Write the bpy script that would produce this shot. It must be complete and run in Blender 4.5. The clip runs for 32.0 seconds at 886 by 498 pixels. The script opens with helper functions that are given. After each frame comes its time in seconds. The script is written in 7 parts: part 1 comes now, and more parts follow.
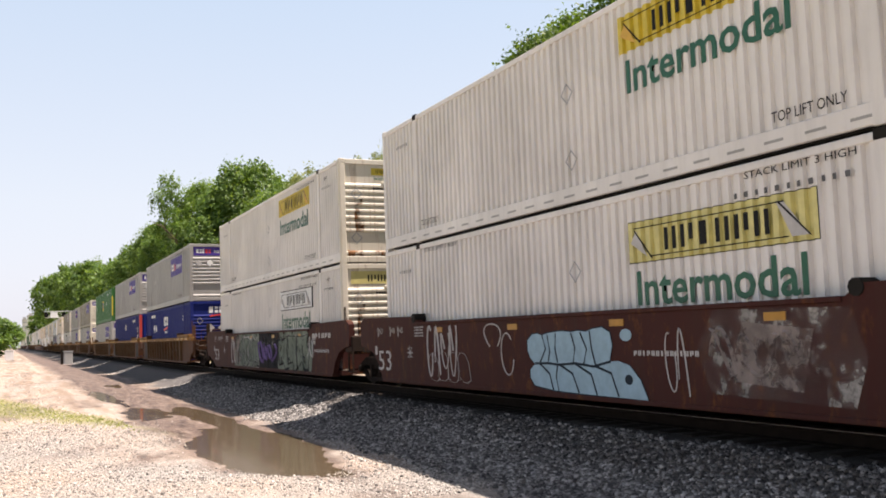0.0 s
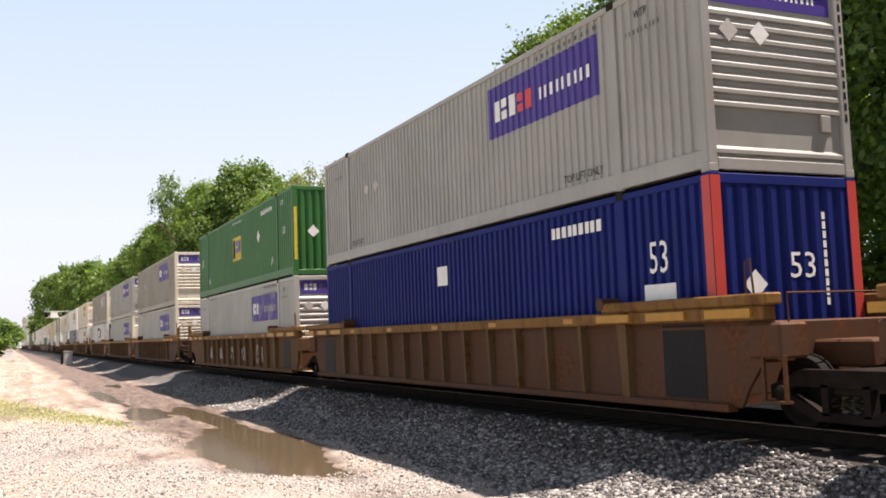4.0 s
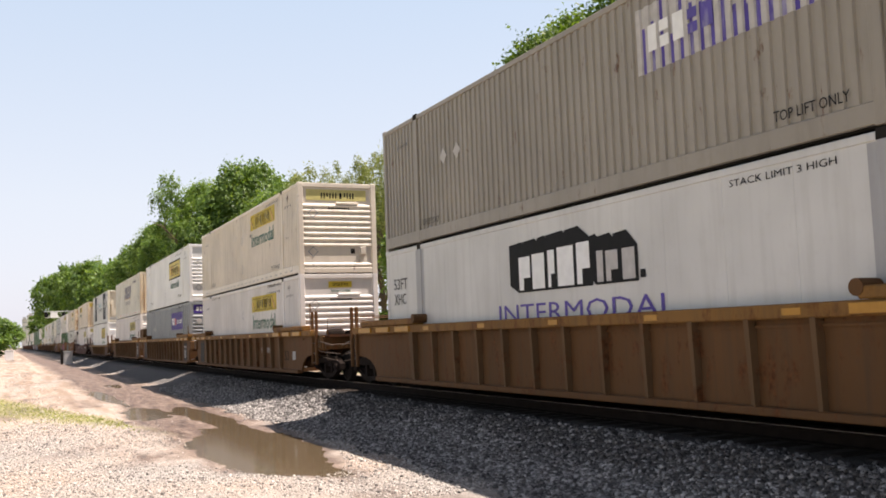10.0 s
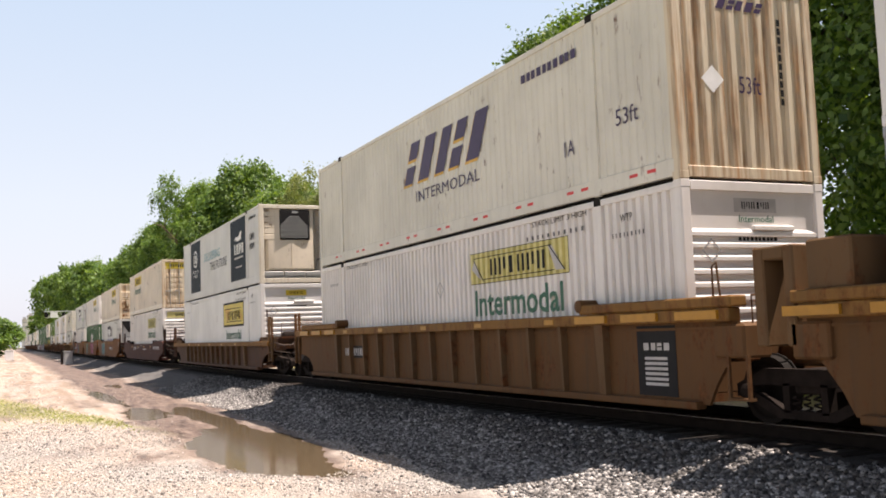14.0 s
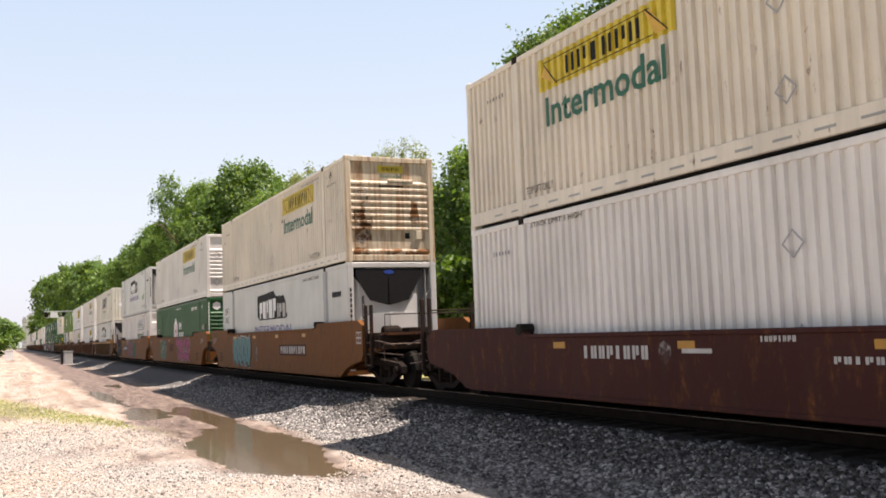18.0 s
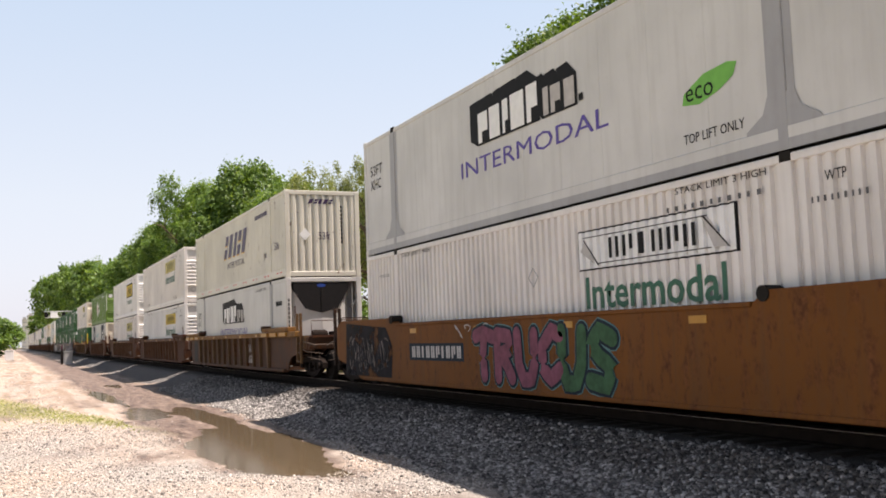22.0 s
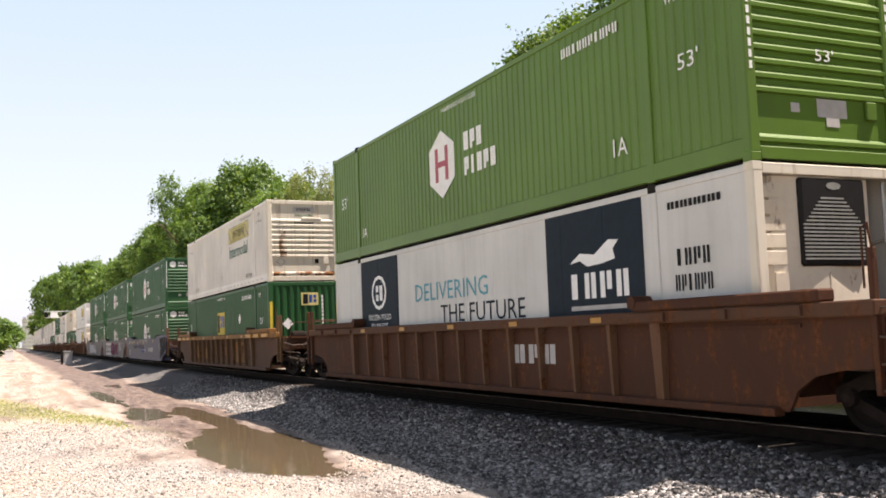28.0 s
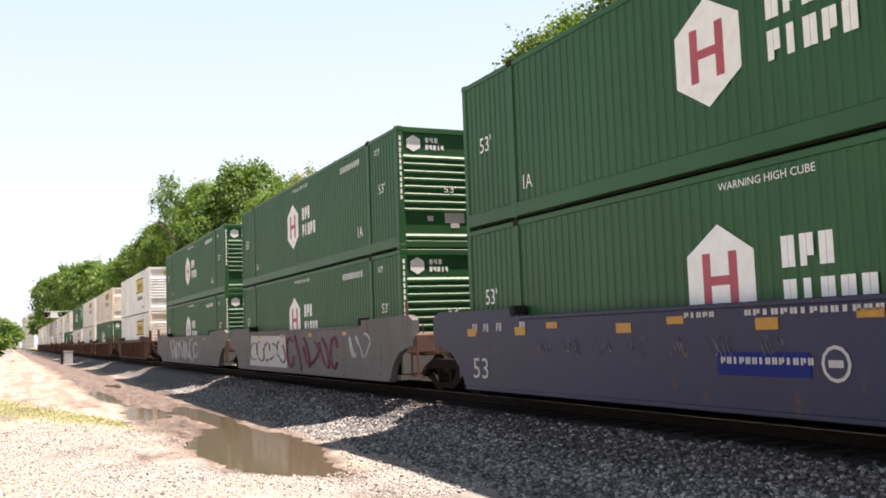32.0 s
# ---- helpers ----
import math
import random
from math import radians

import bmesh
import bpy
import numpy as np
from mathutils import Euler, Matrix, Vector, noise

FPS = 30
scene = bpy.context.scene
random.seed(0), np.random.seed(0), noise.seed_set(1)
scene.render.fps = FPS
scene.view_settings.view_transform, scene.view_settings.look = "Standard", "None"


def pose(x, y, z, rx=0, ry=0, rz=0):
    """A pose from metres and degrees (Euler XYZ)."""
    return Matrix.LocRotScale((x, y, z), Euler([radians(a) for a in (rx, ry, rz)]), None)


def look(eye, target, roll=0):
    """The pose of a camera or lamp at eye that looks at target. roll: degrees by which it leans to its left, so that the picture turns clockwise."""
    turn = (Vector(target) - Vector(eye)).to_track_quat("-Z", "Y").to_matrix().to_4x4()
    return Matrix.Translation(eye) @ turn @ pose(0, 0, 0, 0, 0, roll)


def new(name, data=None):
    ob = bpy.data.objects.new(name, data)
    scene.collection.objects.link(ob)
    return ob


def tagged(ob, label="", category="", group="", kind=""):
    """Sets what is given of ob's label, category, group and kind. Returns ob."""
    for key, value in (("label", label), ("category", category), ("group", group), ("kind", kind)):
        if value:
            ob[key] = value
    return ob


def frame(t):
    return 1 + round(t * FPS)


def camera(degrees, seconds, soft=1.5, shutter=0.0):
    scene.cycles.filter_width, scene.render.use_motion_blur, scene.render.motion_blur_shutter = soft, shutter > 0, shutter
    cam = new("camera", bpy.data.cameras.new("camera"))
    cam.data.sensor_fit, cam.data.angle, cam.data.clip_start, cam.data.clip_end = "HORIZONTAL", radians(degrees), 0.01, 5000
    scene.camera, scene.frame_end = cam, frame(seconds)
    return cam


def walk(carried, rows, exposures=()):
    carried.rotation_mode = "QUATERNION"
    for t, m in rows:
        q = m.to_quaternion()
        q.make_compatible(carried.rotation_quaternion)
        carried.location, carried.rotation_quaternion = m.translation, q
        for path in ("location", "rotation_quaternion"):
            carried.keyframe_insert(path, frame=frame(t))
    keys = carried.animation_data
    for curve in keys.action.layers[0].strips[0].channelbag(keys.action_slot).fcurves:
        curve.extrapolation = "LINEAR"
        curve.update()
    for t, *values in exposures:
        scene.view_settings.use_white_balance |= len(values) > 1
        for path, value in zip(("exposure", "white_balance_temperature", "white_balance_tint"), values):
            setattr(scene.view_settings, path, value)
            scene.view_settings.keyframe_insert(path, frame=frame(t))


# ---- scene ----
# World: y runs along the track (the train comes towards -y), x towards the track, z = 0 at the rail head.
cam = camera(50.376, 32.0, soft=1.8)
EYE = Vector((0.0, 0.0, 1.312))
YAW, PITCH, ROLL = radians(24.844), radians(5.001), -2.064
AIM = EYE + Vector((math.sin(YAW) * math.cos(PITCH), math.cos(YAW) * math.cos(PITCH), math.sin(PITCH)))
walk(cam, [(0.0, look(EYE, AIM, ROLL)), (32.0, look(EYE, AIM, ROLL))], exposures=[(t, e, 7060.0, 19.5) for t, e in ((0.0, 0.67), (2.0, 0.72), (4.0, 0.78), (6.0, 0.84), (7.0, 0.80), (9.0, 0.65), (14.0, 0.70), (18.0, 0.72), (20.0, 0.67), (22.0, 0.65), (24.0, 0.70), (27.0, 0.80), (28.0, 0.85), (30.0, 0.80), (31.0, 0.92), (32.0, 0.96))])

# ---- sky and sun ----
SUN_WAY = Vector((0.42, -0.15, 1.0)).normalized()
world = bpy.data.worlds.new("sky")
scene.world = world
world.use_nodes = True
wn = world.node_tree
wn.nodes.clear()
sky = wn.nodes.new("ShaderNodeTexSky")
sky.sky_type, sky.sun_disc = "NISHITA", False
sky.sun_elevation = math.asin(SUN_WAY.z)
sky.sun_rotation = math.atan2(SUN_WAY.x, SUN_WAY.y)
sky.air_density, sky.dust_density, sky.ozone_density = 1.0, 1.4, 1.0
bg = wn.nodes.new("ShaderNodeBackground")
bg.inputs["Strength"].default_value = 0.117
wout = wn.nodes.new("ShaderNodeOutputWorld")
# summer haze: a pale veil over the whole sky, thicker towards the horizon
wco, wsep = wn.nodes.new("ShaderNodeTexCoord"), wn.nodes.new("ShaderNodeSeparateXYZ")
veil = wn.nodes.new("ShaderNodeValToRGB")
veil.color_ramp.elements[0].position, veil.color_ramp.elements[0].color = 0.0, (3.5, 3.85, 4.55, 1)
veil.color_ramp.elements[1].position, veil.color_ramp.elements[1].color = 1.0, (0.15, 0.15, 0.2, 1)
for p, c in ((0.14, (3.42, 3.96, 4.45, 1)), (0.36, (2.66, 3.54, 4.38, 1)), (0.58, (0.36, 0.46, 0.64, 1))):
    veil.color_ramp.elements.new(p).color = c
dim = wn.nodes.new("ShaderNodeMix")
dim.data_type, dim.blend_type = "RGBA", "MULTIPLY"
dim.inputs[0].default_value, dim.inputs[7].default_value = 1.0, (0.22, 0.22, 0.22, 1)
wn.links.new(sky.outputs["Color"], dim.inputs[6])
both = wn.nodes.new("ShaderNodeMix")
both.data_type, both.blend_type = "RGBA", "ADD"
both.inputs[0].default_value = 1.0
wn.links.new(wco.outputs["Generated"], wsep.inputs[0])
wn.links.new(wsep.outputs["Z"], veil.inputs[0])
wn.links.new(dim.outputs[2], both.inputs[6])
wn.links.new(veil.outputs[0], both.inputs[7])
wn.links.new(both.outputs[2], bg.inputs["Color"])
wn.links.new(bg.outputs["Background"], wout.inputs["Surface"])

sun_data = bpy.data.lights.new("sun", "SUN")
sun_data.energy, sun_data.angle, sun_data.color = 6.2, radians(0.55), (1.0, 0.95, 0.87)
sun = new("sun", sun_data)
sun.matrix_basis = look(SUN_WAY * 60, (0, 0, 0))


# ---- materials ----
def link(nt, a, b):
    nt.links.new(a, b)


def blank(name):
    m = bpy.data.materials.new(name)
    m.use_nodes = True
    nt = m.node_tree
    nt.nodes.clear()
    out = nt.nodes.new("ShaderNodeOutputMaterial")
    bs = nt.nodes.new("ShaderNodeBsdfPrincipled")
    link(nt, bs.outputs[0], out.inputs[0])
    return m, nt, bs


def noise_node(nt, scale, detail=4.0, stretch=None, rough=0.55):
    tc = nt.nodes.new("ShaderNodeTexCoord")
    n = nt.nodes.new("ShaderNodeTexNoise")
    n.inputs["Scale"].default_value, n.inputs["Detail"].default_value = scale, detail
    n.inputs["Roughness"].default_value = rough
    if stretch:
        mp = nt.nodes.new("ShaderNodeMapping")
        mp.inputs["Scale"].default_value = stretch
        link(nt, tc.outputs["Object"], mp.inputs[0])
        link(nt, mp.outputs[0], n.inputs["Vector"])
    else:
        link(nt, tc.outputs["Object"], n.inputs["Vector"])
    return n.outputs["Fac"]


def ramp(nt, src, stops):
    r = nt.nodes.new("ShaderNodeValToRGB")
    el = r.color_ramp.elements
    el[0].position, el[0].color = stops[0][0], (*stops[0][1], 1)
    el[1].position, el[1].color = stops[-1][0], (*stops[-1][1], 1)
    for p, c in stops[1:-1]:
        e = el.new(p)
        e.color = (*c, 1)
    link(nt, src, r.inputs[0])
    return r.outputs[0]


def mix(nt, a, b, fac, kind="MIX"):
    x = nt.nodes.new("ShaderNodeMix")
    x.data_type, x.blend_type = "RGBA", kind
    for sock, v in ((x.inputs[0], fac), (x.inputs[6], a), (x.inputs[7], b)):
        if isinstance(v, (int, float)):
            sock.default_value = v
        elif isinstance(v, tuple):
            sock.default_value = (*v, 1)
        else:
            link(nt, v, sock)
    return x.outputs[2]


def bump(nt, bs, src, strength, dist=0.01):
    b = nt.nodes.new("ShaderNodeBump")
    b.inputs["Strength"].default_value, b.inputs["Distance"].default_value = strength, dist
    link(nt, src, b.inputs["Height"])
    link(nt, b.outputs[0], bs.inputs["Normal"])


def shade(c, k):
    return tuple(max(0.0, min(1.0, v * k)) for v in c)


GREY = lambda v: (v, v, v)
RUST = (0.15, 0.055, 0.02)
DIRT = (0.20, 0.16, 0.115)


def paint(name, colour, rough=0.45, rust=0.0, dirt=0.35, streak=0.5, metal=0.0, bumpy=0.12):
    """Weathered paint on steel: broad fading, grime that runs down, specks of rust."""
    m, nt, bs = blank(name)
    k = min(1.0, 0.3 + 2.0 * sum(colour) / 3)
    grime = shade(DIRT, k)
    broad = ramp(nt, noise_node(nt, 0.55, 3), [(0.3, shade(colour, 0.86)), (0.7, shade(colour, 1.06))])
    runs = ramp(nt, noise_node(nt, 2.2, 5, (1.0, 2.6, 0.22)), [(0.48, GREY(0)), (0.75, GREY(streak))])
    col = mix(nt, broad, tuple(0.55 * a + 0.45 * b for a, b in zip(shade(colour, 0.55), grime)), runs)
    specks = ramp(nt, noise_node(nt, 9.0, 6), [(0.55, GREY(0)), (0.8, GREY(dirt))])
    col = mix(nt, col, tuple(0.5 * a + 0.5 * b for a, b in zip(colour, grime)), specks)
    if rust:
        patches = ramp(nt, noise_node(nt, 3.2, 8, (1.0, 1.4, 0.55), 0.7), [(0.62 - 0.22 * rust, GREY(0)), (0.7 - 0.1 * rust, GREY(0.9))])
        tone = ramp(nt, noise_node(nt, 14, 4), [(0.35, shade(RUST, 0.45)), (0.7, shade(RUST, 1.15))])
        col = mix(nt, col, tone, patches)
    link(nt, col, bs.inputs["Base Color"])
    bs.inputs["Roughness"].default_value, bs.inputs["Metallic"].default_value = rough, metal
    bs.inputs["Specular IOR Level"].default_value = 0.4 if rough < 0.6 else 0.12
    bump(nt, bs, noise_node(nt, 5.0, 6), bumpy, 0.012)
    return m


def plain(name, colour, rough=0.6, metal=0.0, vary=0.12, scale=6.0):
    m, nt, bs = blank(name)
    col = ramp(nt, noise_node(nt, scale, 5), [(0.3, shade(colour, 1 - vary)), (0.7, shade(colour, 1 + vary))])
    link(nt, col, bs.inputs["Base Color"])
    bs.inputs["Roughness"].default_value, bs.inputs["Metallic"].default_value = rough, metal
    bs.inputs["Specular IOR Level"].default_value = 0.4 if rough < 0.6 else 0.12
    return m


def faded(name, colour, under, amount):
    """A printed panel whose film has worn off in upright strips."""
    m, nt, bs = blank(name)
    worn = ramp(nt, noise_node(nt, 2.6, 4, (1.0, 1.6, 0.5)), [(0.62 - amount * 0.45, GREY(0)), (0.72 - amount * 0.2, GREY(0.85))])
    base = ramp(nt, noise_node(nt, 4, 4), [(0.3, shade(colour, 0.85)), (0.7, shade(colour, 1.12))])
    link(nt, mix(nt, base, under, worn), bs.inputs["Base Color"])
    bs.inputs["Roughness"].default_value = 0.5
    return m


def streaked(name, colour, stain, amount):
    """Pale paint with rust that has run down it in upright streaks."""
    m, nt, bs = blank(name)
    broad = ramp(nt, noise_node(nt, 0.8, 3), [(0.3, shade(colour, 0.88)), (0.7, shade(colour, 1.05))])
    runs = ramp(nt, noise_node(nt, 1.0, 5, (9.0, 9.0, 0.5), 0.65), [(0.62 - 0.2 * amount, GREY(0)), (0.8 - 0.15 * amount, GREY(0.9))])
    tone = ramp(nt, noise_node(nt, 5.0, 4, (2.0, 2.0, 0.6)), [(0.35, shade(stain, 0.55)), (0.65, shade(stain, 1.25))])
    link(nt, mix(nt, broad, tone, runs), bs.inputs["Base Color"])
    bs.inputs["Roughness"].default_value = 0.6
    bump(nt, bs, noise_node(nt, 5.0, 6), 0.1, 0.012)
    return m


def spray(name, colour, cover):
    """A thin, ragged coat of spray paint that lets the ground show."""
    m = bpy.data.materials.new(name)
    m.use_nodes = True
    nt = m.node_tree
    nt.nodes.clear()
    out, bs = nt.nodes.new("ShaderNodeOutputMaterial"), nt.nodes.new("ShaderNodeBsdfPrincipled")
    tr, mx = nt.nodes.new("ShaderNodeBsdfTransparent"), nt.nodes.new("ShaderNodeMixShader")
    coat = ramp(nt, noise_node(nt, 1.9, 6, rough=0.65), [(0.62 - 0.3 * cover, GREY(0.08)), (0.72 - 0.3 * cover, GREY(0.95))])
    tone = ramp(nt, noise_node(nt, 3.1, 4), [(0.3, shade(colour, 0.6)), (0.7, shade(colour, 1.4))])
    link(nt, tone, bs.inputs["Base Color"])
    bs.inputs["Roughness"].default_value = 0.8
    bs.inputs["Specular IOR Level"].default_value = 0.1
    link(nt, coat, mx.inputs[0])
    link(nt, tr.outputs[0], mx.inputs[1])
    link(nt, bs.outputs[0], mx.inputs[2])
    link(nt, mx.outputs[0], out.inputs[0])
    return m


MAT = {
    "white": paint("white_paint", (0.77, 0.735, 0.71), streak=0.22, dirt=0.14),
    "bright": paint("bright_white_paint", (0.75, 0.745, 0.74), streak=0.10, dirt=0.10, bumpy=0.05),
    "cream": paint("cream_paint", (0.77, 0.69, 0.59), rust=0.02, streak=0.28, dirt=0.22),
    "swift": paint("ivory_paint", (0.67, 0.645, 0.57), rust=0.03, streak=0.2, dirt=0.22),
    "grey": paint("grey_paint", (0.35, 0.34, 0.33), streak=0.3, dirt=0.25),
    "taupe": paint("weathered_grey_paint", (0.30, 0.268, 0.225), streak=0.35, rust=0.06),
    "silver": paint("pale_grey_paint", (0.44, 0.435, 0.42), streak=0.28),
    "steel": paint("blue_grey_paint", (0.27, 0.29, 0.31), streak=0.3),
    "blue": paint("blue_paint", (0.011, 0.022, 0.16), rough=0.6, streak=0.18, dirt=0.12),
    "green": paint("green_paint", (0.013, 0.084, 0.024), rough=0.5, streak=0.12, dirt=0.1),
    "emp": paint("bright_green_paint", (0.028, 0.145, 0.034), rough=0.5, streak=0.15, dirt=0.12),
    "lime": paint("lime_green_paint", (0.095, 0.185, 0.02), streak=0.22, dirt=0.2),
    "red": paint("red_paint", (0.55, 0.06, 0.05), streak=0.2),
    "rusty": streaked("rusty_white_paint", (0.66, 0.57, 0.43), (0.36, 0.18, 0.07), 0.95),
    "soiled": streaked("soiled_white_paint", (0.68, 0.63, 0.53), (0.30, 0.17, 0.08), 0.35),
    "reefer": paint("reefer_white_paint", (0.60, 0.595, 0.58), streak=0.2, dirt=0.15, bumpy=0.06),
    "tan": paint("reefer_cover_paint", (0.74, 0.66, 0.54), streak=0.4, rust=0.1),
    "band": paint("grey_band_paint", (0.36, 0.36, 0.37), streak=0.3),
    "ttx": paint("brown_yellow_paint", (0.088, 0.048, 0.033), rust=0.45, streak=0.55, rough=0.7),
    "tanbody": paint("tan_orange_paint", (0.130, 0.065, 0.028), rust=0.4, streak=0.65, rough=0.7),
    "sill": paint("worn_yellow_paint", (0.225, 0.115, 0.036), rust=0.6, streak=0.5, rough=0.65),
    "ridge": paint("worn_rib_paint", (0.138, 0.080, 0.040), rust=0.4, streak=0.4, rough=0.65),
    "platform": paint("faded_mauve_brown_paint", (0.15, 0.085, 0.07), rust=0.3, streak=0.4, rough=0.75),
    "redink": plain("faded_red_ink", (0.40, 0.07, 0.10), 0.5),
    "stain": spray("brown_rust_stain", (0.20, 0.095, 0.042), 0.6),
    "rib_brown": paint("worn_brown_rib_paint", (0.15, 0.078, 0.045), rust=0.4, streak=0.4, rough=0.7),
    "deeppink": plain("deep_pink_spray", (0.30, 0.06, 0.14), 0.6),
    "umber": paint("umber_paint", (0.100, 0.050, 0.031), rust=0.6, streak=0.5, rough=0.7),
    "brown": paint("dark_brown_paint", (0.078, 0.034, 0.021), rust=0.5, streak=0.5, rough=0.75),
    "maroon": paint("maroon_paint", (0.058, 0.019, 0.016), rust=0.4, streak=0.4, rough=0.7),
    "orange": paint("orange_brown_paint", (0.165, 0.062, 0.014), rust=0.6, streak=0.5, rough=0.65),
    "navy": paint("navy_paint", (0.014, 0.016, 0.056), rust=0.1, streak=0.3, rough=0.52),
    "slate": paint("grey_graffitied_paint", (0.15, 0.145, 0.145), rust=0.2, streak=0.5, rough=0.65),
    "black_panel": plain("black_paint", (0.018, 0.017, 0.018), 0.6),
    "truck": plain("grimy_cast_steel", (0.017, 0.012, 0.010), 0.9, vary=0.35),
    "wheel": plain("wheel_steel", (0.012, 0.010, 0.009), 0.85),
    "tread": plain("bright_steel", (0.42, 0.40, 0.38), 0.3, 1.0),
    "dark": plain("dark_grime", (0.02, 0.018, 0.016), 0.85),
    "yellow": plain("yellow_film", (0.62, 0.47, 0.05), 0.45),
    "paleyellow": plain("faded_yellow_film", (0.62, 0.55, 0.22), 0.5),
    "ink": plain("black_ink", (0.014, 0.014, 0.015), 0.65),
    "greenink": plain("dark_green_ink", (0.012, 0.105, 0.062), 0.5),
    "purple": plain("purple_film", (0.065, 0.035, 0.26), 0.45),
    "purple_worn": faded("worn_purple_film", (0.085, 0.055, 0.30), (0.30, 0.28, 0.42), 0.2),
    "purple_gone": faded("peeled_purple_film", (0.20, 0.18, 0.42), (0.52, 0.52, 0.53), 0.85),
    "orange_red": plain("red_film", (0.62, 0.05, 0.05), 0.5),
    "film_white": plain("white_film", (0.80, 0.80, 0.80), 0.5, vary=0.06),
    "violet": plain("violet_ink", (0.085, 0.05, 0.30), 0.5),
    "swiftink": plain("dark_violet_ink", (0.045, 0.025, 0.075), 0.5),
    "night": plain("night_blue_film", (0.014, 0.024, 0.036), 0.65),
    "teal": plain("teal_film", (0.06, 0.30, 0.38), 0.5),
    "leaf": plain("leaf_green_film", (0.14, 0.42, 0.06), 0.5),
    "empblue": plain("blue_ink", (0.02, 0.06, 0.30), 0.5),
    "empgold": plain("gold_film", (0.62, 0.36, 0.05), 0.5),
    "reflector": plain("amber_reflector", (0.42, 0.20, 0.02), 0.4),
    "chalk": plain("chalk_white_paint", (0.48, 0.46, 0.45), 0.7),
    "sprayblue": plain("light_blue_spray", (0.29, 0.43, 0.52), 0.6),
    "spraypink": plain("pink_spray", (0.19, 0.065, 0.10), 0.6, vary=0.3),
    "spraygreen": plain("green_spray", (0.038, 0.10, 0.05), 0.6, vary=0.3),
    "sprayteal": plain("teal_spray", (0.095, 0.21, 0.22), 0.6),
    "spraygrey": spray("grey_green_spray", (0.17, 0.20, 0.165), 0.85),
    "spraysmoke": spray("smoky_spray", (0.24, 0.20, 0.185), 0.6),
    "sprayblack": spray("black_spray", (0.02, 0.019, 0.022), 0.85),
    "spraydust": spray("pale_overspray", (0.34, 0.32, 0.30), 0.35),
    "sprayviolet": plain("violet_spray", (0.16, 0.11, 0.26), 0.6),
    "sprayforest": plain("forest_green_spray", (0.035, 0.13, 0.05), 0.6),
    "grime": paint("brown_grime_paint", (0.032, 0.021, 0.017), rough=0.85, rust=0.2),
    "greyink": plain("faded_ink", (0.12, 0.12, 0.125), 0.6),
    "piperust": plain("rusty_pipe_steel", (0.13, 0.095, 0.075), 0.6, 0.3),
    "galv": plain("galvanised_steel", (0.38, 0.38, 0.37), 0.5, 0.6),
}


# ---- mesh helpers ----
MESH = {}


def box(bm, x0, x1, y0, y1, z0, z1, bev=0.0):
    vs = [bm.verts.new((x, y, z)) for x in (x0, x1) for y in (y0, y1) for z in (z0, z1)]
    fs = [bm.faces.new([vs[i] for i in q]) for q in ((0, 1, 3, 2), (4, 6, 7, 5), (0, 4, 5, 1), (2, 3, 7, 6), (0, 2, 6, 4), (1, 5, 7, 3))]
    if bev:
        bmesh.ops.bevel(bm, geom=list({e for f in fs for e in f.edges}), offset=bev, segments=1, affect="EDGES")


def prism(bm, pts, axis, a0, a1):
    """A solid with the outline pts across the axis: x (pts are y, z), y (x, z) or z (x, y)."""
    def at(p, a):
        return {"x": (a, p[0], p[1]), "y": (p[0], a, p[1]), "z": (p[0], p[1], a)}[axis]
    lo, hi = [bm.verts.new(at(p, a0)) for p in pts], [bm.verts.new(at(p, a1)) for p in pts]
    n = len(pts)
    fs = [bm.faces.new(lo), bm.faces.new(hi[::-1])]
    fs += [bm.faces.new((lo[i], hi[i], hi[(i + 1) % n], lo[(i + 1) % n])) for i in range(n)]
    bmesh.ops.recalc_face_normals(bm, faces=fs)


def tube(bm, pts, r, seg=6):
    """A round bar along pts."""
    pts = [Vector(p) for p in pts]
    rings = []
    for i, p in enumerate(pts):
        d = (pts[min(i + 1, len(pts) - 1)] - pts[max(i - 1, 0)]).normalized()
        q = d.to_track_quat("Z", "Y")
        rings.append([bm.verts.new(p + q @ Vector((r * math.cos(a), r * math.sin(a), 0))) for a in (2 * math.pi * k / seg for k in range(seg))])
    for a, b in zip(rings, rings[1:]):
        for k in range(seg):
            bm.faces.new((a[k], a[(k + 1) % seg], b[(k + 1) % seg], b[k]))
    bm.faces.new(rings[0][::-1]), bm.faces.new(rings[-1])


def lathe(bm, prof, axis_x, cy, cz, seg=20):
    """Turns prof, rows of (radius, x), round a line along x through cy, cz."""
    rings = [[bm.verts.new((axis_x + x, cy + r * math.cos(2 * math.pi * k / seg), cz + r * math.sin(2 * math.pi * k / seg))) for k in range(seg)] for r, x in prof]
    for a, b in zip(rings, rings[1:]):
        for k in range(seg):
            bm.faces.new((a[k], b[k], b[(k + 1) % seg], a[(k + 1) % seg]))
    bm.faces.new(rings[0]), bm.faces.new(rings[-1][::-1])


def piece(name, key, build, mat, parent=None, label="", m=None):
    """One mesh object under parent; alike pieces (same key and material) share a mesh."""
    k = (key, mat)
    if k not in MESH:
        bm = bmesh.new()
        build(bm)
        me = bpy.data.meshes.new(name)
        bm.to_mesh(me)
        bm.free()
        me.materials.append(MAT[mat])
        MESH[k] = me
    ob = new(name, MESH[k])
    ob.parent = parent
    if m is not None:
        ob.matrix_basis = m
    if label:
        ob["label"] = label
    return ob


TEXTS = {}


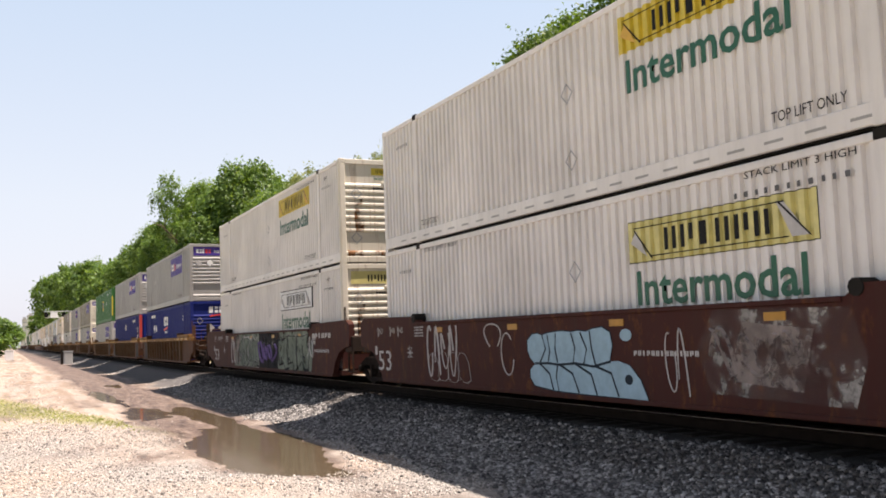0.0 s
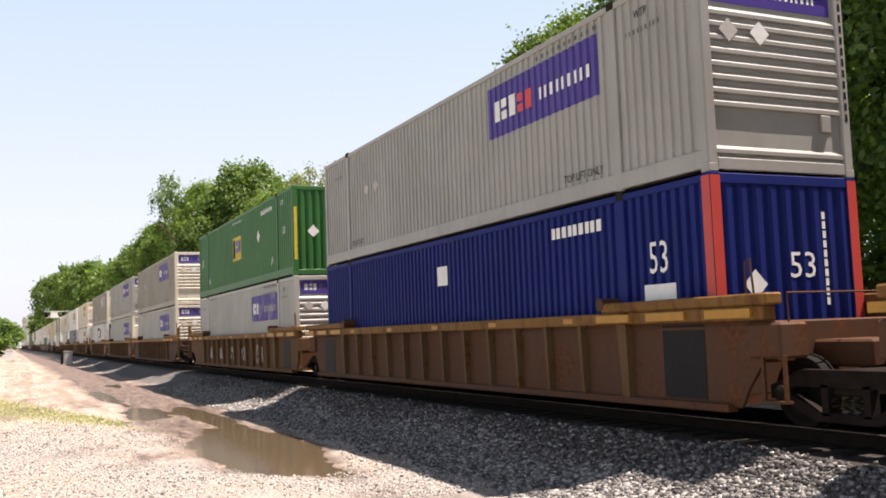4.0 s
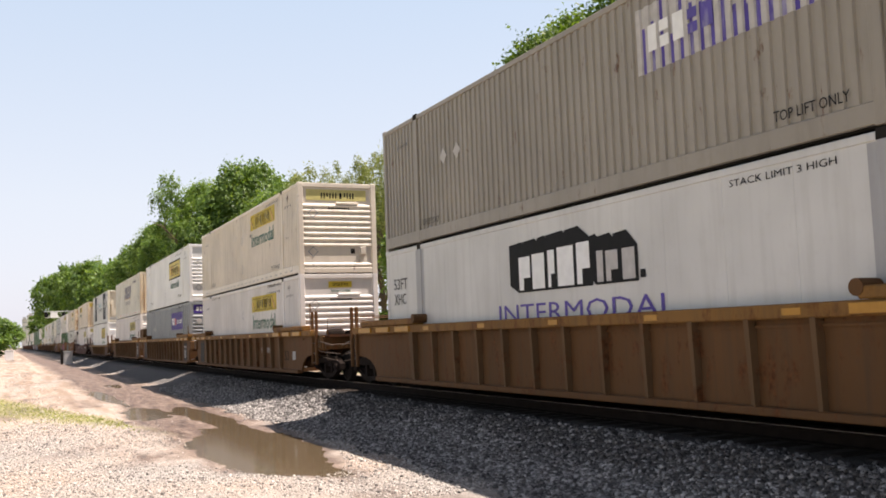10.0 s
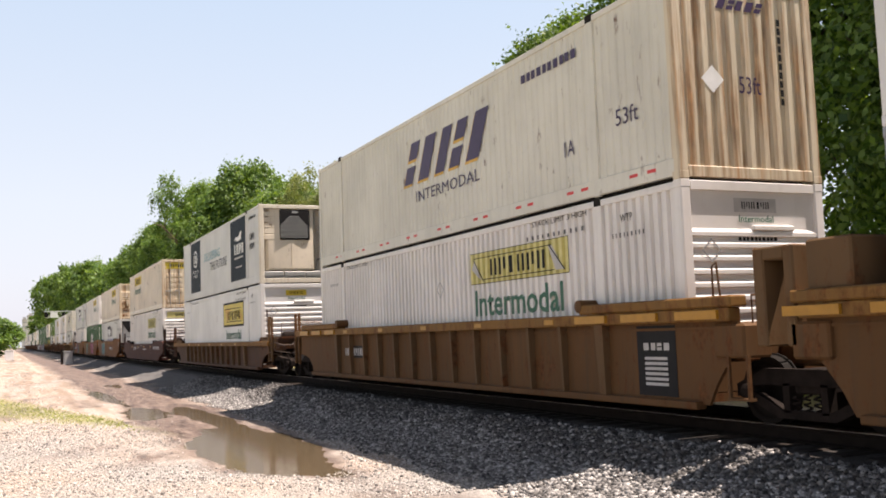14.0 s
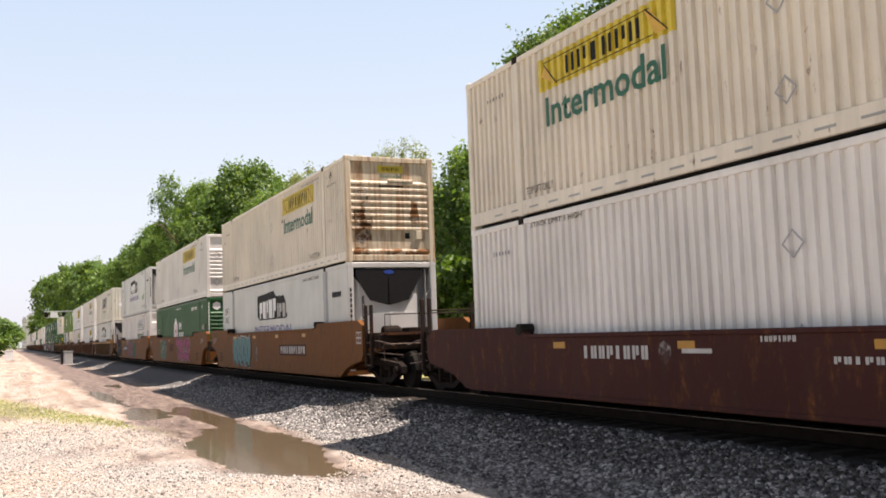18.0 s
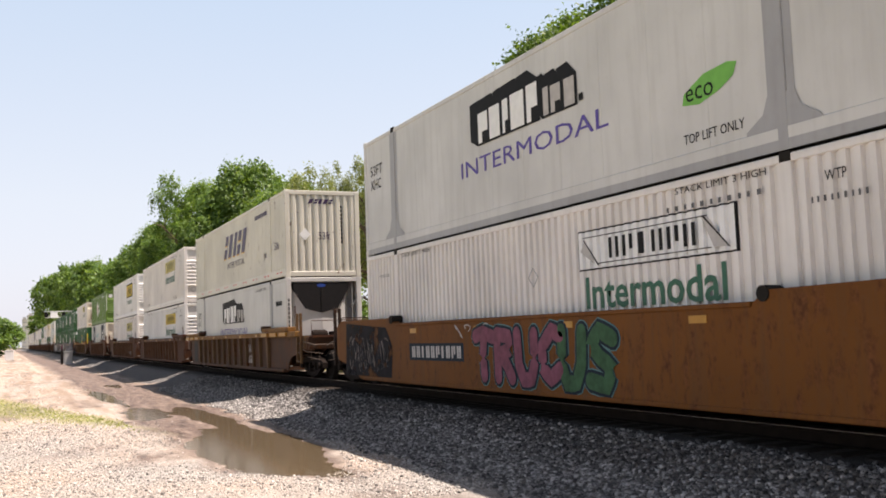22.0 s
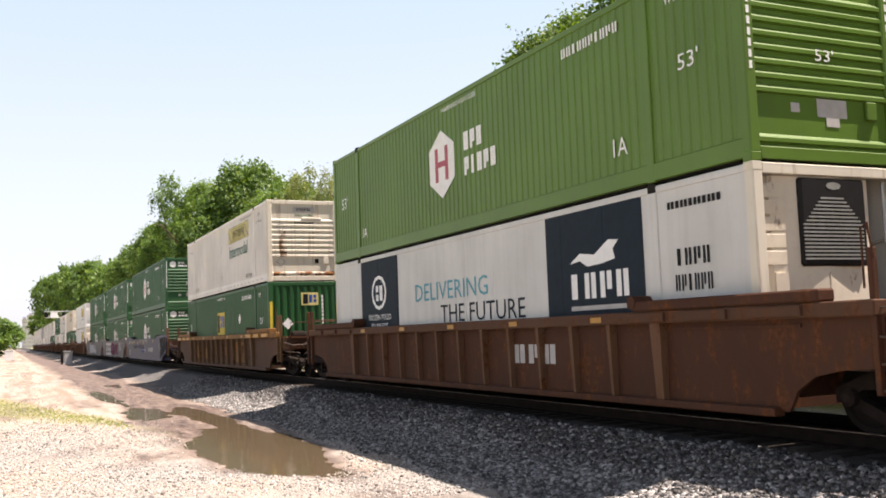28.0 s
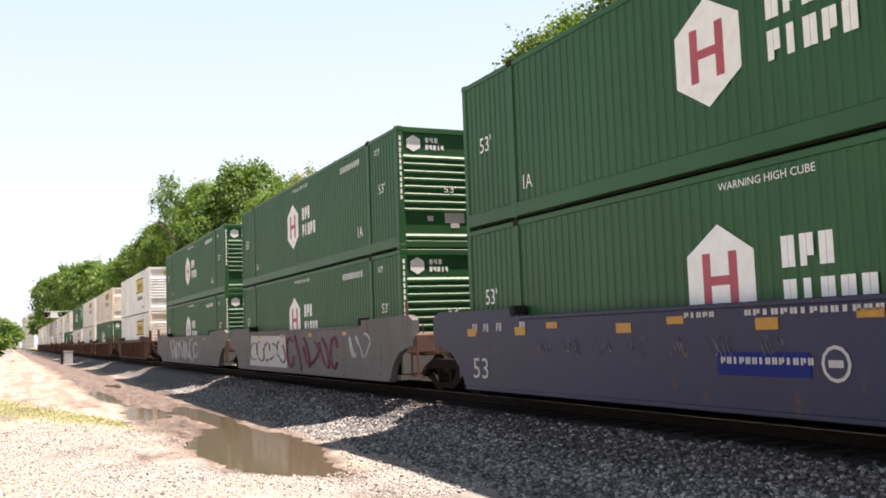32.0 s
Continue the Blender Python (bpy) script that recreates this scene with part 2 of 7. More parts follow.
def text_mesh(text, mat):
    """Lettering, one unit wide and one high, its lower left corner at the origin."""
    if (text, mat) not in TEXTS:
        cu = bpy.data.curves.new("lettering", "FONT")
        cu.body, cu.resolution_u = text, 2
        cu.offset = 0.018 if text == "Intermodal" else 0.0
        ob = new("lettering", cu)
        bpy.context.view_layer.update()
        me = bpy.data.meshes.new_from_object(ob.evaluated_get(bpy.context.evaluated_depsgraph_get()))
        bpy.data.objects.remove(ob)
        co = np.array([v.co[:] for v in me.vertices])
        lo, hi = co.min(0), co.max(0)
        for v in me.vertices:
            v.co = ((v.co.x - lo[0]) / (hi[0] - lo[0]), (v.co.y - lo[1]) / (hi[1] - lo[1]), 0)
        me.materials.clear()
        me.materials.append(MAT[mat])
        TEXTS[text, mat] = me
    return TEXTS[text, mat]


NEAR = Matrix(((0, 0, -1, 0), (-1, 0, 0, 0), (0, 1, 0, 0), (0, 0, 0, 1)))   # reads from -x
FRONT = Matrix(((1, 0, 0, 0), (0, 0, -1, 0), (0, 1, 0, 0), (0, 0, 0, 1)))   # reads from -y


def lettering(parent, text, a0, a1, z0, z1, mat, off, face="near"):
    """Text from a0 to a1 (y on the side, x on the front end) and z0 to z1; off: the plane it lies on."""
    ob = new("lettering", text_mesh(text, mat))
    ob.parent = parent
    if face == "near":
        ob.matrix_basis = Matrix.Translation((off, a0, z0)) @ NEAR @ Matrix.Diagonal((a0 - a1, z1 - z0, 1, 1))
    else:
        ob.matrix_basis = Matrix.Translation((a0, off, z0)) @ FRONT @ Matrix.Diagonal((a1 - a0, z1 - z0, 1, 1))
    return ob


def flat_shape(bm, pts, off, face):
    vs = [bm.verts.new((off, a, z) if face == "near" else (a, off, z)) for a, z in pts]
    f = bm.faces.new(vs)
    f.normal_update()
    want = Vector((-1, 0, 0)) if face == "near" else Vector((0, -1, 0))
    if f.normal.dot(want) < 0:
        f.normal_flip()


def shapes(parent, name, polys, mat, off, face="near", label=""):
    """Thin painted shapes, each a short outline, as one part."""
    if name == "placard_holder" and len(polys[0]) == 4:
        c = [sum(v) / 4 for v in zip(*polys[0])]
        inner = [(c[0] + 0.8 * (a - c[0]), c[1] + 0.8 * (z - c[1])) for a, z in polys[0]]
        for p in polys[1:]:
            shapes(parent, name, [p], mat, off, face, label)
        p = polys[0]
        polys = [[p[k], p[(k + 1) % 4], inner[(k + 1) % 4], inner[k]] for k in range(4)]
        ob = piece(name, (name, face, round(off, 4), str(polys)), lambda bm: [flat_shape(bm, q, off, face) for q in polys], "band", parent, label)
        return ob
    if "placard" in name and len(polys) > 1:
        for p in polys[1:]:
            shapes(parent, name, [p], mat, off, face, label)
        polys = polys[:1]
    key = (name, face, round(off, 4), str(polys))
    ob = piece(name, key, lambda bm: [flat_shape(bm, p, off, face) for p in polys], mat, parent, label)
    if len(polys) > 1:
        ob["kind"] = "stuff"
    return ob


def rect(a0, a1, z0, z1):
    return [(a0, z0), (a1, z0), (a1, z1), (a0, z1)]


def blocks(a0, a1, z0, z1, n, slant=0.0, gap=0.22, slot=True):
    """A row of n plain blocks in place of a word, from a0 to a1."""
    out, w = [], (a1 - a0) / n
    for i in range(n):
        b0, b1 = a0 + (i + 0.1 * (i % 3 == 1)) * w, a0 + (i + 1 - gap - 0.12 * (i % 3 == 2)) * w
        h = z1 - z0
        cuts = ((0.0, 0.42), (0.58, 1.0)) if slot and i % 3 == 1 else ((0.0, 1.0),)
        for c0, c1 in cuts:
            s0, s1 = slant * h * c0, slant * h * c1
            out.append([(b0 + s0, z0 + c0 * h), (b1 + s0, z0 + c0 * h), (b1 + s1, z0 + c1 * h), (b0 + s1, z0 + c1 * h)])
    return out


def strokes(a0, a1, z0, z1, n, w=0.17):
    """Plain upright bars in place of a word of n letters: two thin ones or one broad one for each."""
    out, cell, h = [], (a1 - a0) / n, z1 - z0
    for i in range(n):
        b0, b1, s = a0 + (i + 0.08) * cell, a0 + (i + 0.8) * cell, 1.35 * w * cell
        if i % 4 == 3:
            out.append(rect(b0 + 0.22 * cell, b1 - 0.1 * cell, z0, z1))
        else:
            out += [rect(b1 - s, b1, z0, z1), rect(b0, b0 + s, z0 + h * (0.0, 0.3, 0.0)[i % 3], z1)]
    return out


def diamond(a, z, r):
    return [(a - r, z), (a, z - r), (a + r, z), (a, z + r)]


# ---- containers, 53 ft: local y runs back from the leading end, -x is the side towards the road ----
LEN, HW, HC = 16.154, 1.2955, 2.896
POST = 1.98
INSET = 0.014   # the side sheets lie this far inside the rails


def wave(kind):
    """The side's cross-section as (y, depth) rows."""
    pitch, depth = {"rib": (0.205, 0.052), "soft": (0.205, 0.030), "smooth": (0.6, 0.006), "fine": (0.2, 0.016), "mild": (0.24, 0.026), "reefer": (1.2, 0.0)}[kind]
    rows = []
    for a, b in ((0.14, POST - 0.07), (POST + 0.07, LEN - POST - 0.07), (LEN - POST + 0.07, LEN - 0.14)):
        n = max(1, round((b - a) / pitch))
        w = (b - a) / n
        rows.append((a, INSET))
        for i in range(n):
            y = a + i * w
            if kind == "reefer":
                rows += [(y + w - 0.02, INSET), (y + w - 0.012, INSET + 0.006), (y + w - 0.008, INSET + 0.006), (y + w, INSET)]
            elif kind in ("rib", "soft"):
                rows += [(y + 0.44 * w, INSET), (y + 0.52 * w, INSET + depth), (y + 0.92 * w, INSET + depth), (y + w, INSET)]
            else:
                rows += [(y + 0.34 * w, INSET), (y + 0.46 * w, INSET + depth), (y + 0.88 * w, INSET + depth), (y + w, INSET)]
    return rows


def depth_at(kind, y):
    rows = WAVES[kind]
    for (a, p), (b, q) in zip(rows, rows[1:]):
        if a <= y <= b:
            return p + (q - p) * (y - a) / max(b - a, 1e-6)
    return 0.0


WAVES = {k: wave(k) for k in ("rib", "soft", "smooth", "fine", "mild", "reefer")}


def side_panel(bm, kind, sign, z0, z1):
    rows = WAVES[kind]
    lo = [bm.verts.new((sign * (HW - d), y, z0)) for y, d in rows]
    hi = [bm.verts.new((sign * (HW - d), y, z1)) for y, d in rows]
    ib = [bm.verts.new((sign * (HW - 0.08), y, z)) for y, z in ((rows[0][0], z0), (rows[-1][0], z0), (rows[-1][0], z1), (rows[0][0], z1))]
    fs = [bm.faces.new((lo[i], lo[i + 1], hi[i + 1], hi[i])) for i in range(len(rows) - 1)]
    fs += [bm.faces.new(ib), bm.faces.new(lo + [ib[1], ib[0]]), bm.faces.new(hi + [ib[2], ib[3]])]
    bmesh.ops.recalc_face_normals(bm, faces=fs)


def film(parent, kind, u0, u1, z0, z1, mat, name="panel_film", label="", lift=0.004):
    """A printed panel that follows the ribs of the side from u0 to u1."""
    def build(bm):
        ys = sorted({u0, u1, *[y for y, _ in WAVES[kind] if u0 < y < u1]})
        lo = [bm.verts.new((-HW - lift + depth_at(kind, y), y, z0)) for y in ys]
        hi = [bm.verts.new((-HW - lift + depth_at(kind, y), y, z1)) for y in ys]
        for i in range(len(ys) - 1):
            bm.faces.new((lo[i], hi[i], hi[i + 1], lo[i + 1]))
    return piece(name, (name, kind, u0, u1, z0, z1, lift), build, mat, parent, label)


END_EDGE = [(0.055, 0.16)]
for z in (0.30, 0.93, 1.11, 1.29, 1.47, 1.65, 1.83, 2.01, 2.17):
    END_EDGE += [(0.060, z - 0.062), (0.012, z - 0.048), (0.012, z + 0.002), (0.026, z + 0.022), (0.060, z + 0.056)]


def end_stain(c, x0, x1, z0, z1):
    """A ragged stain that runs down over the ribs of the end."""
    rows = [(y, z) for y, z in END_EDGE if z0 <= z <= z1]
    def build(bm):
        a = [bm.verts.new((x0 + 0.02 * math.sin(9 * z), y - 0.003, z)) for y, z in rows]
        b = [bm.verts.new((x1 + 0.03 * math.sin(7 * z), y - 0.003, z)) for y, z in rows]
        for i in range(len(rows) - 1):
            bm.faces.new((a[i], b[i], b[i + 1], a[i + 1]))
    piece("rust_stain", ("rust_stain", x0, z0, z1), build, "stain", c)


def end_ribs(bm):
    edge = list(END_EDGE)
    prism(bm, edge + [(0.055, 2.78), (0.09, 2.78), (0.09, 0.16)], "x", -1.14, 1.14)


def end_waves(bm):
    n, w = 9, 2.28 / 9
    rows = []
    for i in range(n):
        x = -1.14 + i * w
        rows += [(x, 0.06), (x + 0.35 * w, 0.06), (x + 0.5 * w, 0.016), (x + 0.85 * w, 0.016)]
    rows.append((1.14, 0.06))
    lo, hi = [[bm.verts.new((x, y, z)) for x, y in rows] for z in (0.16, 2.78)]
    bk = [bm.verts.new((x, 0.09, z)) for x, z in ((-1.14, 0.16), (1.14, 0.16), (1.14, 2.78), (-1.14, 2.78))]
    fs = [bm.faces.new((lo[i], lo[i + 1], hi[i + 1], hi[i])) for i in range(len(rows) - 1)]
    fs += [bm.faces.new(bk), bm.faces.new(lo + [bk[1], bk[0]]), bm.faces.new(hi + [bk[2], bk[3]])]
    bmesh.ops.recalc_face_normals(bm, faces=fs)


def posts_and_rails(c, frame_mat, end_mat, low_rail=0.30, post_mat=None):
    for sx in (-1, 1):
        a, b = sorted((sx * (HW + 0.002), sx * (HW - 0.08)))
        piece("top_rail", ("top_rail", sx), lambda bm: box(bm, a, b, 0.1, LEN - 0.1, HC - 0.125, HC - 0.025, 0.012), frame_mat, c)
        piece("bottom_rail", ("bottom_rail", sx, low_rail), lambda bm: box(bm, a, b, 0.1, LEN - 0.1, 0.05, low_rail, 0.012), frame_mat, c)
        for y in (POST, LEN - POST):
            a2, b2 = sorted((sx * (HW + 0.006), sx * (HW - 0.06)))
            piece("lifting_post", ("lifting_post", sx, y), lambda bm: box(bm, a2, b2, y - 0.085, y + 0.085, 0.03, HC - 0.02, 0.01), post_mat or frame_mat, c)
            piece("lifting_casting", ("lifting_casting", sx, y), lambda bm: box(bm, *sorted((sx * (HW + 0.012), sx * (HW - 0.15))), y - 0.09, y + 0.09, HC - 0.12, HC + 0.004, 0.008), "dark", c)
        for y0, y1, em in ((0.0, 0.16, end_mat), (LEN - 0.16, LEN, frame_mat)):
            a3, b3 = sorted((sx * HW, sx * (HW - 0.17)))
            piece("corner_post", ("corner_post", sx, y0), lambda bm: box(bm, a3, b3, y0, y1, 0.1, HC - 0.1, 0.02), em, c)
            for z0 in (0.0, HC - 0.118):
                def casting(bm):
                    box(bm, *sorted((sx * (HW + 0.004), sx * (HW - 0.165))), y0 - 0.003 if y0 == 0 else y0, y1 if y0 == 0 else y1 + 0.003, z0, z0 + 0.118, 0.012)
                    yc = y0 + 0.08
                    prism(bm, [(yc + 0.032 * math.cos(k * math.pi / 4), z0 + 0.059 + 0.045 * math.sin(k * math.pi / 4)) for k in range(8)], "x", sx * (HW + 0.004), sx * (HW + 0.006))
                piece("corner_casting", ("corner_casting", sx, y0, z0), casting, em, c)
    piece("roof", "roof", lambda bm: (box(bm, -HW + 0.02, HW - 0.02, 0.1, LEN - 0.1, HC - 0.045, HC - 0.02), [box(bm, -1.15, 1.15, 0.4 + i * 0.6, 0.62 + i * 0.6, HC - 0.03, HC - 0.008) for i in range(26)]), frame_mat, c)
    piece("floor", "floor", lambda bm: (box(bm, -HW + 0.08, HW - 0.08, 0.1, LEN - 0.1, 0.1, 0.16), box(bm, -1.2, 1.2, 0.3, LEN - 0.3, 0.03, 0.1)), "dark", c)
    piece("rear_wall", "rear_wall", lambda bm: box(bm, -1.13, 1.13, LEN - 0.08, LEN - 0.03, 0.12, HC - 0.1), frame_mat, c)
    piece("front_sill", "front_sill", lambda bm: box(bm, -1.13, 1.13, 0.006, 0.1, 0.03, 0.19, 0.01), end_mat, c)
    piece("front_header", "front_header", lambda bm: box(bm, -1.13, 1.13, 0.006, 0.1, HC - 0.15, HC - 0.012, 0.01), end_mat, c)


def container(label, kind, body, end, end_mat, low_rail=0.30):
    """An empty 53 ft container; end: ribs, waves, doors, prime, kllm."""
    c = tagged(new("container"), label, "container", "containers on the train")
    posts_and_rails(c, body, end_mat, low_rail, "band" if end == "prime" else None)
    for sx in (-1, 1):
        piece("side_wall", ("side_wall", kind, sx, low_rail), lambda bm: side_panel(bm, kind, sx, low_rail - 0.01, HC - 0.1), body, c)
    if end == "ribs":
        piece("end_wall", "end_ribs", end_ribs, end_mat, c)
        if end_mat in ("soiled", "rusty") and "purple" not in label:
            end_stain(c, -0.86, -0.62, 0.5, 1.8)
            end_stain(c, -1.1, 1.1, 0.1, 0.36)
        if end_mat == "rusty":
            end_stain(c, 0.6, 0.84, 0.5, 1.75), end_stain(c, -1.05, -0.55, 0.3, 1.45)
        if end_mat not in ("green", "lime"):
            shapes(c, "placard_holder", [diamond(-0.82, 1.92, 0.17)], "chalk", 0.008, "front")
        piece("document_box", "document_box", lambda bm: box(bm, 0.74, 0.92, 0.0, 0.055, 0.62, 0.86, 0.01), end_mat, c)
    elif end == "waves":
        piece("end_wall", "end_waves", end_waves, end_mat, c)
        shapes(c, "placard", [diamond(-0.62, 1.42, 0.2)], "film_white", 0.010, "front")
        shapes(c, "serial_number", [rect(0.62, 0.68, 2.3 - 0.13 * i, 2.4 - 0.13 * i) for i in range(10)], "ink" if end_mat in ("swift", "rusty") else "film_white", 0.010, "front")
    elif end == "doors":
        for sx in (-1, 1):
            d = piece("door", ("door", sx), lambda bm: box(bm, *sorted((sx * 0.01, sx * 1.13)), 0.05, 0.1, 0.2, 2.74, 0.01), "rusty", c)
            for x in (0.3, 0.82):
                piece("lock_rod", ("lock_rod", sx, x), lambda bm: tube(bm, [(sx * x, 0.025, 0.14), (sx * x, 0.025, 2.8)], 0.02), "galv", d)
                piece("lock_handle", ("lock_handle", sx, x), lambda bm: box(bm, *sorted((sx * (x - 0.02), sx * (x + 0.28))), 0.012, 0.028, 1.0, 1.05), "galv", d)
            for z in (0.5, 1.1, 1.8, 2.4):
                piece("hinge", ("hinge", sx, z), lambda bm: box(bm, *sorted((sx * 1.05, sx * 1.18)), 0.02, 0.06, z, z + 0.1), end_mat, d)
            piece("door_panel", ("door_panel", sx), lambda bm: [box(bm, *sorted((sx * 0.1, sx * 1.02)), 0.03, 0.06, z, z + 0.2, 0.01) for z in (0.35, 0.95, 1.25, 1.55, 1.85)], "rusty", d)
            shapes(d, "door_band", [rect(*sorted((sx * 0.02, sx * 1.12)), 2.34, 2.72)], "yellow", 0.046, "front")
    else:
        reefer_end(c, end)
    return c


def reefer_end(c, style):
    piece("bulkhead", "bulkhead", lambda bm: box(bm, -1.14, 1.14, 0.5, 0.55, 0.16, 2.78), "band" if style == "prime" else "tan", c)
    for x0, x1 in ((-1.13, -0.42), (-0.38, 0.38), (0.42, 1.13)):
        piece("sill_panel", ("sill_panel", x0), lambda bm: (box(bm, x0, x1, 0.03, 0.08, 0.2, 0.44, 0.01), box(bm, x0, x1, 0.0, 0.05, 0.29, 0.33)), "galv", c)
    piece("brace", "brace", lambda bm: (tube(bm, [(1.16, 0.06, 2.2), (0.98, 0.06, 1.95), (0.96, 0.3, 1.9)], 0.028), tube(bm, [(1.16, 0.06, 1.2), (0.98, 0.06, 0.95), (0.96, 0.3, 0.9)], 0.028), tube(bm, [(0.98, 0.06, 2.7), (0.98, 0.06, 0.45)], 0.025)), "galv", c)
    cover = "reefer" if style == "prime" else "tan"
    unit = piece("cooling_unit", ("cooling_unit", style), lambda bm: prism(bm, [(-1.08, 0.5), (-1.08, 0.3), (-0.95, 0.12), (-0.1, 0.05), (0.75, 0.12), (0.88, 0.3), (0.88, 0.5)], "z", 0.5, 2.74), cover, c, "white refrigeration unit with a dark grille")
    # the cover panels, proud of the unit, with gaps between
    for x0, x1, ya, yb in ((-0.93, -0.12, 0.098, 0.030), (-0.09, 0.73, 0.030, 0.098)):
        piece("cover_panel", ("cover_panel", x0, style), lambda bm: prism(bm, [(x0, ya), (x1, yb), (x1, yb + 0.04), (x0, ya + 0.04)], "z", 0.56, 1.52), cover, unit)
    if style == "prime":
        pts = [(-1.06, 2.72), (0.86, 2.72), (0.84, 2.5), (0.46, 1.86), (-0.1, 1.72), (-0.64, 1.86), (-1.04, 2.5)]
        piece("grille", "prime_grille", lambda bm: prism(bm, pts, "y", 0.02, 0.4), "black_panel", unit, "black hexagonal air grille")
        shapes(unit, "badge", [[(-0.1 + 0.16 * math.cos(k * 0.7854), 2.62 + 0.06 * math.sin(k * 0.7854)) for k in range(8)]], "empblue", 0.016, "front")
        piece("grille_edge", "prime_edge", lambda bm: tube(bm, [(-0.1, 0.015, 1.74), (-0.1, 0.015, 2.5)], 0.012), "dark", unit)
    else:
        piece("grille", "kllm_grille", lambda bm: box(bm, -0.52, 0.6, 0.015, 0.4, 1.6, 2.72, 0.03), "black_panel", unit, "black rounded air grille")
        piece("louvre", "louvre", lambda bm: [box(bm, -0.05 - w, 0.05 + w, 0.0, 0.016, z, z + 0.022) for z, w in ((1.68 + 0.048 * i, 0.46 if i < 10 else 0.46 - 0.045 * (i - 9)) for i in range(17))], "galv", unit)
        shapes(unit, "badge", [[(0.04 + 0.13 * math.cos(k * 0.7854), 2.62 + 0.05 * math.sin(k * 0.7854)) for k in range(8)]], "galv", 0.011, "front")
        for i in range(5):
            piece("side_louvre", ("side_louvre", i), lambda bm: box(bm, -1.09, -0.56, 0.1, 0.16, 1.62 + 0.21 * i, 1.8 + 0.21 * i, 0.01), cover, unit)
    piece("top_tube", "top_tube", lambda bm: tube(bm, [(-1.2, 0.03, HC - 0.04), (1.2, 0.03, HC - 0.04)], 0.025), "galv", c)


OFF = -HW + INSET - 0.008


def small_marks(c, ink, upper):
    """Handling marks and serial bars on the side."""
    if upper:
        lettering(c, "TOP LIFT ONLY", 3.48, 2.36, 0.37, 0.50, ink, OFF)
        lettering(c, "TOP LIFT ONLY", LEN - 2.2, LEN - 3.1, 0.37, 0.50, ink, OFF)
    else:
        lettering(c, "STACK LIMIT 3 HIGH", 4.0, 2.3, 2.68, 2.77, ink, OFF)
        lettering(c, "STACK LIMIT 3 HIGH", LEN - 2.3, LEN - 3.9, 2.68, 2.77, ink, OFF)
    lettering(c, "WTP", 1.42, 1.12, 2.46, 2.58, ink, OFF)
    shapes(c, "serial_marking", blocks(0.85, 1.7, 2.24, 2.31, 9, gap=0.6, slot=False), "greyink" if ink == "ink" else ink, OFF)
    shapes(c, "serial_marking", blocks(LEN - 1.5, LEN - 0.8, 2.3, 2.37, 6, gap=0.6, slot=False), "greyink" if ink == "ink" else ink, OFF)
    shapes(c, "serial_marking", blocks(2.4, 4.3, 2.62 if upper else 2.46, 2.69 if upper else 2.53, 11, gap=0.6, slot=False), "greyink" if ink == "ink" else ink, OFF)


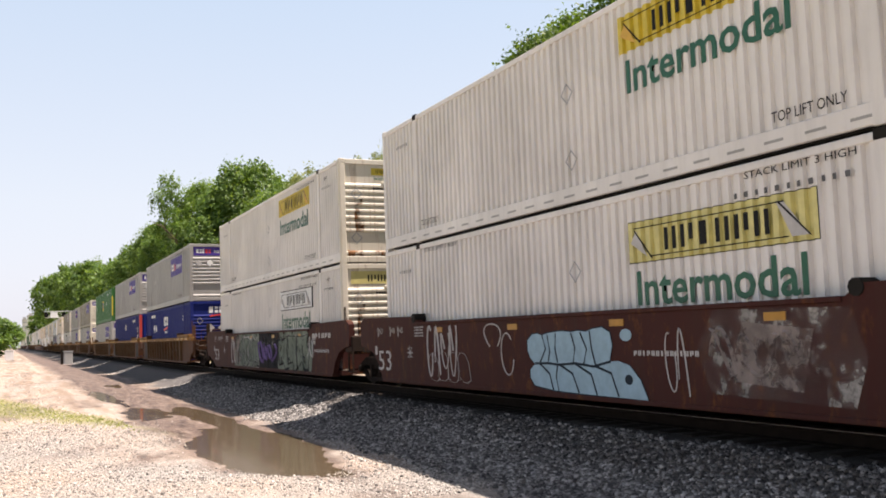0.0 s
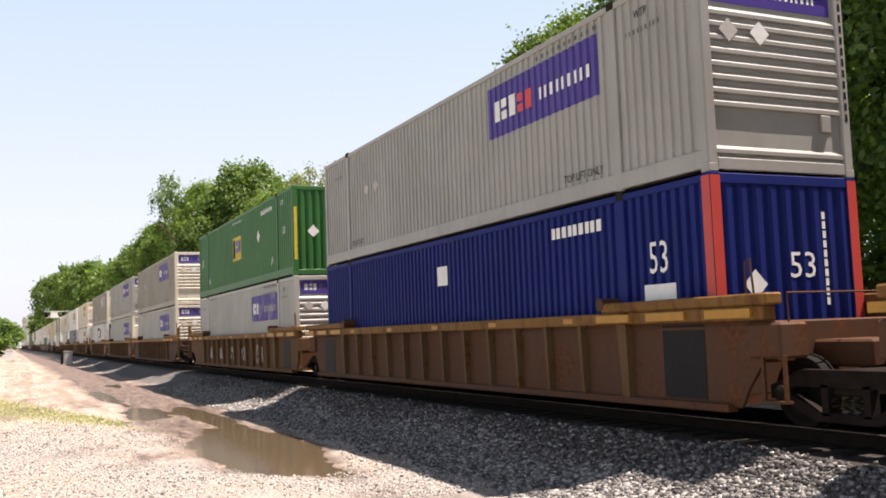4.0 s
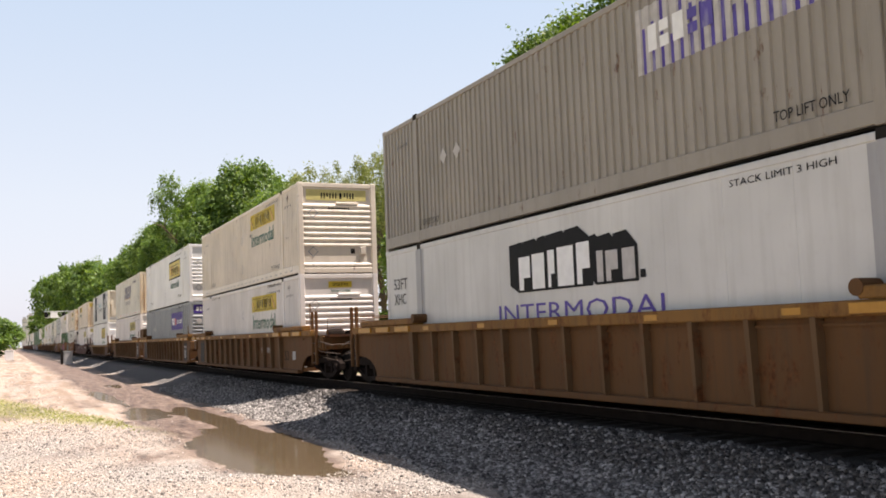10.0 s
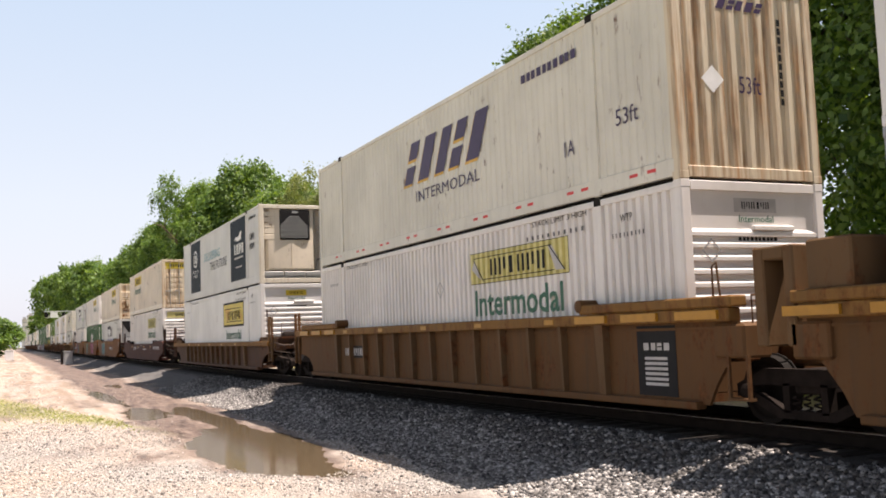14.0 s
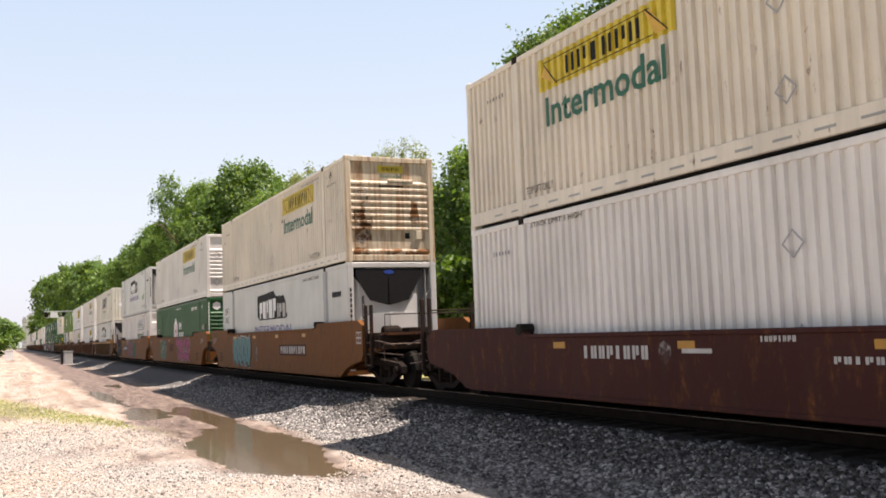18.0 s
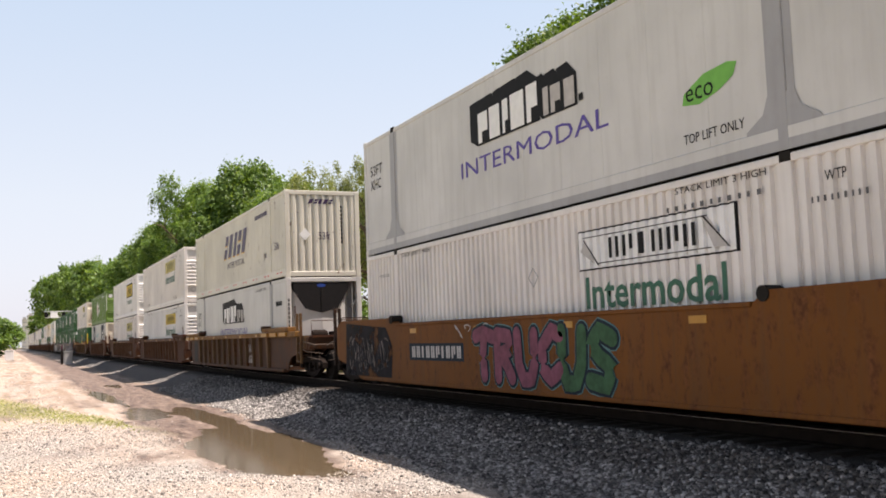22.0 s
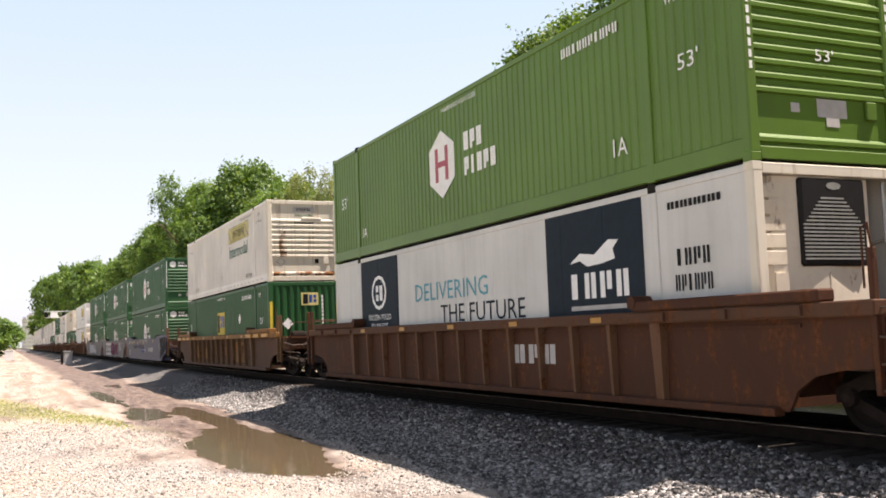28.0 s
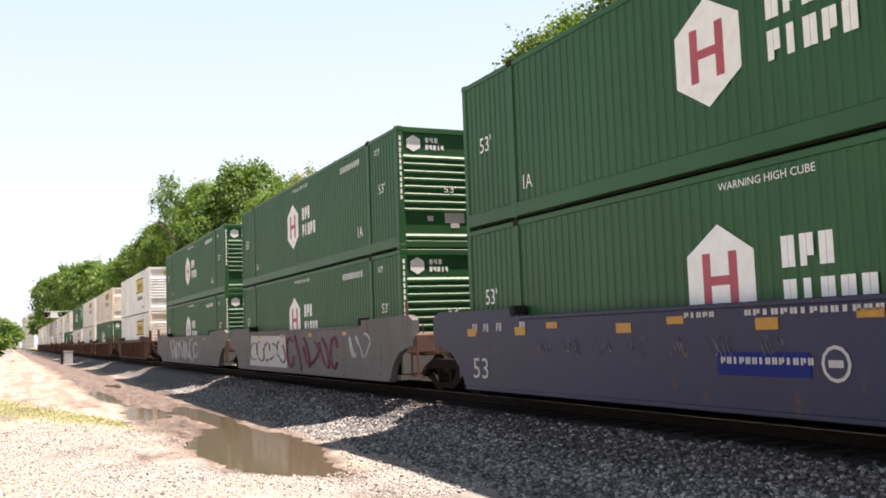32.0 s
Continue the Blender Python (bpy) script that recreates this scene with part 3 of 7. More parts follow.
def jbh(style="y", body="white", kind="rib", end_mat=None, upper=True, shift=0.0, sign="small"):
    em = end_mat or body
    words = {"white": "off-white", "bright": "bright white", "cream": "cream"}[body]
    tail = {"y": "a yellow sign panel", "o": "an outlined sign panel", "f": "a black-framed yellow sign panel", "p": "a faded yellow sign panel"}[style]
    c = container(f"{words} ribbed steel freight container with {tail}" if kind != "smooth" else f"{words} smooth-sided freight container with {tail}", kind, body, "doors" if sign == "doors" else "ribs", em)
    if style == "f":
        film(c, kind, 2.75, 6.55, 1.45, 2.44, "ink", "panel_frame")
        film(c, kind, 2.83, 6.47, 1.53, 2.36, "yellow", "panel_film", "yellow sign panel with a black frame", 0.007)
        shapes(c, "panel_marking", strokes(3.35, 5.75, 1.72, 2.08, 6), "ink", OFF - 0.003)
        shapes(c, "panel_scroll", [[(6.3, 2.2), (5.2, 2.2), (5.6, 1.68), (5.85, 1.68), (5.9, 1.85)], [(3.0, 1.72), (3.3, 1.66), (3.5, 2.1), (3.1, 1.9)]], "empgold", OFF - 0.002)
        shapes(c, "panel_line", [rect(3.2, 6.1, 2.16, 2.19), rect(3.2, 5.9, 1.64, 1.67)], "ink", OFF - 0.0035)
        lettering(c, "Intermodal", 5.95, 3.25, 0.94, 1.33, "greenink", OFF)
    else:
        a, b = 2.88 + shift, 6.5 + shift
        fm = {"y": "yellow", "p": "paleyellow", "o": "film_white"}[style]
        if style != "y":
            z0, z1 = (1.93, 2.53) if upper else (1.84, 2.42)
            g = 0.012 if style == "p" else 0.025
            film(c, kind, a - g, b + g, z0 - g, z1 + g, "ink", "panel_frame")
        else:
            z0, z1 = (2.04, 2.60) if upper else (1.9, 2.47)
        film(c, kind, a, b, z0, z1, fm, "panel_film", "sign panel with dark block lettering", 0.007)
        m = (z1 - z0) / 0.56
        shapes(c, "panel_marking", strokes(a + 0.72, a + 2.8, z0 + 0.12 * m, z0 + 0.42 * m, 6), "ink", OFF - 0.003)
        shapes(c, "panel_line", [rect(a + 0.5, b - 0.2, z1 - 0.1, z1 - 0.085), rect(a + 0.45, b - 0.55, z0 + 0.06, z0 + 0.075), [(a + 0.1, z0 + 0.05), (a + 0.13, z0 + 0.05), (a + 0.62, z1 - 0.08), (a + 0.58, z1 - 0.08)],
                                  [(b - 0.62, z0 + 0.04), (b - 0.58, z0 + 0.04), (b - 0.2, z1 - 0.12), (b - 0.23, z1 - 0.12)]], "ink", OFF - 0.003)
        shapes(c, "panel_scroll", [[(a + 0.14, z0 + 0.06), (a + 0.4, z0 + 0.06), (a + 0.62, z1 - 0.1), (a + 0.5, z1 - 0.1)], [(b - 0.5, z0 + 0.06), (b - 0.12, z1 - 0.3), (b - 0.25, z1 - 0.12)]], "empgold" if style == "y" else "chalk", OFF - 0.002)
        zi = z0 - 0.63
        lettering(c, "Intermodal", 6.28 + shift, 3.08 + shift, zi, zi + 0.5, "greenink", OFF)
    small_marks(c, "ink", upper)
    if kind == "rib":
        shapes(c, "rail_slot", [rect(0.75 + 0.64 * i, 1.06 + 0.64 * i, 0.135, 0.17) for i in range(23)], "grey", -HW - 0.0045)
    shapes(c, "placard_holder", [diamond(7.9, 1.82, 0.18), diamond(7.85, 0.72, 0.18)], "chalk", OFF)
    if sign == "big":
        shapes(c, "end_sign", [rect(-1.02, 0.98, 2.33, 2.68)], "paleyellow", 0.050, "front")
        shapes(c, "end_sign_marking", strokes(-0.55, 0.6, 2.4, 2.58, 6), "ink", 0.047, "front")
    elif sign == "doors":
        shapes(c, "end_sign_marking", strokes(-0.8, 0.8, 2.42, 2.6, 6), "ink", 0.024, "front")
    else:
        shapes(c, "end_sign", [rect(-0.35, 0.42, 2.46, 2.66)], "yellow" if style in "yf" else "chalk", 0.050, "front")
        shapes(c, "end_sign_marking", strokes(-0.22, 0.3, 2.51, 2.61, 6), "ink", 0.047, "front")
        lettering(c, "Intermodal", -0.27, 0.36, 2.32, 2.42, "greenink", 0.050, "front")
    if sign != "doors":
        shapes(c, "placard_holder", [diamond(-0.82, 0.7, 0.17)], "chalk", 0.052, "front")
        shapes(c, "vent", [rect(0.42, 0.56, 0.64, 0.8)], "dark", 0.052, "front")
        shapes(c, "serial_marking", blocks(-0.3, 0.42, 2.06, 2.13, 10, slot=False), "dark", 0.050, "front")
        piece("tube_holder", "tube_holder", lambda bm: box(bm, -0.05, 0.7, 0.0, 0.055, 2.2, 2.28, 0.015), em, c)
    return c


def fedex(body="grey", wear=0, upper=True, end_mat=None, kind="soft", end_film=None):
    words = {"grey": "grey", "taupe": "weathered brownish grey", "silver": "pale grey", "steel": "blue-grey"}[body]
    fm = ("purple", "purple_worn", "purple_gone")[wear]
    c = container(f"{words} ribbed freight container with {('a', 'a worn', 'a peeled')[wear]} purple sign panel", kind, body, "ribs", end_mat or body)
    d = 0.0 if upper else -0.2
    if wear == 2:
        # the film has peeled off the ribs and clings on between them
        film(c, kind, 2.4, 6.05, 1.6, 2.56, "chalk", "panel_film", "peeled sign panel", 0.004)
        n = round((LEN - 2 * POST - 0.14) / 0.205)
        w = (LEN - 2 * POST - 0.14) / n
        for i in range(n):
            y = POST + 0.07 + i * w
            if 2.4 < y and y + w < 6.0:
                shapes(c, "film_strip", [rect(y + 0.54 * w, y + 0.9 * w, 1.6, 2.56 - 0.3 * (i % 3 == 0) - 0.25 * (i % 2))], "purple_worn" if i % 4 else "purple", -HW + INSET + 0.019)
    else:
        film(c, kind, 2.4 + d, 6.05 + d, 1.6 if upper else 1.56, 2.56 if upper else 2.48, fm, "panel_film", "purple sign panel with white and red blocks", 0.007)
    z = 1.88 if upper else 1.82
    shapes(c, "panel_marking", blocks(4.98 + d, 5.85 + d, z, z + 0.38, 3), "film_white", OFF - 0.003)
    shapes(c, "panel_marking", blocks(4.4 + d, 4.96 + d, z, z + 0.34, 2), ("orange_red", "purple", "purple_worn")[wear], OFF - 0.003)
    shapes(c, "panel_marking", blocks(2.6 + d, 4.25 + d, z + 0.05, z + 0.26, 9, gap=0.5, slot=False), "film_white" if not wear else "chalk", OFF - 0.003)
    small_marks(c, "ink", upper)
    shapes(c, "placard", [diamond(12.1, 1.7, 0.17), diamond(12.75, 1.7, 0.17)], "chalk", OFF)
    shapes(c, "end_sign", [rect(-1.08, 1.08, 2.3, 2.74)], end_film or fm, 0.050, "front")
    shapes(c, "end_sign_marking", blocks(-0.95, -0.5, 2.42, 2.63, 3), "film_white" if not end_film else end_film, 0.047, "front")
    shapes(c, "end_sign_marking", blocks(-0.5, -0.2, 2.42, 2.61, 2), ("orange_red", "purple_worn", "chalk")[wear] if not end_film else "greyink", 0.047, "front")
    if wear < 2:
        shapes(c, "end_sign_marking", blocks(-0.05, 0.85, 2.44, 2.56, 9, gap=0.45, slot=False), "film_white" if not wear else "chalk", 0.047, "front")
    shapes(c, "placard", [diamond(-0.28, 1.92, 0.17)], "film_white", 0.007, "front")
    shapes(c, "placard", [diamond(-0.82, 1.92, 0.16)], "tan" if end_mat else "chalk", 0.005, "front")
    shapes(c, "serial_number", [rect(1.19, 1.24, 2.55 - 0.16 * i, 2.66 - 0.16 * i) for i in range(12)], "ink", -0.004, "front")
    return c


def green_box(body, brand, upper=True):
    """Green containers: hub has a white hexagon badge, emp a gold square."""
    words = {"green": "dark green", "emp": "mid green", "lime": "lime green"}[body]
    hub = brand == "hub"
    c = container(f"{words} ribbed freight container with a {'white hexagon badge' if hub else 'yellow square badge'}", "fine" if hub else "mild", body, "ribs" if hub else "waves", body)
    if hub:
        u, z = 8.96, 1.54 if upper else 1.47
        shapes(c, "badge", [[(u - 0.62, z + 0.35), (u, z + 0.72), (u + 0.62, z + 0.35), (u + 0.62, z - 0.35), (u, z - 0.72), (u - 0.62, z - 0.35)]], "film_white", OFF, label="white hexagon badge")
        shapes(c, "badge_marking", [rect(u - 0.32, u - 0.17, z - 0.36, z + 0.36), rect(u + 0.17, u + 0.32, z - 0.36, z + 0.36), rect(u - 0.17, u + 0.17, z - 0.06, z + 0.06)], "redink", OFF - 0.003)
        shapes(c, "panel_marking", strokes(7.1, 7.95, z + 0.08, z + 0.45, 3, 0.26) + strokes(6.55, 7.95, z - 0.42, z - 0.06, 5, 0.26), "film_white", OFF)
        shapes(c, "end_badge", [[(-0.85 + 0.2 * math.sin(k * 1.0472), 2.5 + 0.2 * math.cos(k * 1.0472)) for k in range(6)]], "film_white", 0.050, "front")
        shapes(c, "end_sign_marking", strokes(-0.55, -0.2, 2.53, 2.65, 3, 0.26) + strokes(-0.55, -0.05, 2.36, 2.48, 5, 0.26), "film_white", 0.050, "front")
        lettering(c, "53'", -0.12, 0.2, 1.34, 1.5, "film_white", 0.008, "front")
        shapes(c, "warning_label", [rect(-0.1, 0.42, 0.62, 0.86), rect(0.05, 0.28, 0.5, 0.62), rect(-0.55, -0.4, 0.66, 0.78)], "chalk", 0.052, "front")
        shapes(c, "serial_number", [rect(-1.24, -1.19, 2.55 - 0.14 * i, 2.65 - 0.14 * i) for i in range(11)] + [rect(1.19, 1.24, 2.55 - 0.14 * i, 2.65 - 0.14 * i) for i in range(11)], "film_white", -0.004, "front")
    else:
        film(c, "mild", 7.42, 8.93, 1.15, 2.08, "yellow", "panel_film", "yellow square badge with dark blocks", 0.005)
        shapes(c, "panel_marking", [rect(8.45, 8.8, 1.25, 1.98)], "ink", OFF - 0.003)
        shapes(c, "panel_marking", blocks(7.55, 8.35, 1.45, 1.92, 2), "empblue", OFF - 0.003)
        shapes(c, "placard", [diamond(4.6, 1.72, 0.22)], "film_white", OFF)
        shapes(c, "end_badge", [rect(-0.12, 0.5, 2.05, 2.5)], "paleyellow", 0.010, "front")
        shapes(c, "end_badge_marking", [rect(-0.06, 0.12, 2.1, 2.45)], "ink", 0.007, "front")
        shapes(c, "end_badge_marking", blocks(0.16, 0.46, 2.14, 2.42, 2), "empblue", 0.007, "front")
        shapes(c, "reflective_strip", [rect(-1.26, -1.16, 0.5, 2.2), rect(1.16, 1.26, 0.5, 2.2)], "yellow", -0.004, "front")
        lettering(c, "53'", 0.05, 0.38, 0.3, 0.58, "film_white", 0.010, "front")
    lettering(c, "53'", 1.28, 0.86, 1.45, 1.68, "film_white", OFF)
    lettering(c, "53'", LEN - 0.7, LEN - 1.15, 1.42, 1.72, "film_white", OFF)
    lettering(c, "1A", 2.85, 2.5, 0.55, 0.82, "film_white", OFF)
    lettering(c, "1A", LEN - 2.3, LEN - 2.6, 0.5, 0.74, "film_white", OFF)
    shapes(c, "serial_marking", strokes(2.6, 4.2, 2.42, 2.58, 10, 0.2), "film_white", OFF)
    lettering(c, "WTP", 1.5, 1.15, 2.42, 2.58, "film_white", OFF)
    lettering(c, "WARNING HIGH CUBE", 8.9, 7.3, 2.6, 2.7, "film_white", OFF)
    return c


def yrc():
    c = container("royal blue ribbed freight container with white block lettering", "fine", "blue", "ribs", "blue")
    shapes(c, "panel_marking", blocks(7.35, 8.9, 1.85, 2.36, 3), "film_white", OFF)
    shapes(c, "panel_stripe", [[(7.3, 1.82), (8.9, 1.68), (8.9, 1.55), (7.5, 1.66)]], "orange_red", OFF)
    shapes(c, "panel_marking", blocks(7.6, 8.4, 1.42, 1.54, 7, slot=False), "film_white", OFF)
    shapes(c, "placard", [diamond(11.95, 1.75, 0.27), diamond(12.7, 1.75, 0.27)], "film_white", OFF)
    shapes(c, "serial_marking", blocks(12.3, 14.1, 2.42, 2.6, 8, slot=False), "film_white", OFF)
    shapes(c, "serial_marking", blocks(1.9, 2.3, 2.0, 2.3, 2), "film_white", OFF)
    shapes(c, "end_sign_marking", blocks(-0.35, 0.4, 2.3, 2.62, 3), "film_white", 0.050, "front")
    shapes(c, "end_sign_stripe", [[(-0.35, 2.1), (0.4, 2.2), (0.4, 2.27), (-0.3, 2.2)]], "orange_red", 0.010, "front")
    shapes(c, "placard", [diamond(-0.3, 1.55, 0.22), diamond(0.3, 1.55, 0.22)], "chalk", 0.008, "front")
    return c


def blue_box():
    c = container("royal blue ribbed freight container with red leading corner posts", "rib", "blue", "waves", "blue")
    shapes(c, "post_paint", [rect(0.0, 0.16, 0.05, 2.85)], "red", -HW - 0.008, label="red painted corner post")
    shapes(c, "post_paint", [rect(-1.295, -1.13, 0.05, 2.85), rect(1.13, 1.295, 0.05, 2.85)], "red", -0.006, "front")
    lettering(c, "53", 1.35, 0.95, 1.65, 2.1, "film_white", OFF)
    lettering(c, "53", 0.0, 0.45, 1.5, 1.85, "film_white", 0.010, "front")
    shapes(c, "notice", [rect(0.8, 1.5, 0.9, 1.5), rect(8.1, 8.6, 1.9, 2.3)], "film_white", OFF)
    shapes(c, "serial_marking", blocks(2.5, 4.0, 2.4, 2.58, 9, slot=False), "film_white", OFF)
    return c


def swift(end_mat="swift"):
    c = container("ivory ribbed freight container with slanted dark violet blocks", "fine", "swift", "waves", end_mat)
    shapes(c, "panel_shadow", blocks(5.95, 9.95, 1.33, 2.22, 5, slant=-0.55, gap=0.3), "empgold", OFF)
    shapes(c, "panel_marking", blocks(5.9, 9.9, 1.38, 2.28, 5, slant=-0.55, gap=0.3), "swiftink", OFF - 0.003)
    lettering(c, "INTERMODAL", 9.0, 5.9, 0.93, 1.17, "swiftink", OFF)
    lettering(c, "53ft", 1.4, 0.85, 1.0, 1.25, "swiftink", OFF)
    lettering(c, "1A", 2.85, 2.55, 0.8, 1.05, "swiftink", OFF)
    shapes(c, "serial_marking", blocks(2.4, 4.2, 2.35, 2.5, 10, slot=False), "swiftink", OFF)
    shapes(c, "reflective_dash", [rect(0.5 + 1.7 * (i // 2) + 0.42 * (i % 2), 0.7 + 1.7 * (i // 2) + 0.42 * (i % 2), 0.17, 0.22) for i in range(18)], "orange_red", -HW - 0.004)
    shapes(c, "end_sign_marking", blocks(-0.5, 0.35, 2.45, 2.6, 5, slant=0.5), "swiftink", 0.010, "front")
    lettering(c, "53ft", -0.15, 0.25, 1.25, 1.5, "swiftink", 0.010, "front")
    return c


def prime(upper=False):
    c = container("white insulated freight container with grey bands and violet lettering", "reefer", "reefer", "prime", "reefer")
    for u in (POST, LEN - POST - 0.0):
        film(c, "reefer", u - 0.22, u + 0.22, 0.3, HC - 0.13, "band", "grey_band", "grey painted band", 0.003)
        shapes(c, "band_foot", [[(u - 0.62, 0.2), (u + 0.62, 0.2), (u + 0.58, 0.34), (u + 0.3, 0.5), (u + 0.22, 0.7), (u - 0.22, 0.7), (u - 0.3, 0.5), (u - 0.58, 0.34)]], "band", -HW - 0.0005)
    shapes(c, "rail_band", [rect(0.2, LEN - 0.2, 0.02, 0.15)], "band", -HW - 0.003, label="grey lower rail")
    # plain blocks with a dark shape cast up and back from each
    for k, (a, w, z1, mat) in enumerate(((9.3, 0.42, 2.2, "film_white"), (8.82, 0.44, 2.22, "film_white"), (8.5, 0.24, 2.24, "film_white"), (7.92, 0.52, 2.26, "film_white"), (7.46, 0.4, 2.28, "film_white"), (7.1, 0.2, 2.1, "chalk"), (6.72, 0.34, 2.08, "chalk"), (6.3, 0.34, 2.08, "chalk"))):
        lean = 0.34 if k < 5 else 0.22
        shapes(c, "panel_shadow", [[(a - 0.04, 1.58), (a + w + 0.04, 1.58), (a + w + lean, 1.72), (a + w + lean, z1 + 0.24), (a + lean, z1 + 0.27), (a - 0.04, z1 + 0.03)]], "ink", OFF - 0.0012 * (8 - k))
        shapes(c, "panel_marking", [rect(a + 0.03, a + w, 1.62, z1)] if k % 2 else [rect(a + 0.03, a + w, 1.62 + 0.36 * (z1 - 1.62), z1), rect(a + 0.62 * w, a + w, 1.62, 1.62 + 0.36 * (z1 - 1.62))], mat, OFF - 0.0012 * (8 - k) - 0.006)
    shapes(c, "panel_marking", [rect(6.1, 6.22, 1.62, 1.74)], "ink", OFF - 0.003)
    lettering(c, "INTERMODAL", 10.55, 5.45, 1.06, 1.38, "violet", OFF)
    if upper:
        shapes(c, "leaf_badge", [[(2.67, 1.28), (2.85, 1.32), (3.3, 1.28), (3.7, 1.1), (3.74, 0.95), (3.4, 0.9), (3.0, 1.0), (2.75, 1.12)]], "leaf", OFF)
        lettering(c, "eco", 3.66, 3.12, 0.97, 1.15, "ink", OFF - 0.003)
        lettering(c, "TOP LIFT ONLY", 3.75, 2.6, 0.42, 0.55, "ink", OFF)
    lettering(c, "STACK LIMIT 3 HIGH", 4.3, 2.6, 2.62, 2.71, "ink", OFF)
    shapes(c, "serial_marking", blocks(0.6, 1.4, 2.0, 2.15, 9, slot=False), "ink", OFF)
    lettering(c, "53FT", LEN - 0.45, LEN - 1.25, 1.95, 2.2, "ink", OFF)
    lettering(c, "XHC", LEN - 0.45, LEN - 1.15, 1.6, 1.85, "ink", OFF)
    shapes(c, "serial_number", [rect(-1.24, -1.19, 2.1 - 0.14 * i, 2.2 - 0.14 * i) for i in range(9)], "ink", -0.004, "front")
    return c


def kllm():
    c = container("white insulated freight container with dark blue panels and a slogan", "reefer", "reefer", "kllm", "soiled")
    film(c, "reefer", 2.25, 4.92, 0.35, HC - 0.12, "night", "panel_film", "night blue sign panel", 0.007)
    film(c, "reefer", 11.6, 14.1, 0.35, HC - 0.12, "night", "panel_film", "night blue sign panel", 0.007)
    shapes(c, "running_badge", [[(4.2, 1.95), (3.9, 2.1), (3.5, 2.05), (3.1, 2.25), (2.85, 2.22), (3.0, 2.1), (2.95, 1.95), (3.3, 1.9), (3.7, 1.88), (3.9, 1.98)]], "film_white", OFF - 0.003)
    shapes(c, "panel_marking", strokes(2.6, 4.3, 1.38, 1.78, 4, 0.22), "film_white", OFF - 0.003)
    shapes(c, "panel_marking", [rect(2.7, 4.2, 1.2, 1.27), rect(2.9, 4.0, 0.85, 0.9)], "chalk", OFF - 0.003)
    ring = [(12.85 + 0.5 * math.cos(k * 0.5236), 1.95 + 0.42 * math.sin(k * 0.5236)) for k in range(12)]
    shapes(c, "round_badge", [ring], "film_white", OFF - 0.003)
    shapes(c, "round_badge_core", [[(12.85 + (a - 12.85) * 0.8, 1.95 + (z - 1.95) * 0.8) for a, z in ring]], "night", OFF - 0.005)
    shapes(c, "panel_marking", blocks(12.6, 13.1, 1.75, 2.12, 2), "film_white", OFF - 0.007)
    lettering(c, "FROZEN FOOD", 13.6, 12.1, 1.28, 1.42, "film_white", OFF - 0.003)
    lettering(c, "EXPRESS", 13.4, 12.3, 1.06, 1.2, "film_white", OFF - 0.003)
    lettering(c, "DELIVERING", 10.59, 7.1, 1.62, 2.0, "teal", OFF)
    lettering(c, "THE FUTURE", 9.27, 5.7, 1.14, 1.5, "night", OFF)
    shapes(c, "serial_marking", strokes(0.85, 1.57, 1.72, 1.95, 4, 0.2) + strokes(0.82, 1.6, 1.38, 1.6, 6, 0.2), "ink", OFF)
    shapes(c, "serial_marking", blocks(0.6, 1.7, 2.5, 2.6, 12, slot=False), "ink", OFF)
    return c


# ---- well cars: same local y as the container that rides in them, z = 0 at the rail head, x = 0 on the centre line ----
TRACK_X = 9.5


def side_frame(bm, sx):
    a, b = sorted((sx * 0.93, sx * 1.07))
    prism(bm, [(-1.12, 0.36), (-0.74, 0.52), (0.74, 0.52), (1.12, 0.36), (1.12, 0.52), (0.62, 0.72), (-0.62, 0.72), (-1.12, 0.52)], "x", a, b)
    prism(bm, [(-0.98, 0.37), (-0.44, 0.13), (0.44, 0.13), (0.98, 0.37), (0.8, 0.42), (0.36, 0.23), (-0.36, 0.23), (-0.8, 0.42)], "x", a, b)
    for y in (-0.34, 0.24):
        box(bm, a, b, y, y + 0.1, 0.2, 0.55)
    for y in (-0.89, 0.89):
        lathe(bm, [(0.10, 0.0), (0.10, 0.08 * sx), (0.05, 0.11 * sx)], sx * 1.07, y, 0.43, 10)


def wheel(bm, sx, y):
    lathe(bm, [(0.15, 0.045 * sx), (0.33, 0.03 * sx), (0.36, 0.062 * sx), (0.425, 0.06 * sx), (0.435, -0.05 * sx), (0.46, -0.065 * sx), (0.46, -0.085 * sx), (0.15, -0.07 * sx)], sx * 0.73, y, 0.432, 22)


def truck(car, y):
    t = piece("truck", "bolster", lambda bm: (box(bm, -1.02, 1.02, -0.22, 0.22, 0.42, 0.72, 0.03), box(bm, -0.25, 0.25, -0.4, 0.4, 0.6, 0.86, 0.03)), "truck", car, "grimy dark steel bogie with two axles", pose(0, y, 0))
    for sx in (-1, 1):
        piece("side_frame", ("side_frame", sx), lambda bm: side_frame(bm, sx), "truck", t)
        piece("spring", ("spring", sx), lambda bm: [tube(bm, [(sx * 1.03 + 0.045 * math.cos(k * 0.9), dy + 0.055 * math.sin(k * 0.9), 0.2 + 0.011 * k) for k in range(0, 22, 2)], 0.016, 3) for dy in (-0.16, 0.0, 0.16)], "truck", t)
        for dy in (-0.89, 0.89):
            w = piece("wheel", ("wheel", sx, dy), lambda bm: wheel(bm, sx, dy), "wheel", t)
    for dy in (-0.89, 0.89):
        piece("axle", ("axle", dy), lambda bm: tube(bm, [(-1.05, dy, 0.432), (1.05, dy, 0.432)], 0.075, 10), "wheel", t)


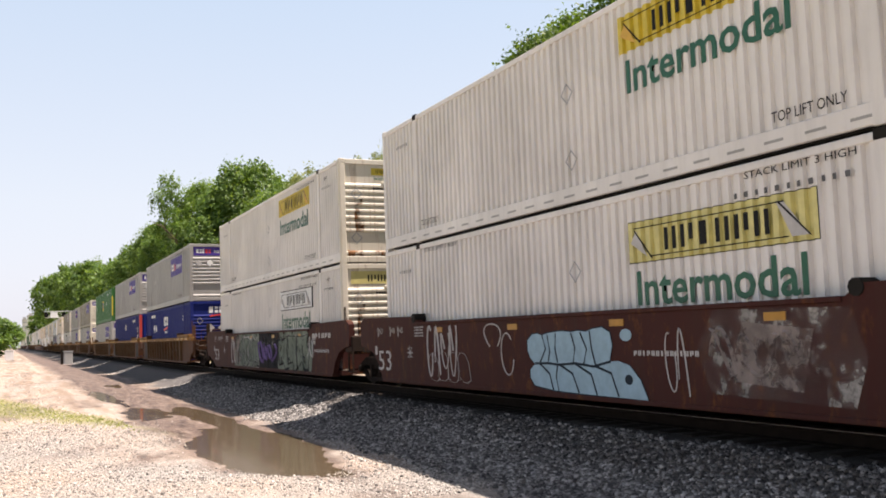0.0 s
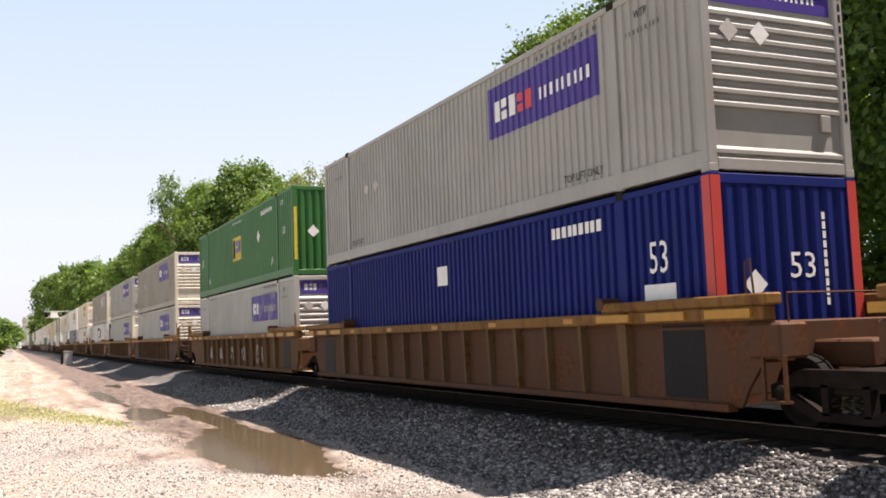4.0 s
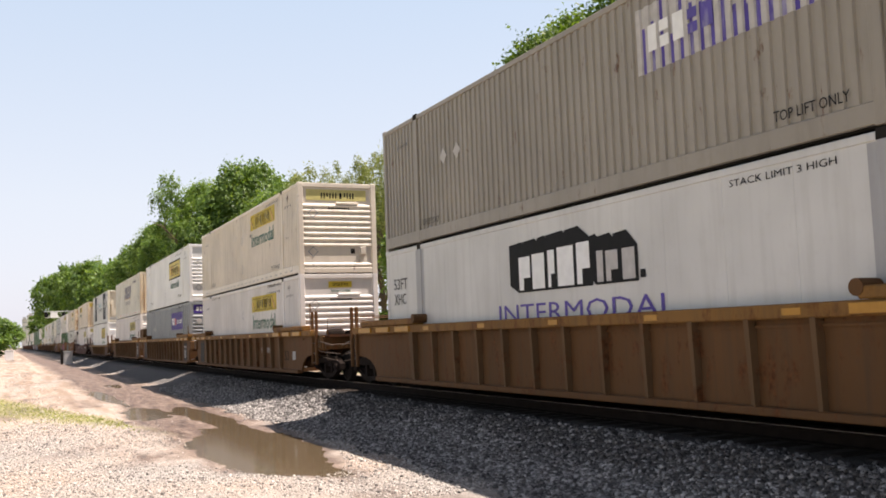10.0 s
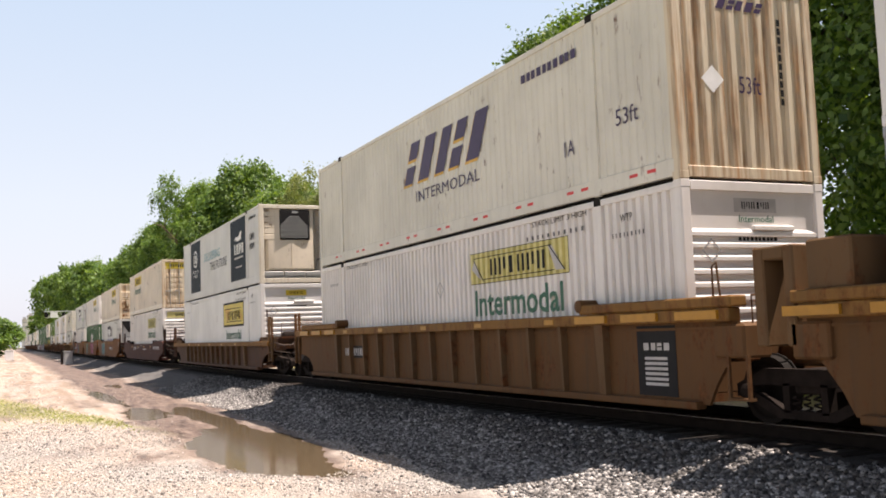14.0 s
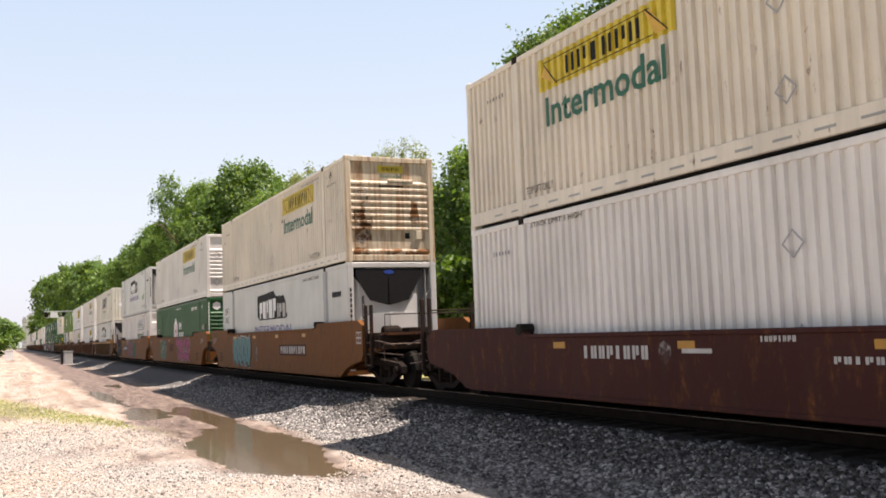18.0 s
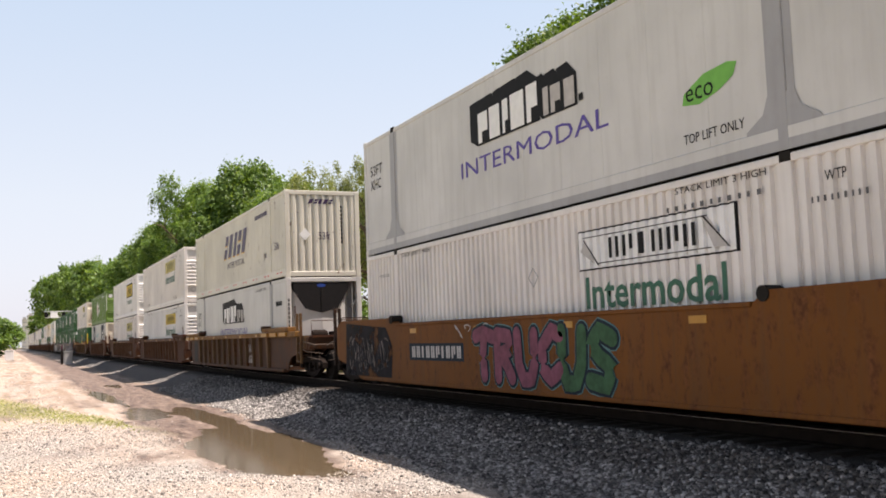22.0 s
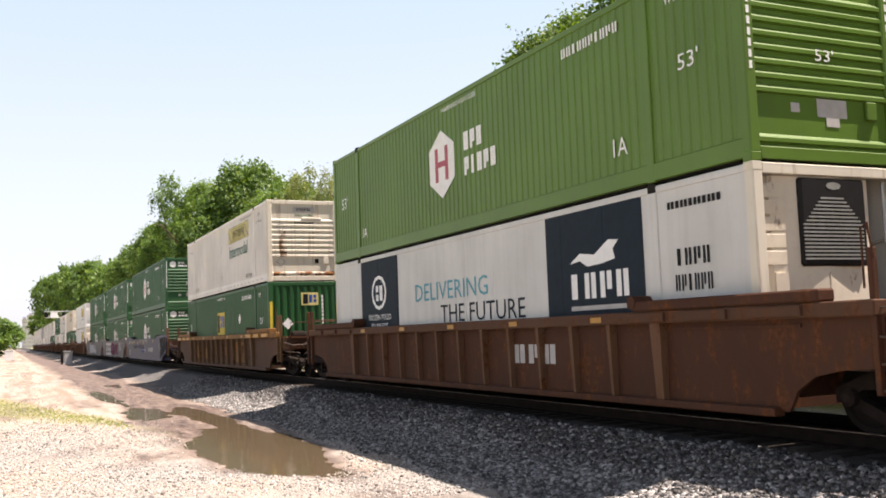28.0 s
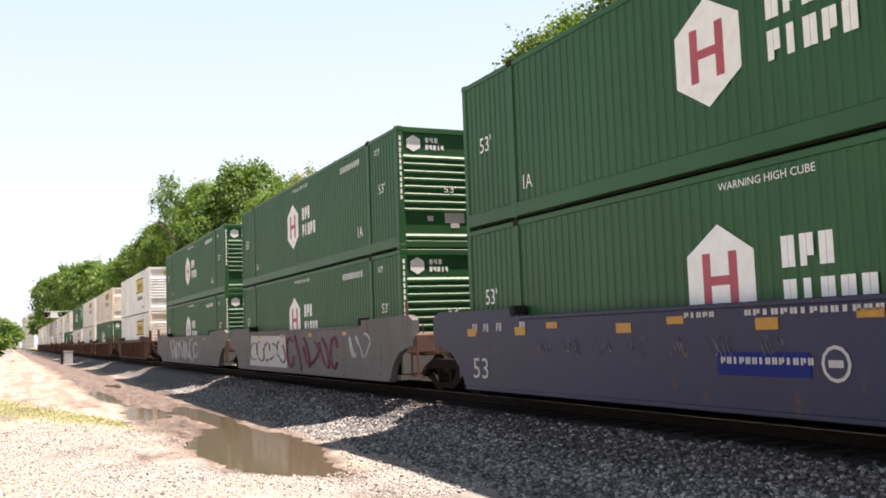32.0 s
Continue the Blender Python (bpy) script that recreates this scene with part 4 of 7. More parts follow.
def coupler_end(car, at, paint_key, brake):
    """Everything past the end sill where two cars are coupled; at: the frame in which -y points out of the car."""
    def p(name, build, mat, label=""):
        return piece(name, ("end", name), build, mat, car, label, at)
    p("end_platform", lambda bm: (box(bm, -1.28, 1.28, -2.15, -0.35, 0.98, 1.22, 0.02), prism(bm, [(-2.15, 0.98), (-0.35, 0.55), (-0.35, 0.98)], "x", -0.5, 0.5)), paint_key)
    for sx in (-1, 1):
        piece("side_beam", ("side_beam", sx), lambda bm: (box(bm, *sorted((sx * 1.40, sx * 1.28)), -2.3, -0.4, 0.96, 1.30, 0.02), box(bm, *sorted((sx * 1.43, sx * 1.25)), -2.3, -0.4, 1.30, 1.34)), "ridge" if paint_key in ("ttx", "tanbody") else paint_key, car, "", at)
        piece("brake_pipe", ("brake_pipe", sx), lambda bm: (tube(bm, [(sx * 1.38, -1.9, 1.16), (sx * 1.42, -2.5, 1.14), (sx * 1.34, -3.3, 1.04)], 0.016), tube(bm, [(sx * 1.36, -1.95, 0.92), (sx * 1.38, -2.4, 0.86), (sx * 1.2, -3.5, 0.8)], 0.014), tube(bm, [(sx * 1.30, -2.3, 0.7), (sx * 1.25, -3.4, 0.62)], 0.014)), "piperust", car, "", at)
    p("end_beam", lambda bm: (box(bm, -1.35, 1.35, -2.42, -2.15, 0.92, 1.30, 0.02), box(bm, -0.3, 0.3, -3.0, -2.4, 0.72, 1.1, 0.03)), paint_key)
    p("walkway", lambda bm: [box(bm, -1.25 + 0.125 * i, -1.17 + 0.125 * i, -2.85, -2.43, 1.30, 1.325) for i in range(21)] + [box(bm, -1.3, 1.3, -2.86, -2.83, 1.27, 1.34), box(bm, -1.3, 1.3, -2.45, -2.42, 1.27, 1.34)], "brown", "open grating walkway")
    p("coupler", lambda bm: (box(bm, -0.11, 0.11, -3.5, -2.9, 0.76, 0.96, 0.02), prism(bm, [(-0.16, -3.45), (-0.2, -3.7), (-0.05, -3.79), (0.02, -3.66), (0.14, -3.7), (0.2, -3.55), (0.14, -3.45)], "z", 0.72, 1.0)), "truck", "dark cast knuckle coupler")
    p("uncoupling_lever", lambda bm: tube(bm, [(-1.4, -2.75, 0.95), (-1.4, -2.8, 1.06), (-0.5, -2.9, 1.06), (-0.1, -3.3, 1.05)], 0.016), "piperust")
    p("air_hose", lambda bm: tube(bm, [(0.3, -3.0, 0.85), (0.33, -3.2, 0.6), (0.3, -3.45, 0.42), (0.2, -3.75, 0.4)], 0.03), "dark")
    for k, y in enumerate((-1.78, -2.16)):
        p(("ladder_stile", "ladder_stile_rear")[k], lambda bm: box(bm, -1.5, -1.42, y - 0.035, y + 0.035, 0.5, 2.02, 0.01), "ridge" if paint_key in ("ttx", "platform", "orange") else paint_key).name = "ladder_stile"
        p(("ladder_stile_off", "ladder_stile_off_rear")[k], lambda bm: box(bm, 1.42, 1.5, y - 0.035, y + 0.035, 0.5, 2.02, 0.01), paint_key).name = "ladder_stile"
    for k, z in enumerate((0.55, 0.82, 1.1, 1.4)):
        p(f"rung{k}", lambda bm: tube(bm, [(-1.46, -2.16, z), (-1.46, -1.78, z)], 0.014), "piperust").name = "rung"
    p("grab_rail", lambda bm: (tube(bm, [(-1.5, -1.7, 1.6), (-1.52, -1.72, 2.22), (-1.52, -1.8, 2.27), (-1.5, -1.84, 1.9)], 0.013), tube(bm, [(-1.2, -2.4, 1.3), (-1.2, -2.4, 1.78), (1.2, -2.4, 1.78), (1.2, -2.4, 1.3)], 0.016)), paint_key)
    p("brake_cylinder", lambda bm: (lathe(bm, [(0.13, 0), (0.15, 0.06), (0.15, 0.42), (0.1, 0.5)], -0.9, -1.45, 1.36, 12), box(bm, -0.3, 0.25, -1.7, -1.25, 1.22, 1.45, 0.02)), "truck")
    p("brake_rod", lambda bm: (tube(bm, [(-1.1, -0.4, 0.75), (-0.8, -2.0, 0.7), (-0.4, -2.9, 0.78)], 0.02), tube(bm, [(-1.2, -2.3, 1.0), (-1.2, -2.35, 0.62), (-0.9, -2.35, 0.6)], 0.018)), "piperust")
    if brake:
        def wheel_ring(bm):
            c = Vector((-0.75, -2.36, 1.72))
            tube(bm, [c + Vector((0.28 * math.cos(a), 0, 0.28 * math.sin(a))) for a in (2 * math.pi * k / 18 for k in range(19))], 0.022)
            for k in range(4):
                tube(bm, [c, c + Vector((0.27 * math.cos(k * 1.571 + 0.4), 0.03, 0.27 * math.sin(k * 1.571 + 0.4)))], 0.014)
        p("brake_wheel", wheel_ring, "sill", "spoked hand brake wheel")
        p("brake_housing", lambda bm: (box(bm, -0.95, -0.5, -2.3, -2.1, 1.22, 1.95, 0.03), lathe(bm, [(0.1, -0.1), (0.12, 0.1)], -0.75, -2.3, 1.72, 10)), "ttx" if paint_key != "navy" else "navy")


def joint_end(car, at, paint_key):
    """The end over a shared bogie, between two units of one car."""
    def p(name, build, mat, label=""):
        return piece(name, ("joint", name), build, mat, car, label, at)
    p("end_arm", lambda bm: (box(bm, -0.45, 0.45, -1.6, -0.2, 0.72, 1.05, 0.03), box(bm, -1.3, 1.3, -0.75, -0.45, 0.8, 1.3, 0.02)), paint_key)
    for sx in (-1, 1):
        piece("end_bracket", ("end_bracket", sx), lambda bm: box(bm, *sorted((sx * 1.5, sx * 1.05)), -1.25, -0.7, 0.86, 1.28, 0.03), paint_key, car, "", at)
    p("grab_rail", lambda bm: (tube(bm, [(-1.5, -0.75, 1.3), (-1.52, -0.78, 2.0), (-1.52, -0.86, 2.05), (-1.5, -0.9, 1.4)], 0.014), tube(bm, [(-1.3, -1.2, 1.28), (-1.3, -1.2, 1.62), (1.3, -1.2, 1.62), (1.3, -1.2, 1.28)], 0.014)), paint_key)
    p("step", lambda bm: (box(bm, -1.5, -1.46, -1.3, -1.26, 0.35, 0.9), box(bm, -1.5, -1.46, -0.96, -0.92, 0.35, 0.9), box(bm, -1.52, -1.4, -1.3, -0.92, 0.35, 0.38)), paint_key)


def ends(car, paint_key, front, rear):
    F, B = Matrix.Identity(4), pose(0, LEN, 0, 0, 0, 180)
    for at, coupled, brake in ((F, front, False), (B, rear, True)):
        (coupler_end(car, at, paint_key, brake) if coupled else joint_end(car, at, paint_key))
    truck(car, -1.95 if front else -1.723)
    if rear:
        truck(car, LEN + 1.95)


PLATE = 1.425   # outer face of a ribbed well's side plate


def rib(bm, sx, y, top, w=0.043):
    """A wedge-shaped stiffener, deepest under the top chord."""
    v = [bm.verts.new((sx * x, yy, z)) for x, yy, z in ((PLATE - 0.01, y - w, top), (PLATE - 0.01, y + w, top), (1.556, y + w, top), (1.556, y - w, top), (PLATE - 0.01, y - 0.7 * w, 0.28), (PLATE - 0.01, y + 0.7 * w, 0.28), (1.515, y + 0.7 * w, 0.28), (1.515, y - 0.7 * w, 0.28))]
    fs = [bm.faces.new([v[i] for i in q]) for q in ((0, 1, 2, 3), (4, 5, 6, 7), (0, 1, 5, 4), (1, 2, 6, 5), (2, 3, 7, 6), (3, 0, 4, 7))]
    bmesh.ops.recalc_face_normals(bm, faces=fs)


def ribbed_well(label, side, sill, front, rear, low=False):
    """A well car unit with upright ribs on its sides."""
    car = tagged(new("well_car"), label, "rail car", "well cars of the train")
    top = 1.485 if not low else 1.2
    y0, y1 = -0.35, LEN + 0.35
    e0, e1 = (1.85 if front else 1.07), (1.85 if rear else 1.07)   # how far the sides reach past the load
    def arch(at, d, reach):
        """The lower edge over a bogie, from the end of the side inwards."""
        return [(at + d * reach, 0.78 if reach > 1.5 else 0.95), (at + d * min(1.25, reach - 0.05), 0.74 if reach > 1.5 else 0.90), (at + d * 0.90, 0.67 if reach > 1.5 else 0.84), (at + d * 0.62, 0.50), (at + d * 0.48, 0.26)]
    lower = arch(LEN, 1, e1)[::-1] + [(LEN + e1, top - 0.17), (-e0, top - 0.17)] + arch(0, -1, e0)
    for sx in (-1, 1):
        s = lambda a, b: sorted((sx * a, sx * b))
        piece("top_chord", ("top_chord", sx, low, front, rear), lambda bm: box(bm, *s(1.56, 1.36), -e0, LEN + e1, top - 0.17, top, 0.015), sill, car)
        piece("side_plate", ("side_plate", sx, low, front, rear), lambda bm: prism(bm, lower, "x", *s(PLATE, PLATE - 0.05)), side, car)
        piece("upper_seam", ("upper_seam", sx, low), lambda bm: box(bm, *s(PLATE + 0.03, PLATE - 0.005), y0 - 0.4, y1 + 0.4, top - 0.27, top - 0.235), side, car)
        piece("bottom_chord", ("bottom_chord", sx), lambda bm: box(bm, *s(1.53, 1.36), y0, y1, 0.20, 0.30, 0.012), side, car)
        for e, (a, b) in enumerate(((-1.15, 2.2), (LEN - 2.2, LEN + 1.15))):
            if not low:
                piece("end_pocket", ("end_pocket", sx, e), lambda bm: box(bm, *s(1.59, 1.32), a, b, top + 0.004, top + 0.145, 0.02), sill if sill != "umber" else side, car)
                for k in range(3) if sx < 0 else ():
                    ys = a + 0.25 + 1.2 * k
                    piece("end_stripe", ("end_stripe", sx, e, k), lambda bm: box(bm, *s(1.605, 1.55), ys, ys + 0.8, top - 0.14, top - 0.03), "reflector" if sill == "sill" else sill, car)
                yh = b if e == 0 else a
                piece("pivot_roller", ("pivot_roller", sx, e), lambda bm: tube(bm, [(sx * 1.28, yh, top + 0.13), (sx * 1.6, yh, top + 0.13)], 0.095, 12), side, car)
            yd = 0.12 if e == 0 else LEN - 0.95
            if sill == "sill" and sx < 0 and not (front, rear)[e]:
              piece("data_panel", ("data_panel", sx, e), lambda bm: box(bm, *s(PLATE + 0.006, PLATE - 0.005), yd, yd + 0.85, 0.33, top - 0.2), "black_panel", car, "black stencil panel")
        if sx > 0:
            piece("far_ribs", ("far_ribs", low), lambda bm: [rib(bm, 1, 2.85 + 1.025 * i, top - 0.16) for i in range(11)], side, car)["kind"] = "stuff"
        for i in range(11):
            y = 2.85 + i * 1.025
            if sx < 0:
                piece("rib", ("rib", i, low), lambda bm: rib(bm, sx, y, top - 0.16), "ridge" if sill == "sill" else "rib_brown", car)
        for e2, y in enumerate((1.75, LEN - 1.95)):
            piece("end_stiffener", ("end_stiffener", sx, e2, low), lambda bm: rib(bm, sx, y, top - 0.16, 0.11), "ridge" if sill == "sill" else "rib_brown", car)
        for i in range(5) if sx < 0 else ():
            y = 3.0 + i * 2.55
            piece("reflector", ("reflector", sx, i, low), lambda bm: box(bm, *s(1.565, 1.55), y, y + 0.28, top - 0.13, top - 0.05), "reflector", car)
    piece("well_floor", "well_floor", lambda bm: box(bm, -1.365, 1.365, 0.0, LEN, 0.24, 0.355), side, car)
    for y in (-0.3, LEN + 0.2):
        piece("bulkhead", ("bulkhead", y), lambda bm: box(bm, -1.42, 1.42, y, y + 0.1, 0.4, 1.3), side, car)
    ends(car, side, front, rear)
    return car


def smooth_well(label, side, front, rear, low=0.0):
    """A well car unit with plain plate sides."""
    car = tagged(new("well_car"), label, "rail car", "well cars of the train")
    L2 = LEN
    def tip(at, d, coupled):
        """One end of the side, from its lower edge up and back to the middle's top."""
        if coupled:
            rows = [(-0.05, 0.22), (0.5, 0.46), (1.0, 0.57), (1.6, 0.66), (1.75, 0.8), (1.75, 1.52 - low), (1.4, 1.67 - low)]
        else:
            rows = [(-0.25, 0.22), (-0.02, 0.58), (0.35, 0.86 - 0.2 * low), (0.8, 0.98 - 0.4 * low), (1.2, 1.02 - 0.4 * low), (1.2, 1.58 - low), (0.95, 1.70 - low)]
        return [(at + d * a, z) for a, z in rows + [(-2.15, 1.66 - low), (-2.4, 1.51 - low)]]
    outline = tip(L2, 1, rear) + tip(0.0, -1, front)[::-1]
    for sx in (-1, 1):
        s = lambda a, b: sorted((sx * a, sx * b))
        piece("side_plate", ("smooth_side", sx, low, front, rear), lambda bm: prism(bm, outline, "x", *s(1.55, 1.40)), side, car)
        piece("top_flange", ("top_flange", sx, low), lambda bm: box(bm, *s(1.58, 1.36), 2.4, L2 - 2.4, 1.47 - low, 1.535 - low, 0.01), side, car)
        piece("bottom_flange", ("bottom_flange", sx), lambda bm: box(bm, *s(1.57, 1.36), 0.25, L2 - 0.25, 0.2, 0.27, 0.01), side, car)
        for i, y in enumerate((2.2, L2 - 2.2)):
            piece("pivot_roller", ("smooth_roller", sx, i, low), lambda bm: tube(bm, [(sx * 1.3, y, 1.62 - low), (sx * 1.57, y, 1.62 - low)], 0.1, 10), "dark", car)
        for i in range(4) if sx < 0 else ():
            y = 3.2 + i * 3.1
            piece("reflector", ("smooth_reflector", sx, i, low), lambda bm: box(bm, *s(1.56, 1.545), y, y + 0.34, 1.3 - low, 1.4 - low), "reflector", car)
    piece("well_floor", "well_floor", lambda bm: box(bm, -1.365, 1.365, 0.0, LEN, 0.24, 0.355), side, car)
    for y in (-0.3, LEN + 0.2):
        piece("bulkhead", ("bulkhead", y), lambda bm: box(bm, -1.42, 1.42, y, y + 0.1, 0.4, 1.3), side, car)
    ends(car, "platform" if side in ("navy", "slate") else "grime", front, rear)
    return car


WALL = -1.557


def scrawl(car, seed, u, z, w, h, mat, r=0.018, n=5, wall=WALL):
    """Thin sprayed loops."""
    rnd = random.Random(seed)
    def build(bm):
        for k in range(n):
            cx, cz = u - w * (k + 0.5) / n, z
            a, b, ph = w / n * rnd.uniform(0.3, 0.6), h * rnd.uniform(0.3, 0.5), rnd.uniform(0, 6)
            f = rnd.choice((1, 2, 2, 3))
            tube(bm, [(wall, cx + a * math.sin(t * 0.33 + ph), cz + b * math.sin(f * t * 0.33 * 0.5 + ph * 0.7)) for t in range(17)], r, 4)
    ob = piece("graffiti_line", ("scrawl", seed, u, z, w, h, wall), build, mat, car)
    ob["kind"] = "stuff"
    return ob


def wild(car, seed, u, z, w, h, fill, edge, line, n=4):
    """Angular graffiti shapes: a pale rim, a dark cast edge and a coloured face each."""
    rnd = random.Random(seed)
    for k in range(n):
        a, b = u - w * k / n, u - w * (k + 1.03) / n
        j = lambda s: rnd.uniform(-s, s) * h
        m = 0.5 * (a + b)
        pts = [(a + j(0.05), z - 0.38 * h + j(0.06)), (m + j(0.06), z - 0.3 * h + j(0.08)), (m - 0.1 * w / n, z - 0.5 * h + j(0.05)), (b + j(0.05), z - 0.42 * h + j(0.08)), (b - 0.08 * h + j(0.05), z + 0.1 * h), (b + j(0.04), z + 0.48 * h + j(0.04)), (m + j(0.05), z + 0.4 * h + j(0.05)), (a + j(0.06), z + 0.46 * h + j(0.04)), (a + 0.07 * h + j(0.03), z + j(0.08))]
        c = (sum(p[0] for p in pts) / len(pts), sum(p[1] for p in pts) / len(pts))
        grow = lambda g, dx=0.0, dz=0.0: [(c[0] + (p[0] - c[0]) * g + dx, c[1] + (p[1] - c[1]) * g + dz) for p in pts]
        lift = WALL - 0.0045 * k
        shapes(car, "graffiti_rim", [grow(1.17, 0.02, -0.02)], line, lift)
        shapes(car, "graffiti_edge", [grow(1.11, 0.025, -0.03)], edge, lift - 0.0012)
        shapes(car, "graffiti_fill", [pts], fill, lift - 0.0024)
        shapes(car, "graffiti_stroke", [[(c[0] + 0.03, c[1] + 0.22 * h), (c[0] - 0.03, c[1] + 0.2 * h), (c[0] - 0.01, c[1] - 0.2 * h), (c[0] + 0.03, c[1] - 0.2 * h)]], edge, lift - 0.0036)


GLYPHS = {
    "T": [[(-0.05, 0.92), (0.4, 1.0), (1.0, 0.9)], [(0.5, 0.95), (0.42, 0.5), (0.5, 0.02)]],
    "R": [[(0.12, 0.0), (0.08, 0.95)], [(0.1, 0.95), (0.75, 0.9), (0.78, 0.6), (0.2, 0.5), (0.6, 0.3), (0.9, 0.0)]],
    "U": [[(0.05, 1.0), (0.08, 0.35), (0.3, 0.02), (0.7, 0.05), (0.9, 0.4), (0.92, 0.98)]],
    "C": [[(0.95, 0.85), (0.55, 0.98), (0.1, 0.65), (0.15, 0.2), (0.55, 0.0), (0.98, 0.2)]],
    "S": [[(0.95, 0.85), (0.45, 1.0), (0.1, 0.75), (0.45, 0.52), (0.9, 0.35), (0.7, 0.02), (0.05, 0.1)]],
}


def throw_up(car, word, u, z, w, h, fill, edge, rim, fat=0.13, seed=1):
    """Fat overlapping sprayed strokes: a pale rim, a dark edge and a coloured face."""
    rnd = random.Random(seed)
    n = len(word)
    for k, g in enumerate(word):
        lean, up = rnd.uniform(-0.08, 0.1), rnd.uniform(-0.05, 0.05)
        for i, line in enumerate(GLYPHS[g]):
            path = []
            for (a0, b0), (a1, b1) in zip(line, line[1:]):
                path += [(a0 + (a1 - a0) * s / 3, b0 + (b1 - b0) * s / 3) for s in range(3)]
            path.append(line[-1])
            pts = [(u - w * (k + 0.08 + 0.84 * a) / n + lean * (b - 0.5) * h, z + (b - 0.5 + up) * h * 0.84) for a, b in path]
            for name, mat, r, lift in (("graffiti_rim", rim, fat * 1.5, 0.0), ("graffiti_edge", edge, fat * 1.36, 0.006), ("graffiti_fill", fill, fat, 0.012 + 0.002 * i)):
                def build(bm):
                    tube(bm, [(0, a, b) for a, b in pts], r, 8)
                    for a, b in (pts[0], pts[-1]):
                        lathe(bm, [(0.7 * r, -r), (r, 0.0), (0.7 * r, r)], 0, a, b, 10)
                    for v in bm.verts:
                        v.co.x = WALL - lift + 0.03 * v.co.x
                piece(name, (name, word, k, i, u, seed), build, mat, car)


def bubble_tag(car, u, z, w, h, fill, edge):
    """Two tiers of fat rounded shapes that run together, parted by thin dark lines."""
    at = lambda a, b: (u - w * a, z + h * b)
    out = [(0.0, 0.68), (0.0, 0.84), (0.05, 0.94), (0.1, 0.95), (0.15, 0.92), (0.2, 0.95), (0.27, 0.97), (0.34, 0.98), (0.42, 0.96), (0.48, 0.98), (0.55, 0.96), (0.6, 1.0), (0.68, 1.02), (0.74, 0.94), (0.755, 0.76), (0.73, 0.52), (0.8, 0.53), (0.88, 0.47), (0.95, 0.28), (1.0, 0.0), (0.75, 0.01), (0.5, 0.02), (0.25, 0.04), (0.06, 0.1), (0.02, 0.22), (0.02, 0.36), (0.07, 0.45), (0.02, 0.56)]
    big = [at(0.5 + (a - 0.5) * 1.02, 0.5 + (b - 0.5) * 1.04) for a, b in out]
    shapes(car, "graffiti_edge", [big], edge, WALL)
    shapes(car, "graffiti_fill", [[at(a, b) for a, b in out]], fill, WALL - 0.003)
    lines = [[(0.15, 0.92), (0.18, 0.7), (0.12, 0.47)], [(0.2, 0.92), (0.22, 0.66), (0.2, 0.5)], [(0.28, 0.95), (0.27, 0.7), (0.29, 0.48)], [(0.42, 0.95), (0.45, 0.72), (0.43, 0.48)], [(0.5, 0.95), (0.55, 0.7), (0.52, 0.47)], [(0.58, 0.97), (0.59, 0.72), (0.62, 0.45)],
             [(0.07, 0.46), (0.2, 0.47), (0.3, 0.45), (0.45, 0.48), (0.6, 0.44), (0.74, 0.52)], [(0.12, 0.46), (0.21, 0.3), (0.24, 0.04)], [(0.29, 0.46), (0.27, 0.25), (0.29, 0.04)], [(0.3, 0.46), (0.42, 0.32), (0.47, 0.03)], [(0.45, 0.47), (0.58, 0.32), (0.62, 0.02)], [(0.61, 0.45), (0.74, 0.35), (0.79, 0.02)]]
    for i, line in enumerate(lines):
        def build(bm):
            tube(bm, [(0, *at(a, b)) for a, b in line], 0.022, 6)
            for v in bm.verts:
                v.co.x = WALL - 0.006 + 0.05 * v.co.x
        piece("graffiti_line", ("tag_line", i, u), build, edge, car)
    shapes(car, "graffiti_dot", [[at(0.87 + 0.03 * math.cos(k), 0.27 + 0.075 * math.sin(k)) for k in (0.7 * j for j in range(9))]], edge, WALL - 0.006)
    shapes(car, "graffiti_fill", [[at(0.86 + 0.045 * math.cos(k), 0.9 + 0.09 * math.sin(k)) for k in (0.7 * j for j in range(9))]], fill, WALL - 0.003)


def columns(car, seed, u, z, w, h, fill, edge, n, off=0.0):
    """A row of fat rounded graffiti columns that touch each other."""
    rnd = random.Random(seed)
    for k in range(n):
        a, b = u - w * k / n, u - w * (k + 1) / n
        c, r = 0.5 * (a + b), 0.5 * (a - b)
        top, bot = z + h * rnd.uniform(0.44, 0.52), z - h * rnd.uniform(0.46, 0.52)
        lean = rnd.uniform(-0.05, 0.12)
        pts = [(c + r * math.cos(t) + lean * math.sin(t), top - r * 0.9 + r * 0.9 * math.sin(t)) for t in (math.pi * i / 7 for i in range(8))]
        pts += [(c - r - lean, bot + 0.06), (c - 0.4 * r - lean, bot), (c + 0.5 * r - lean, bot + 0.02), (c + r - lean, bot + 0.08)]
        grow = [(c + (p[0] - c) * 1.0, p[1]) for p in pts]
        lift = WALL - off - 0.003 * k
        shapes(car, "graffiti_edge", [grow], edge, lift)
        shapes(car, "graffiti_fill", [[(c + (p[0] - c) * 0.93, 0.5 * (top + bot) + (p[1] - 0.5 * (top + bot)) * 0.97) for p in pts]], fill, lift - 0.0015)


def stencil(car, seed, u, z, w, h, n, mat="chalk", back=None, wall=WALL):
    if back:
        shapes(car, "stencil_panel", [rect(u - w - 0.1, u + 0.1, z - 0.06, z + h + 0.06)], back, wall - 0.001)
    shapes(car, "stencil_marking", strokes(u - w, u, z, z + h, n, 0.24), mat, wall - 0.003)


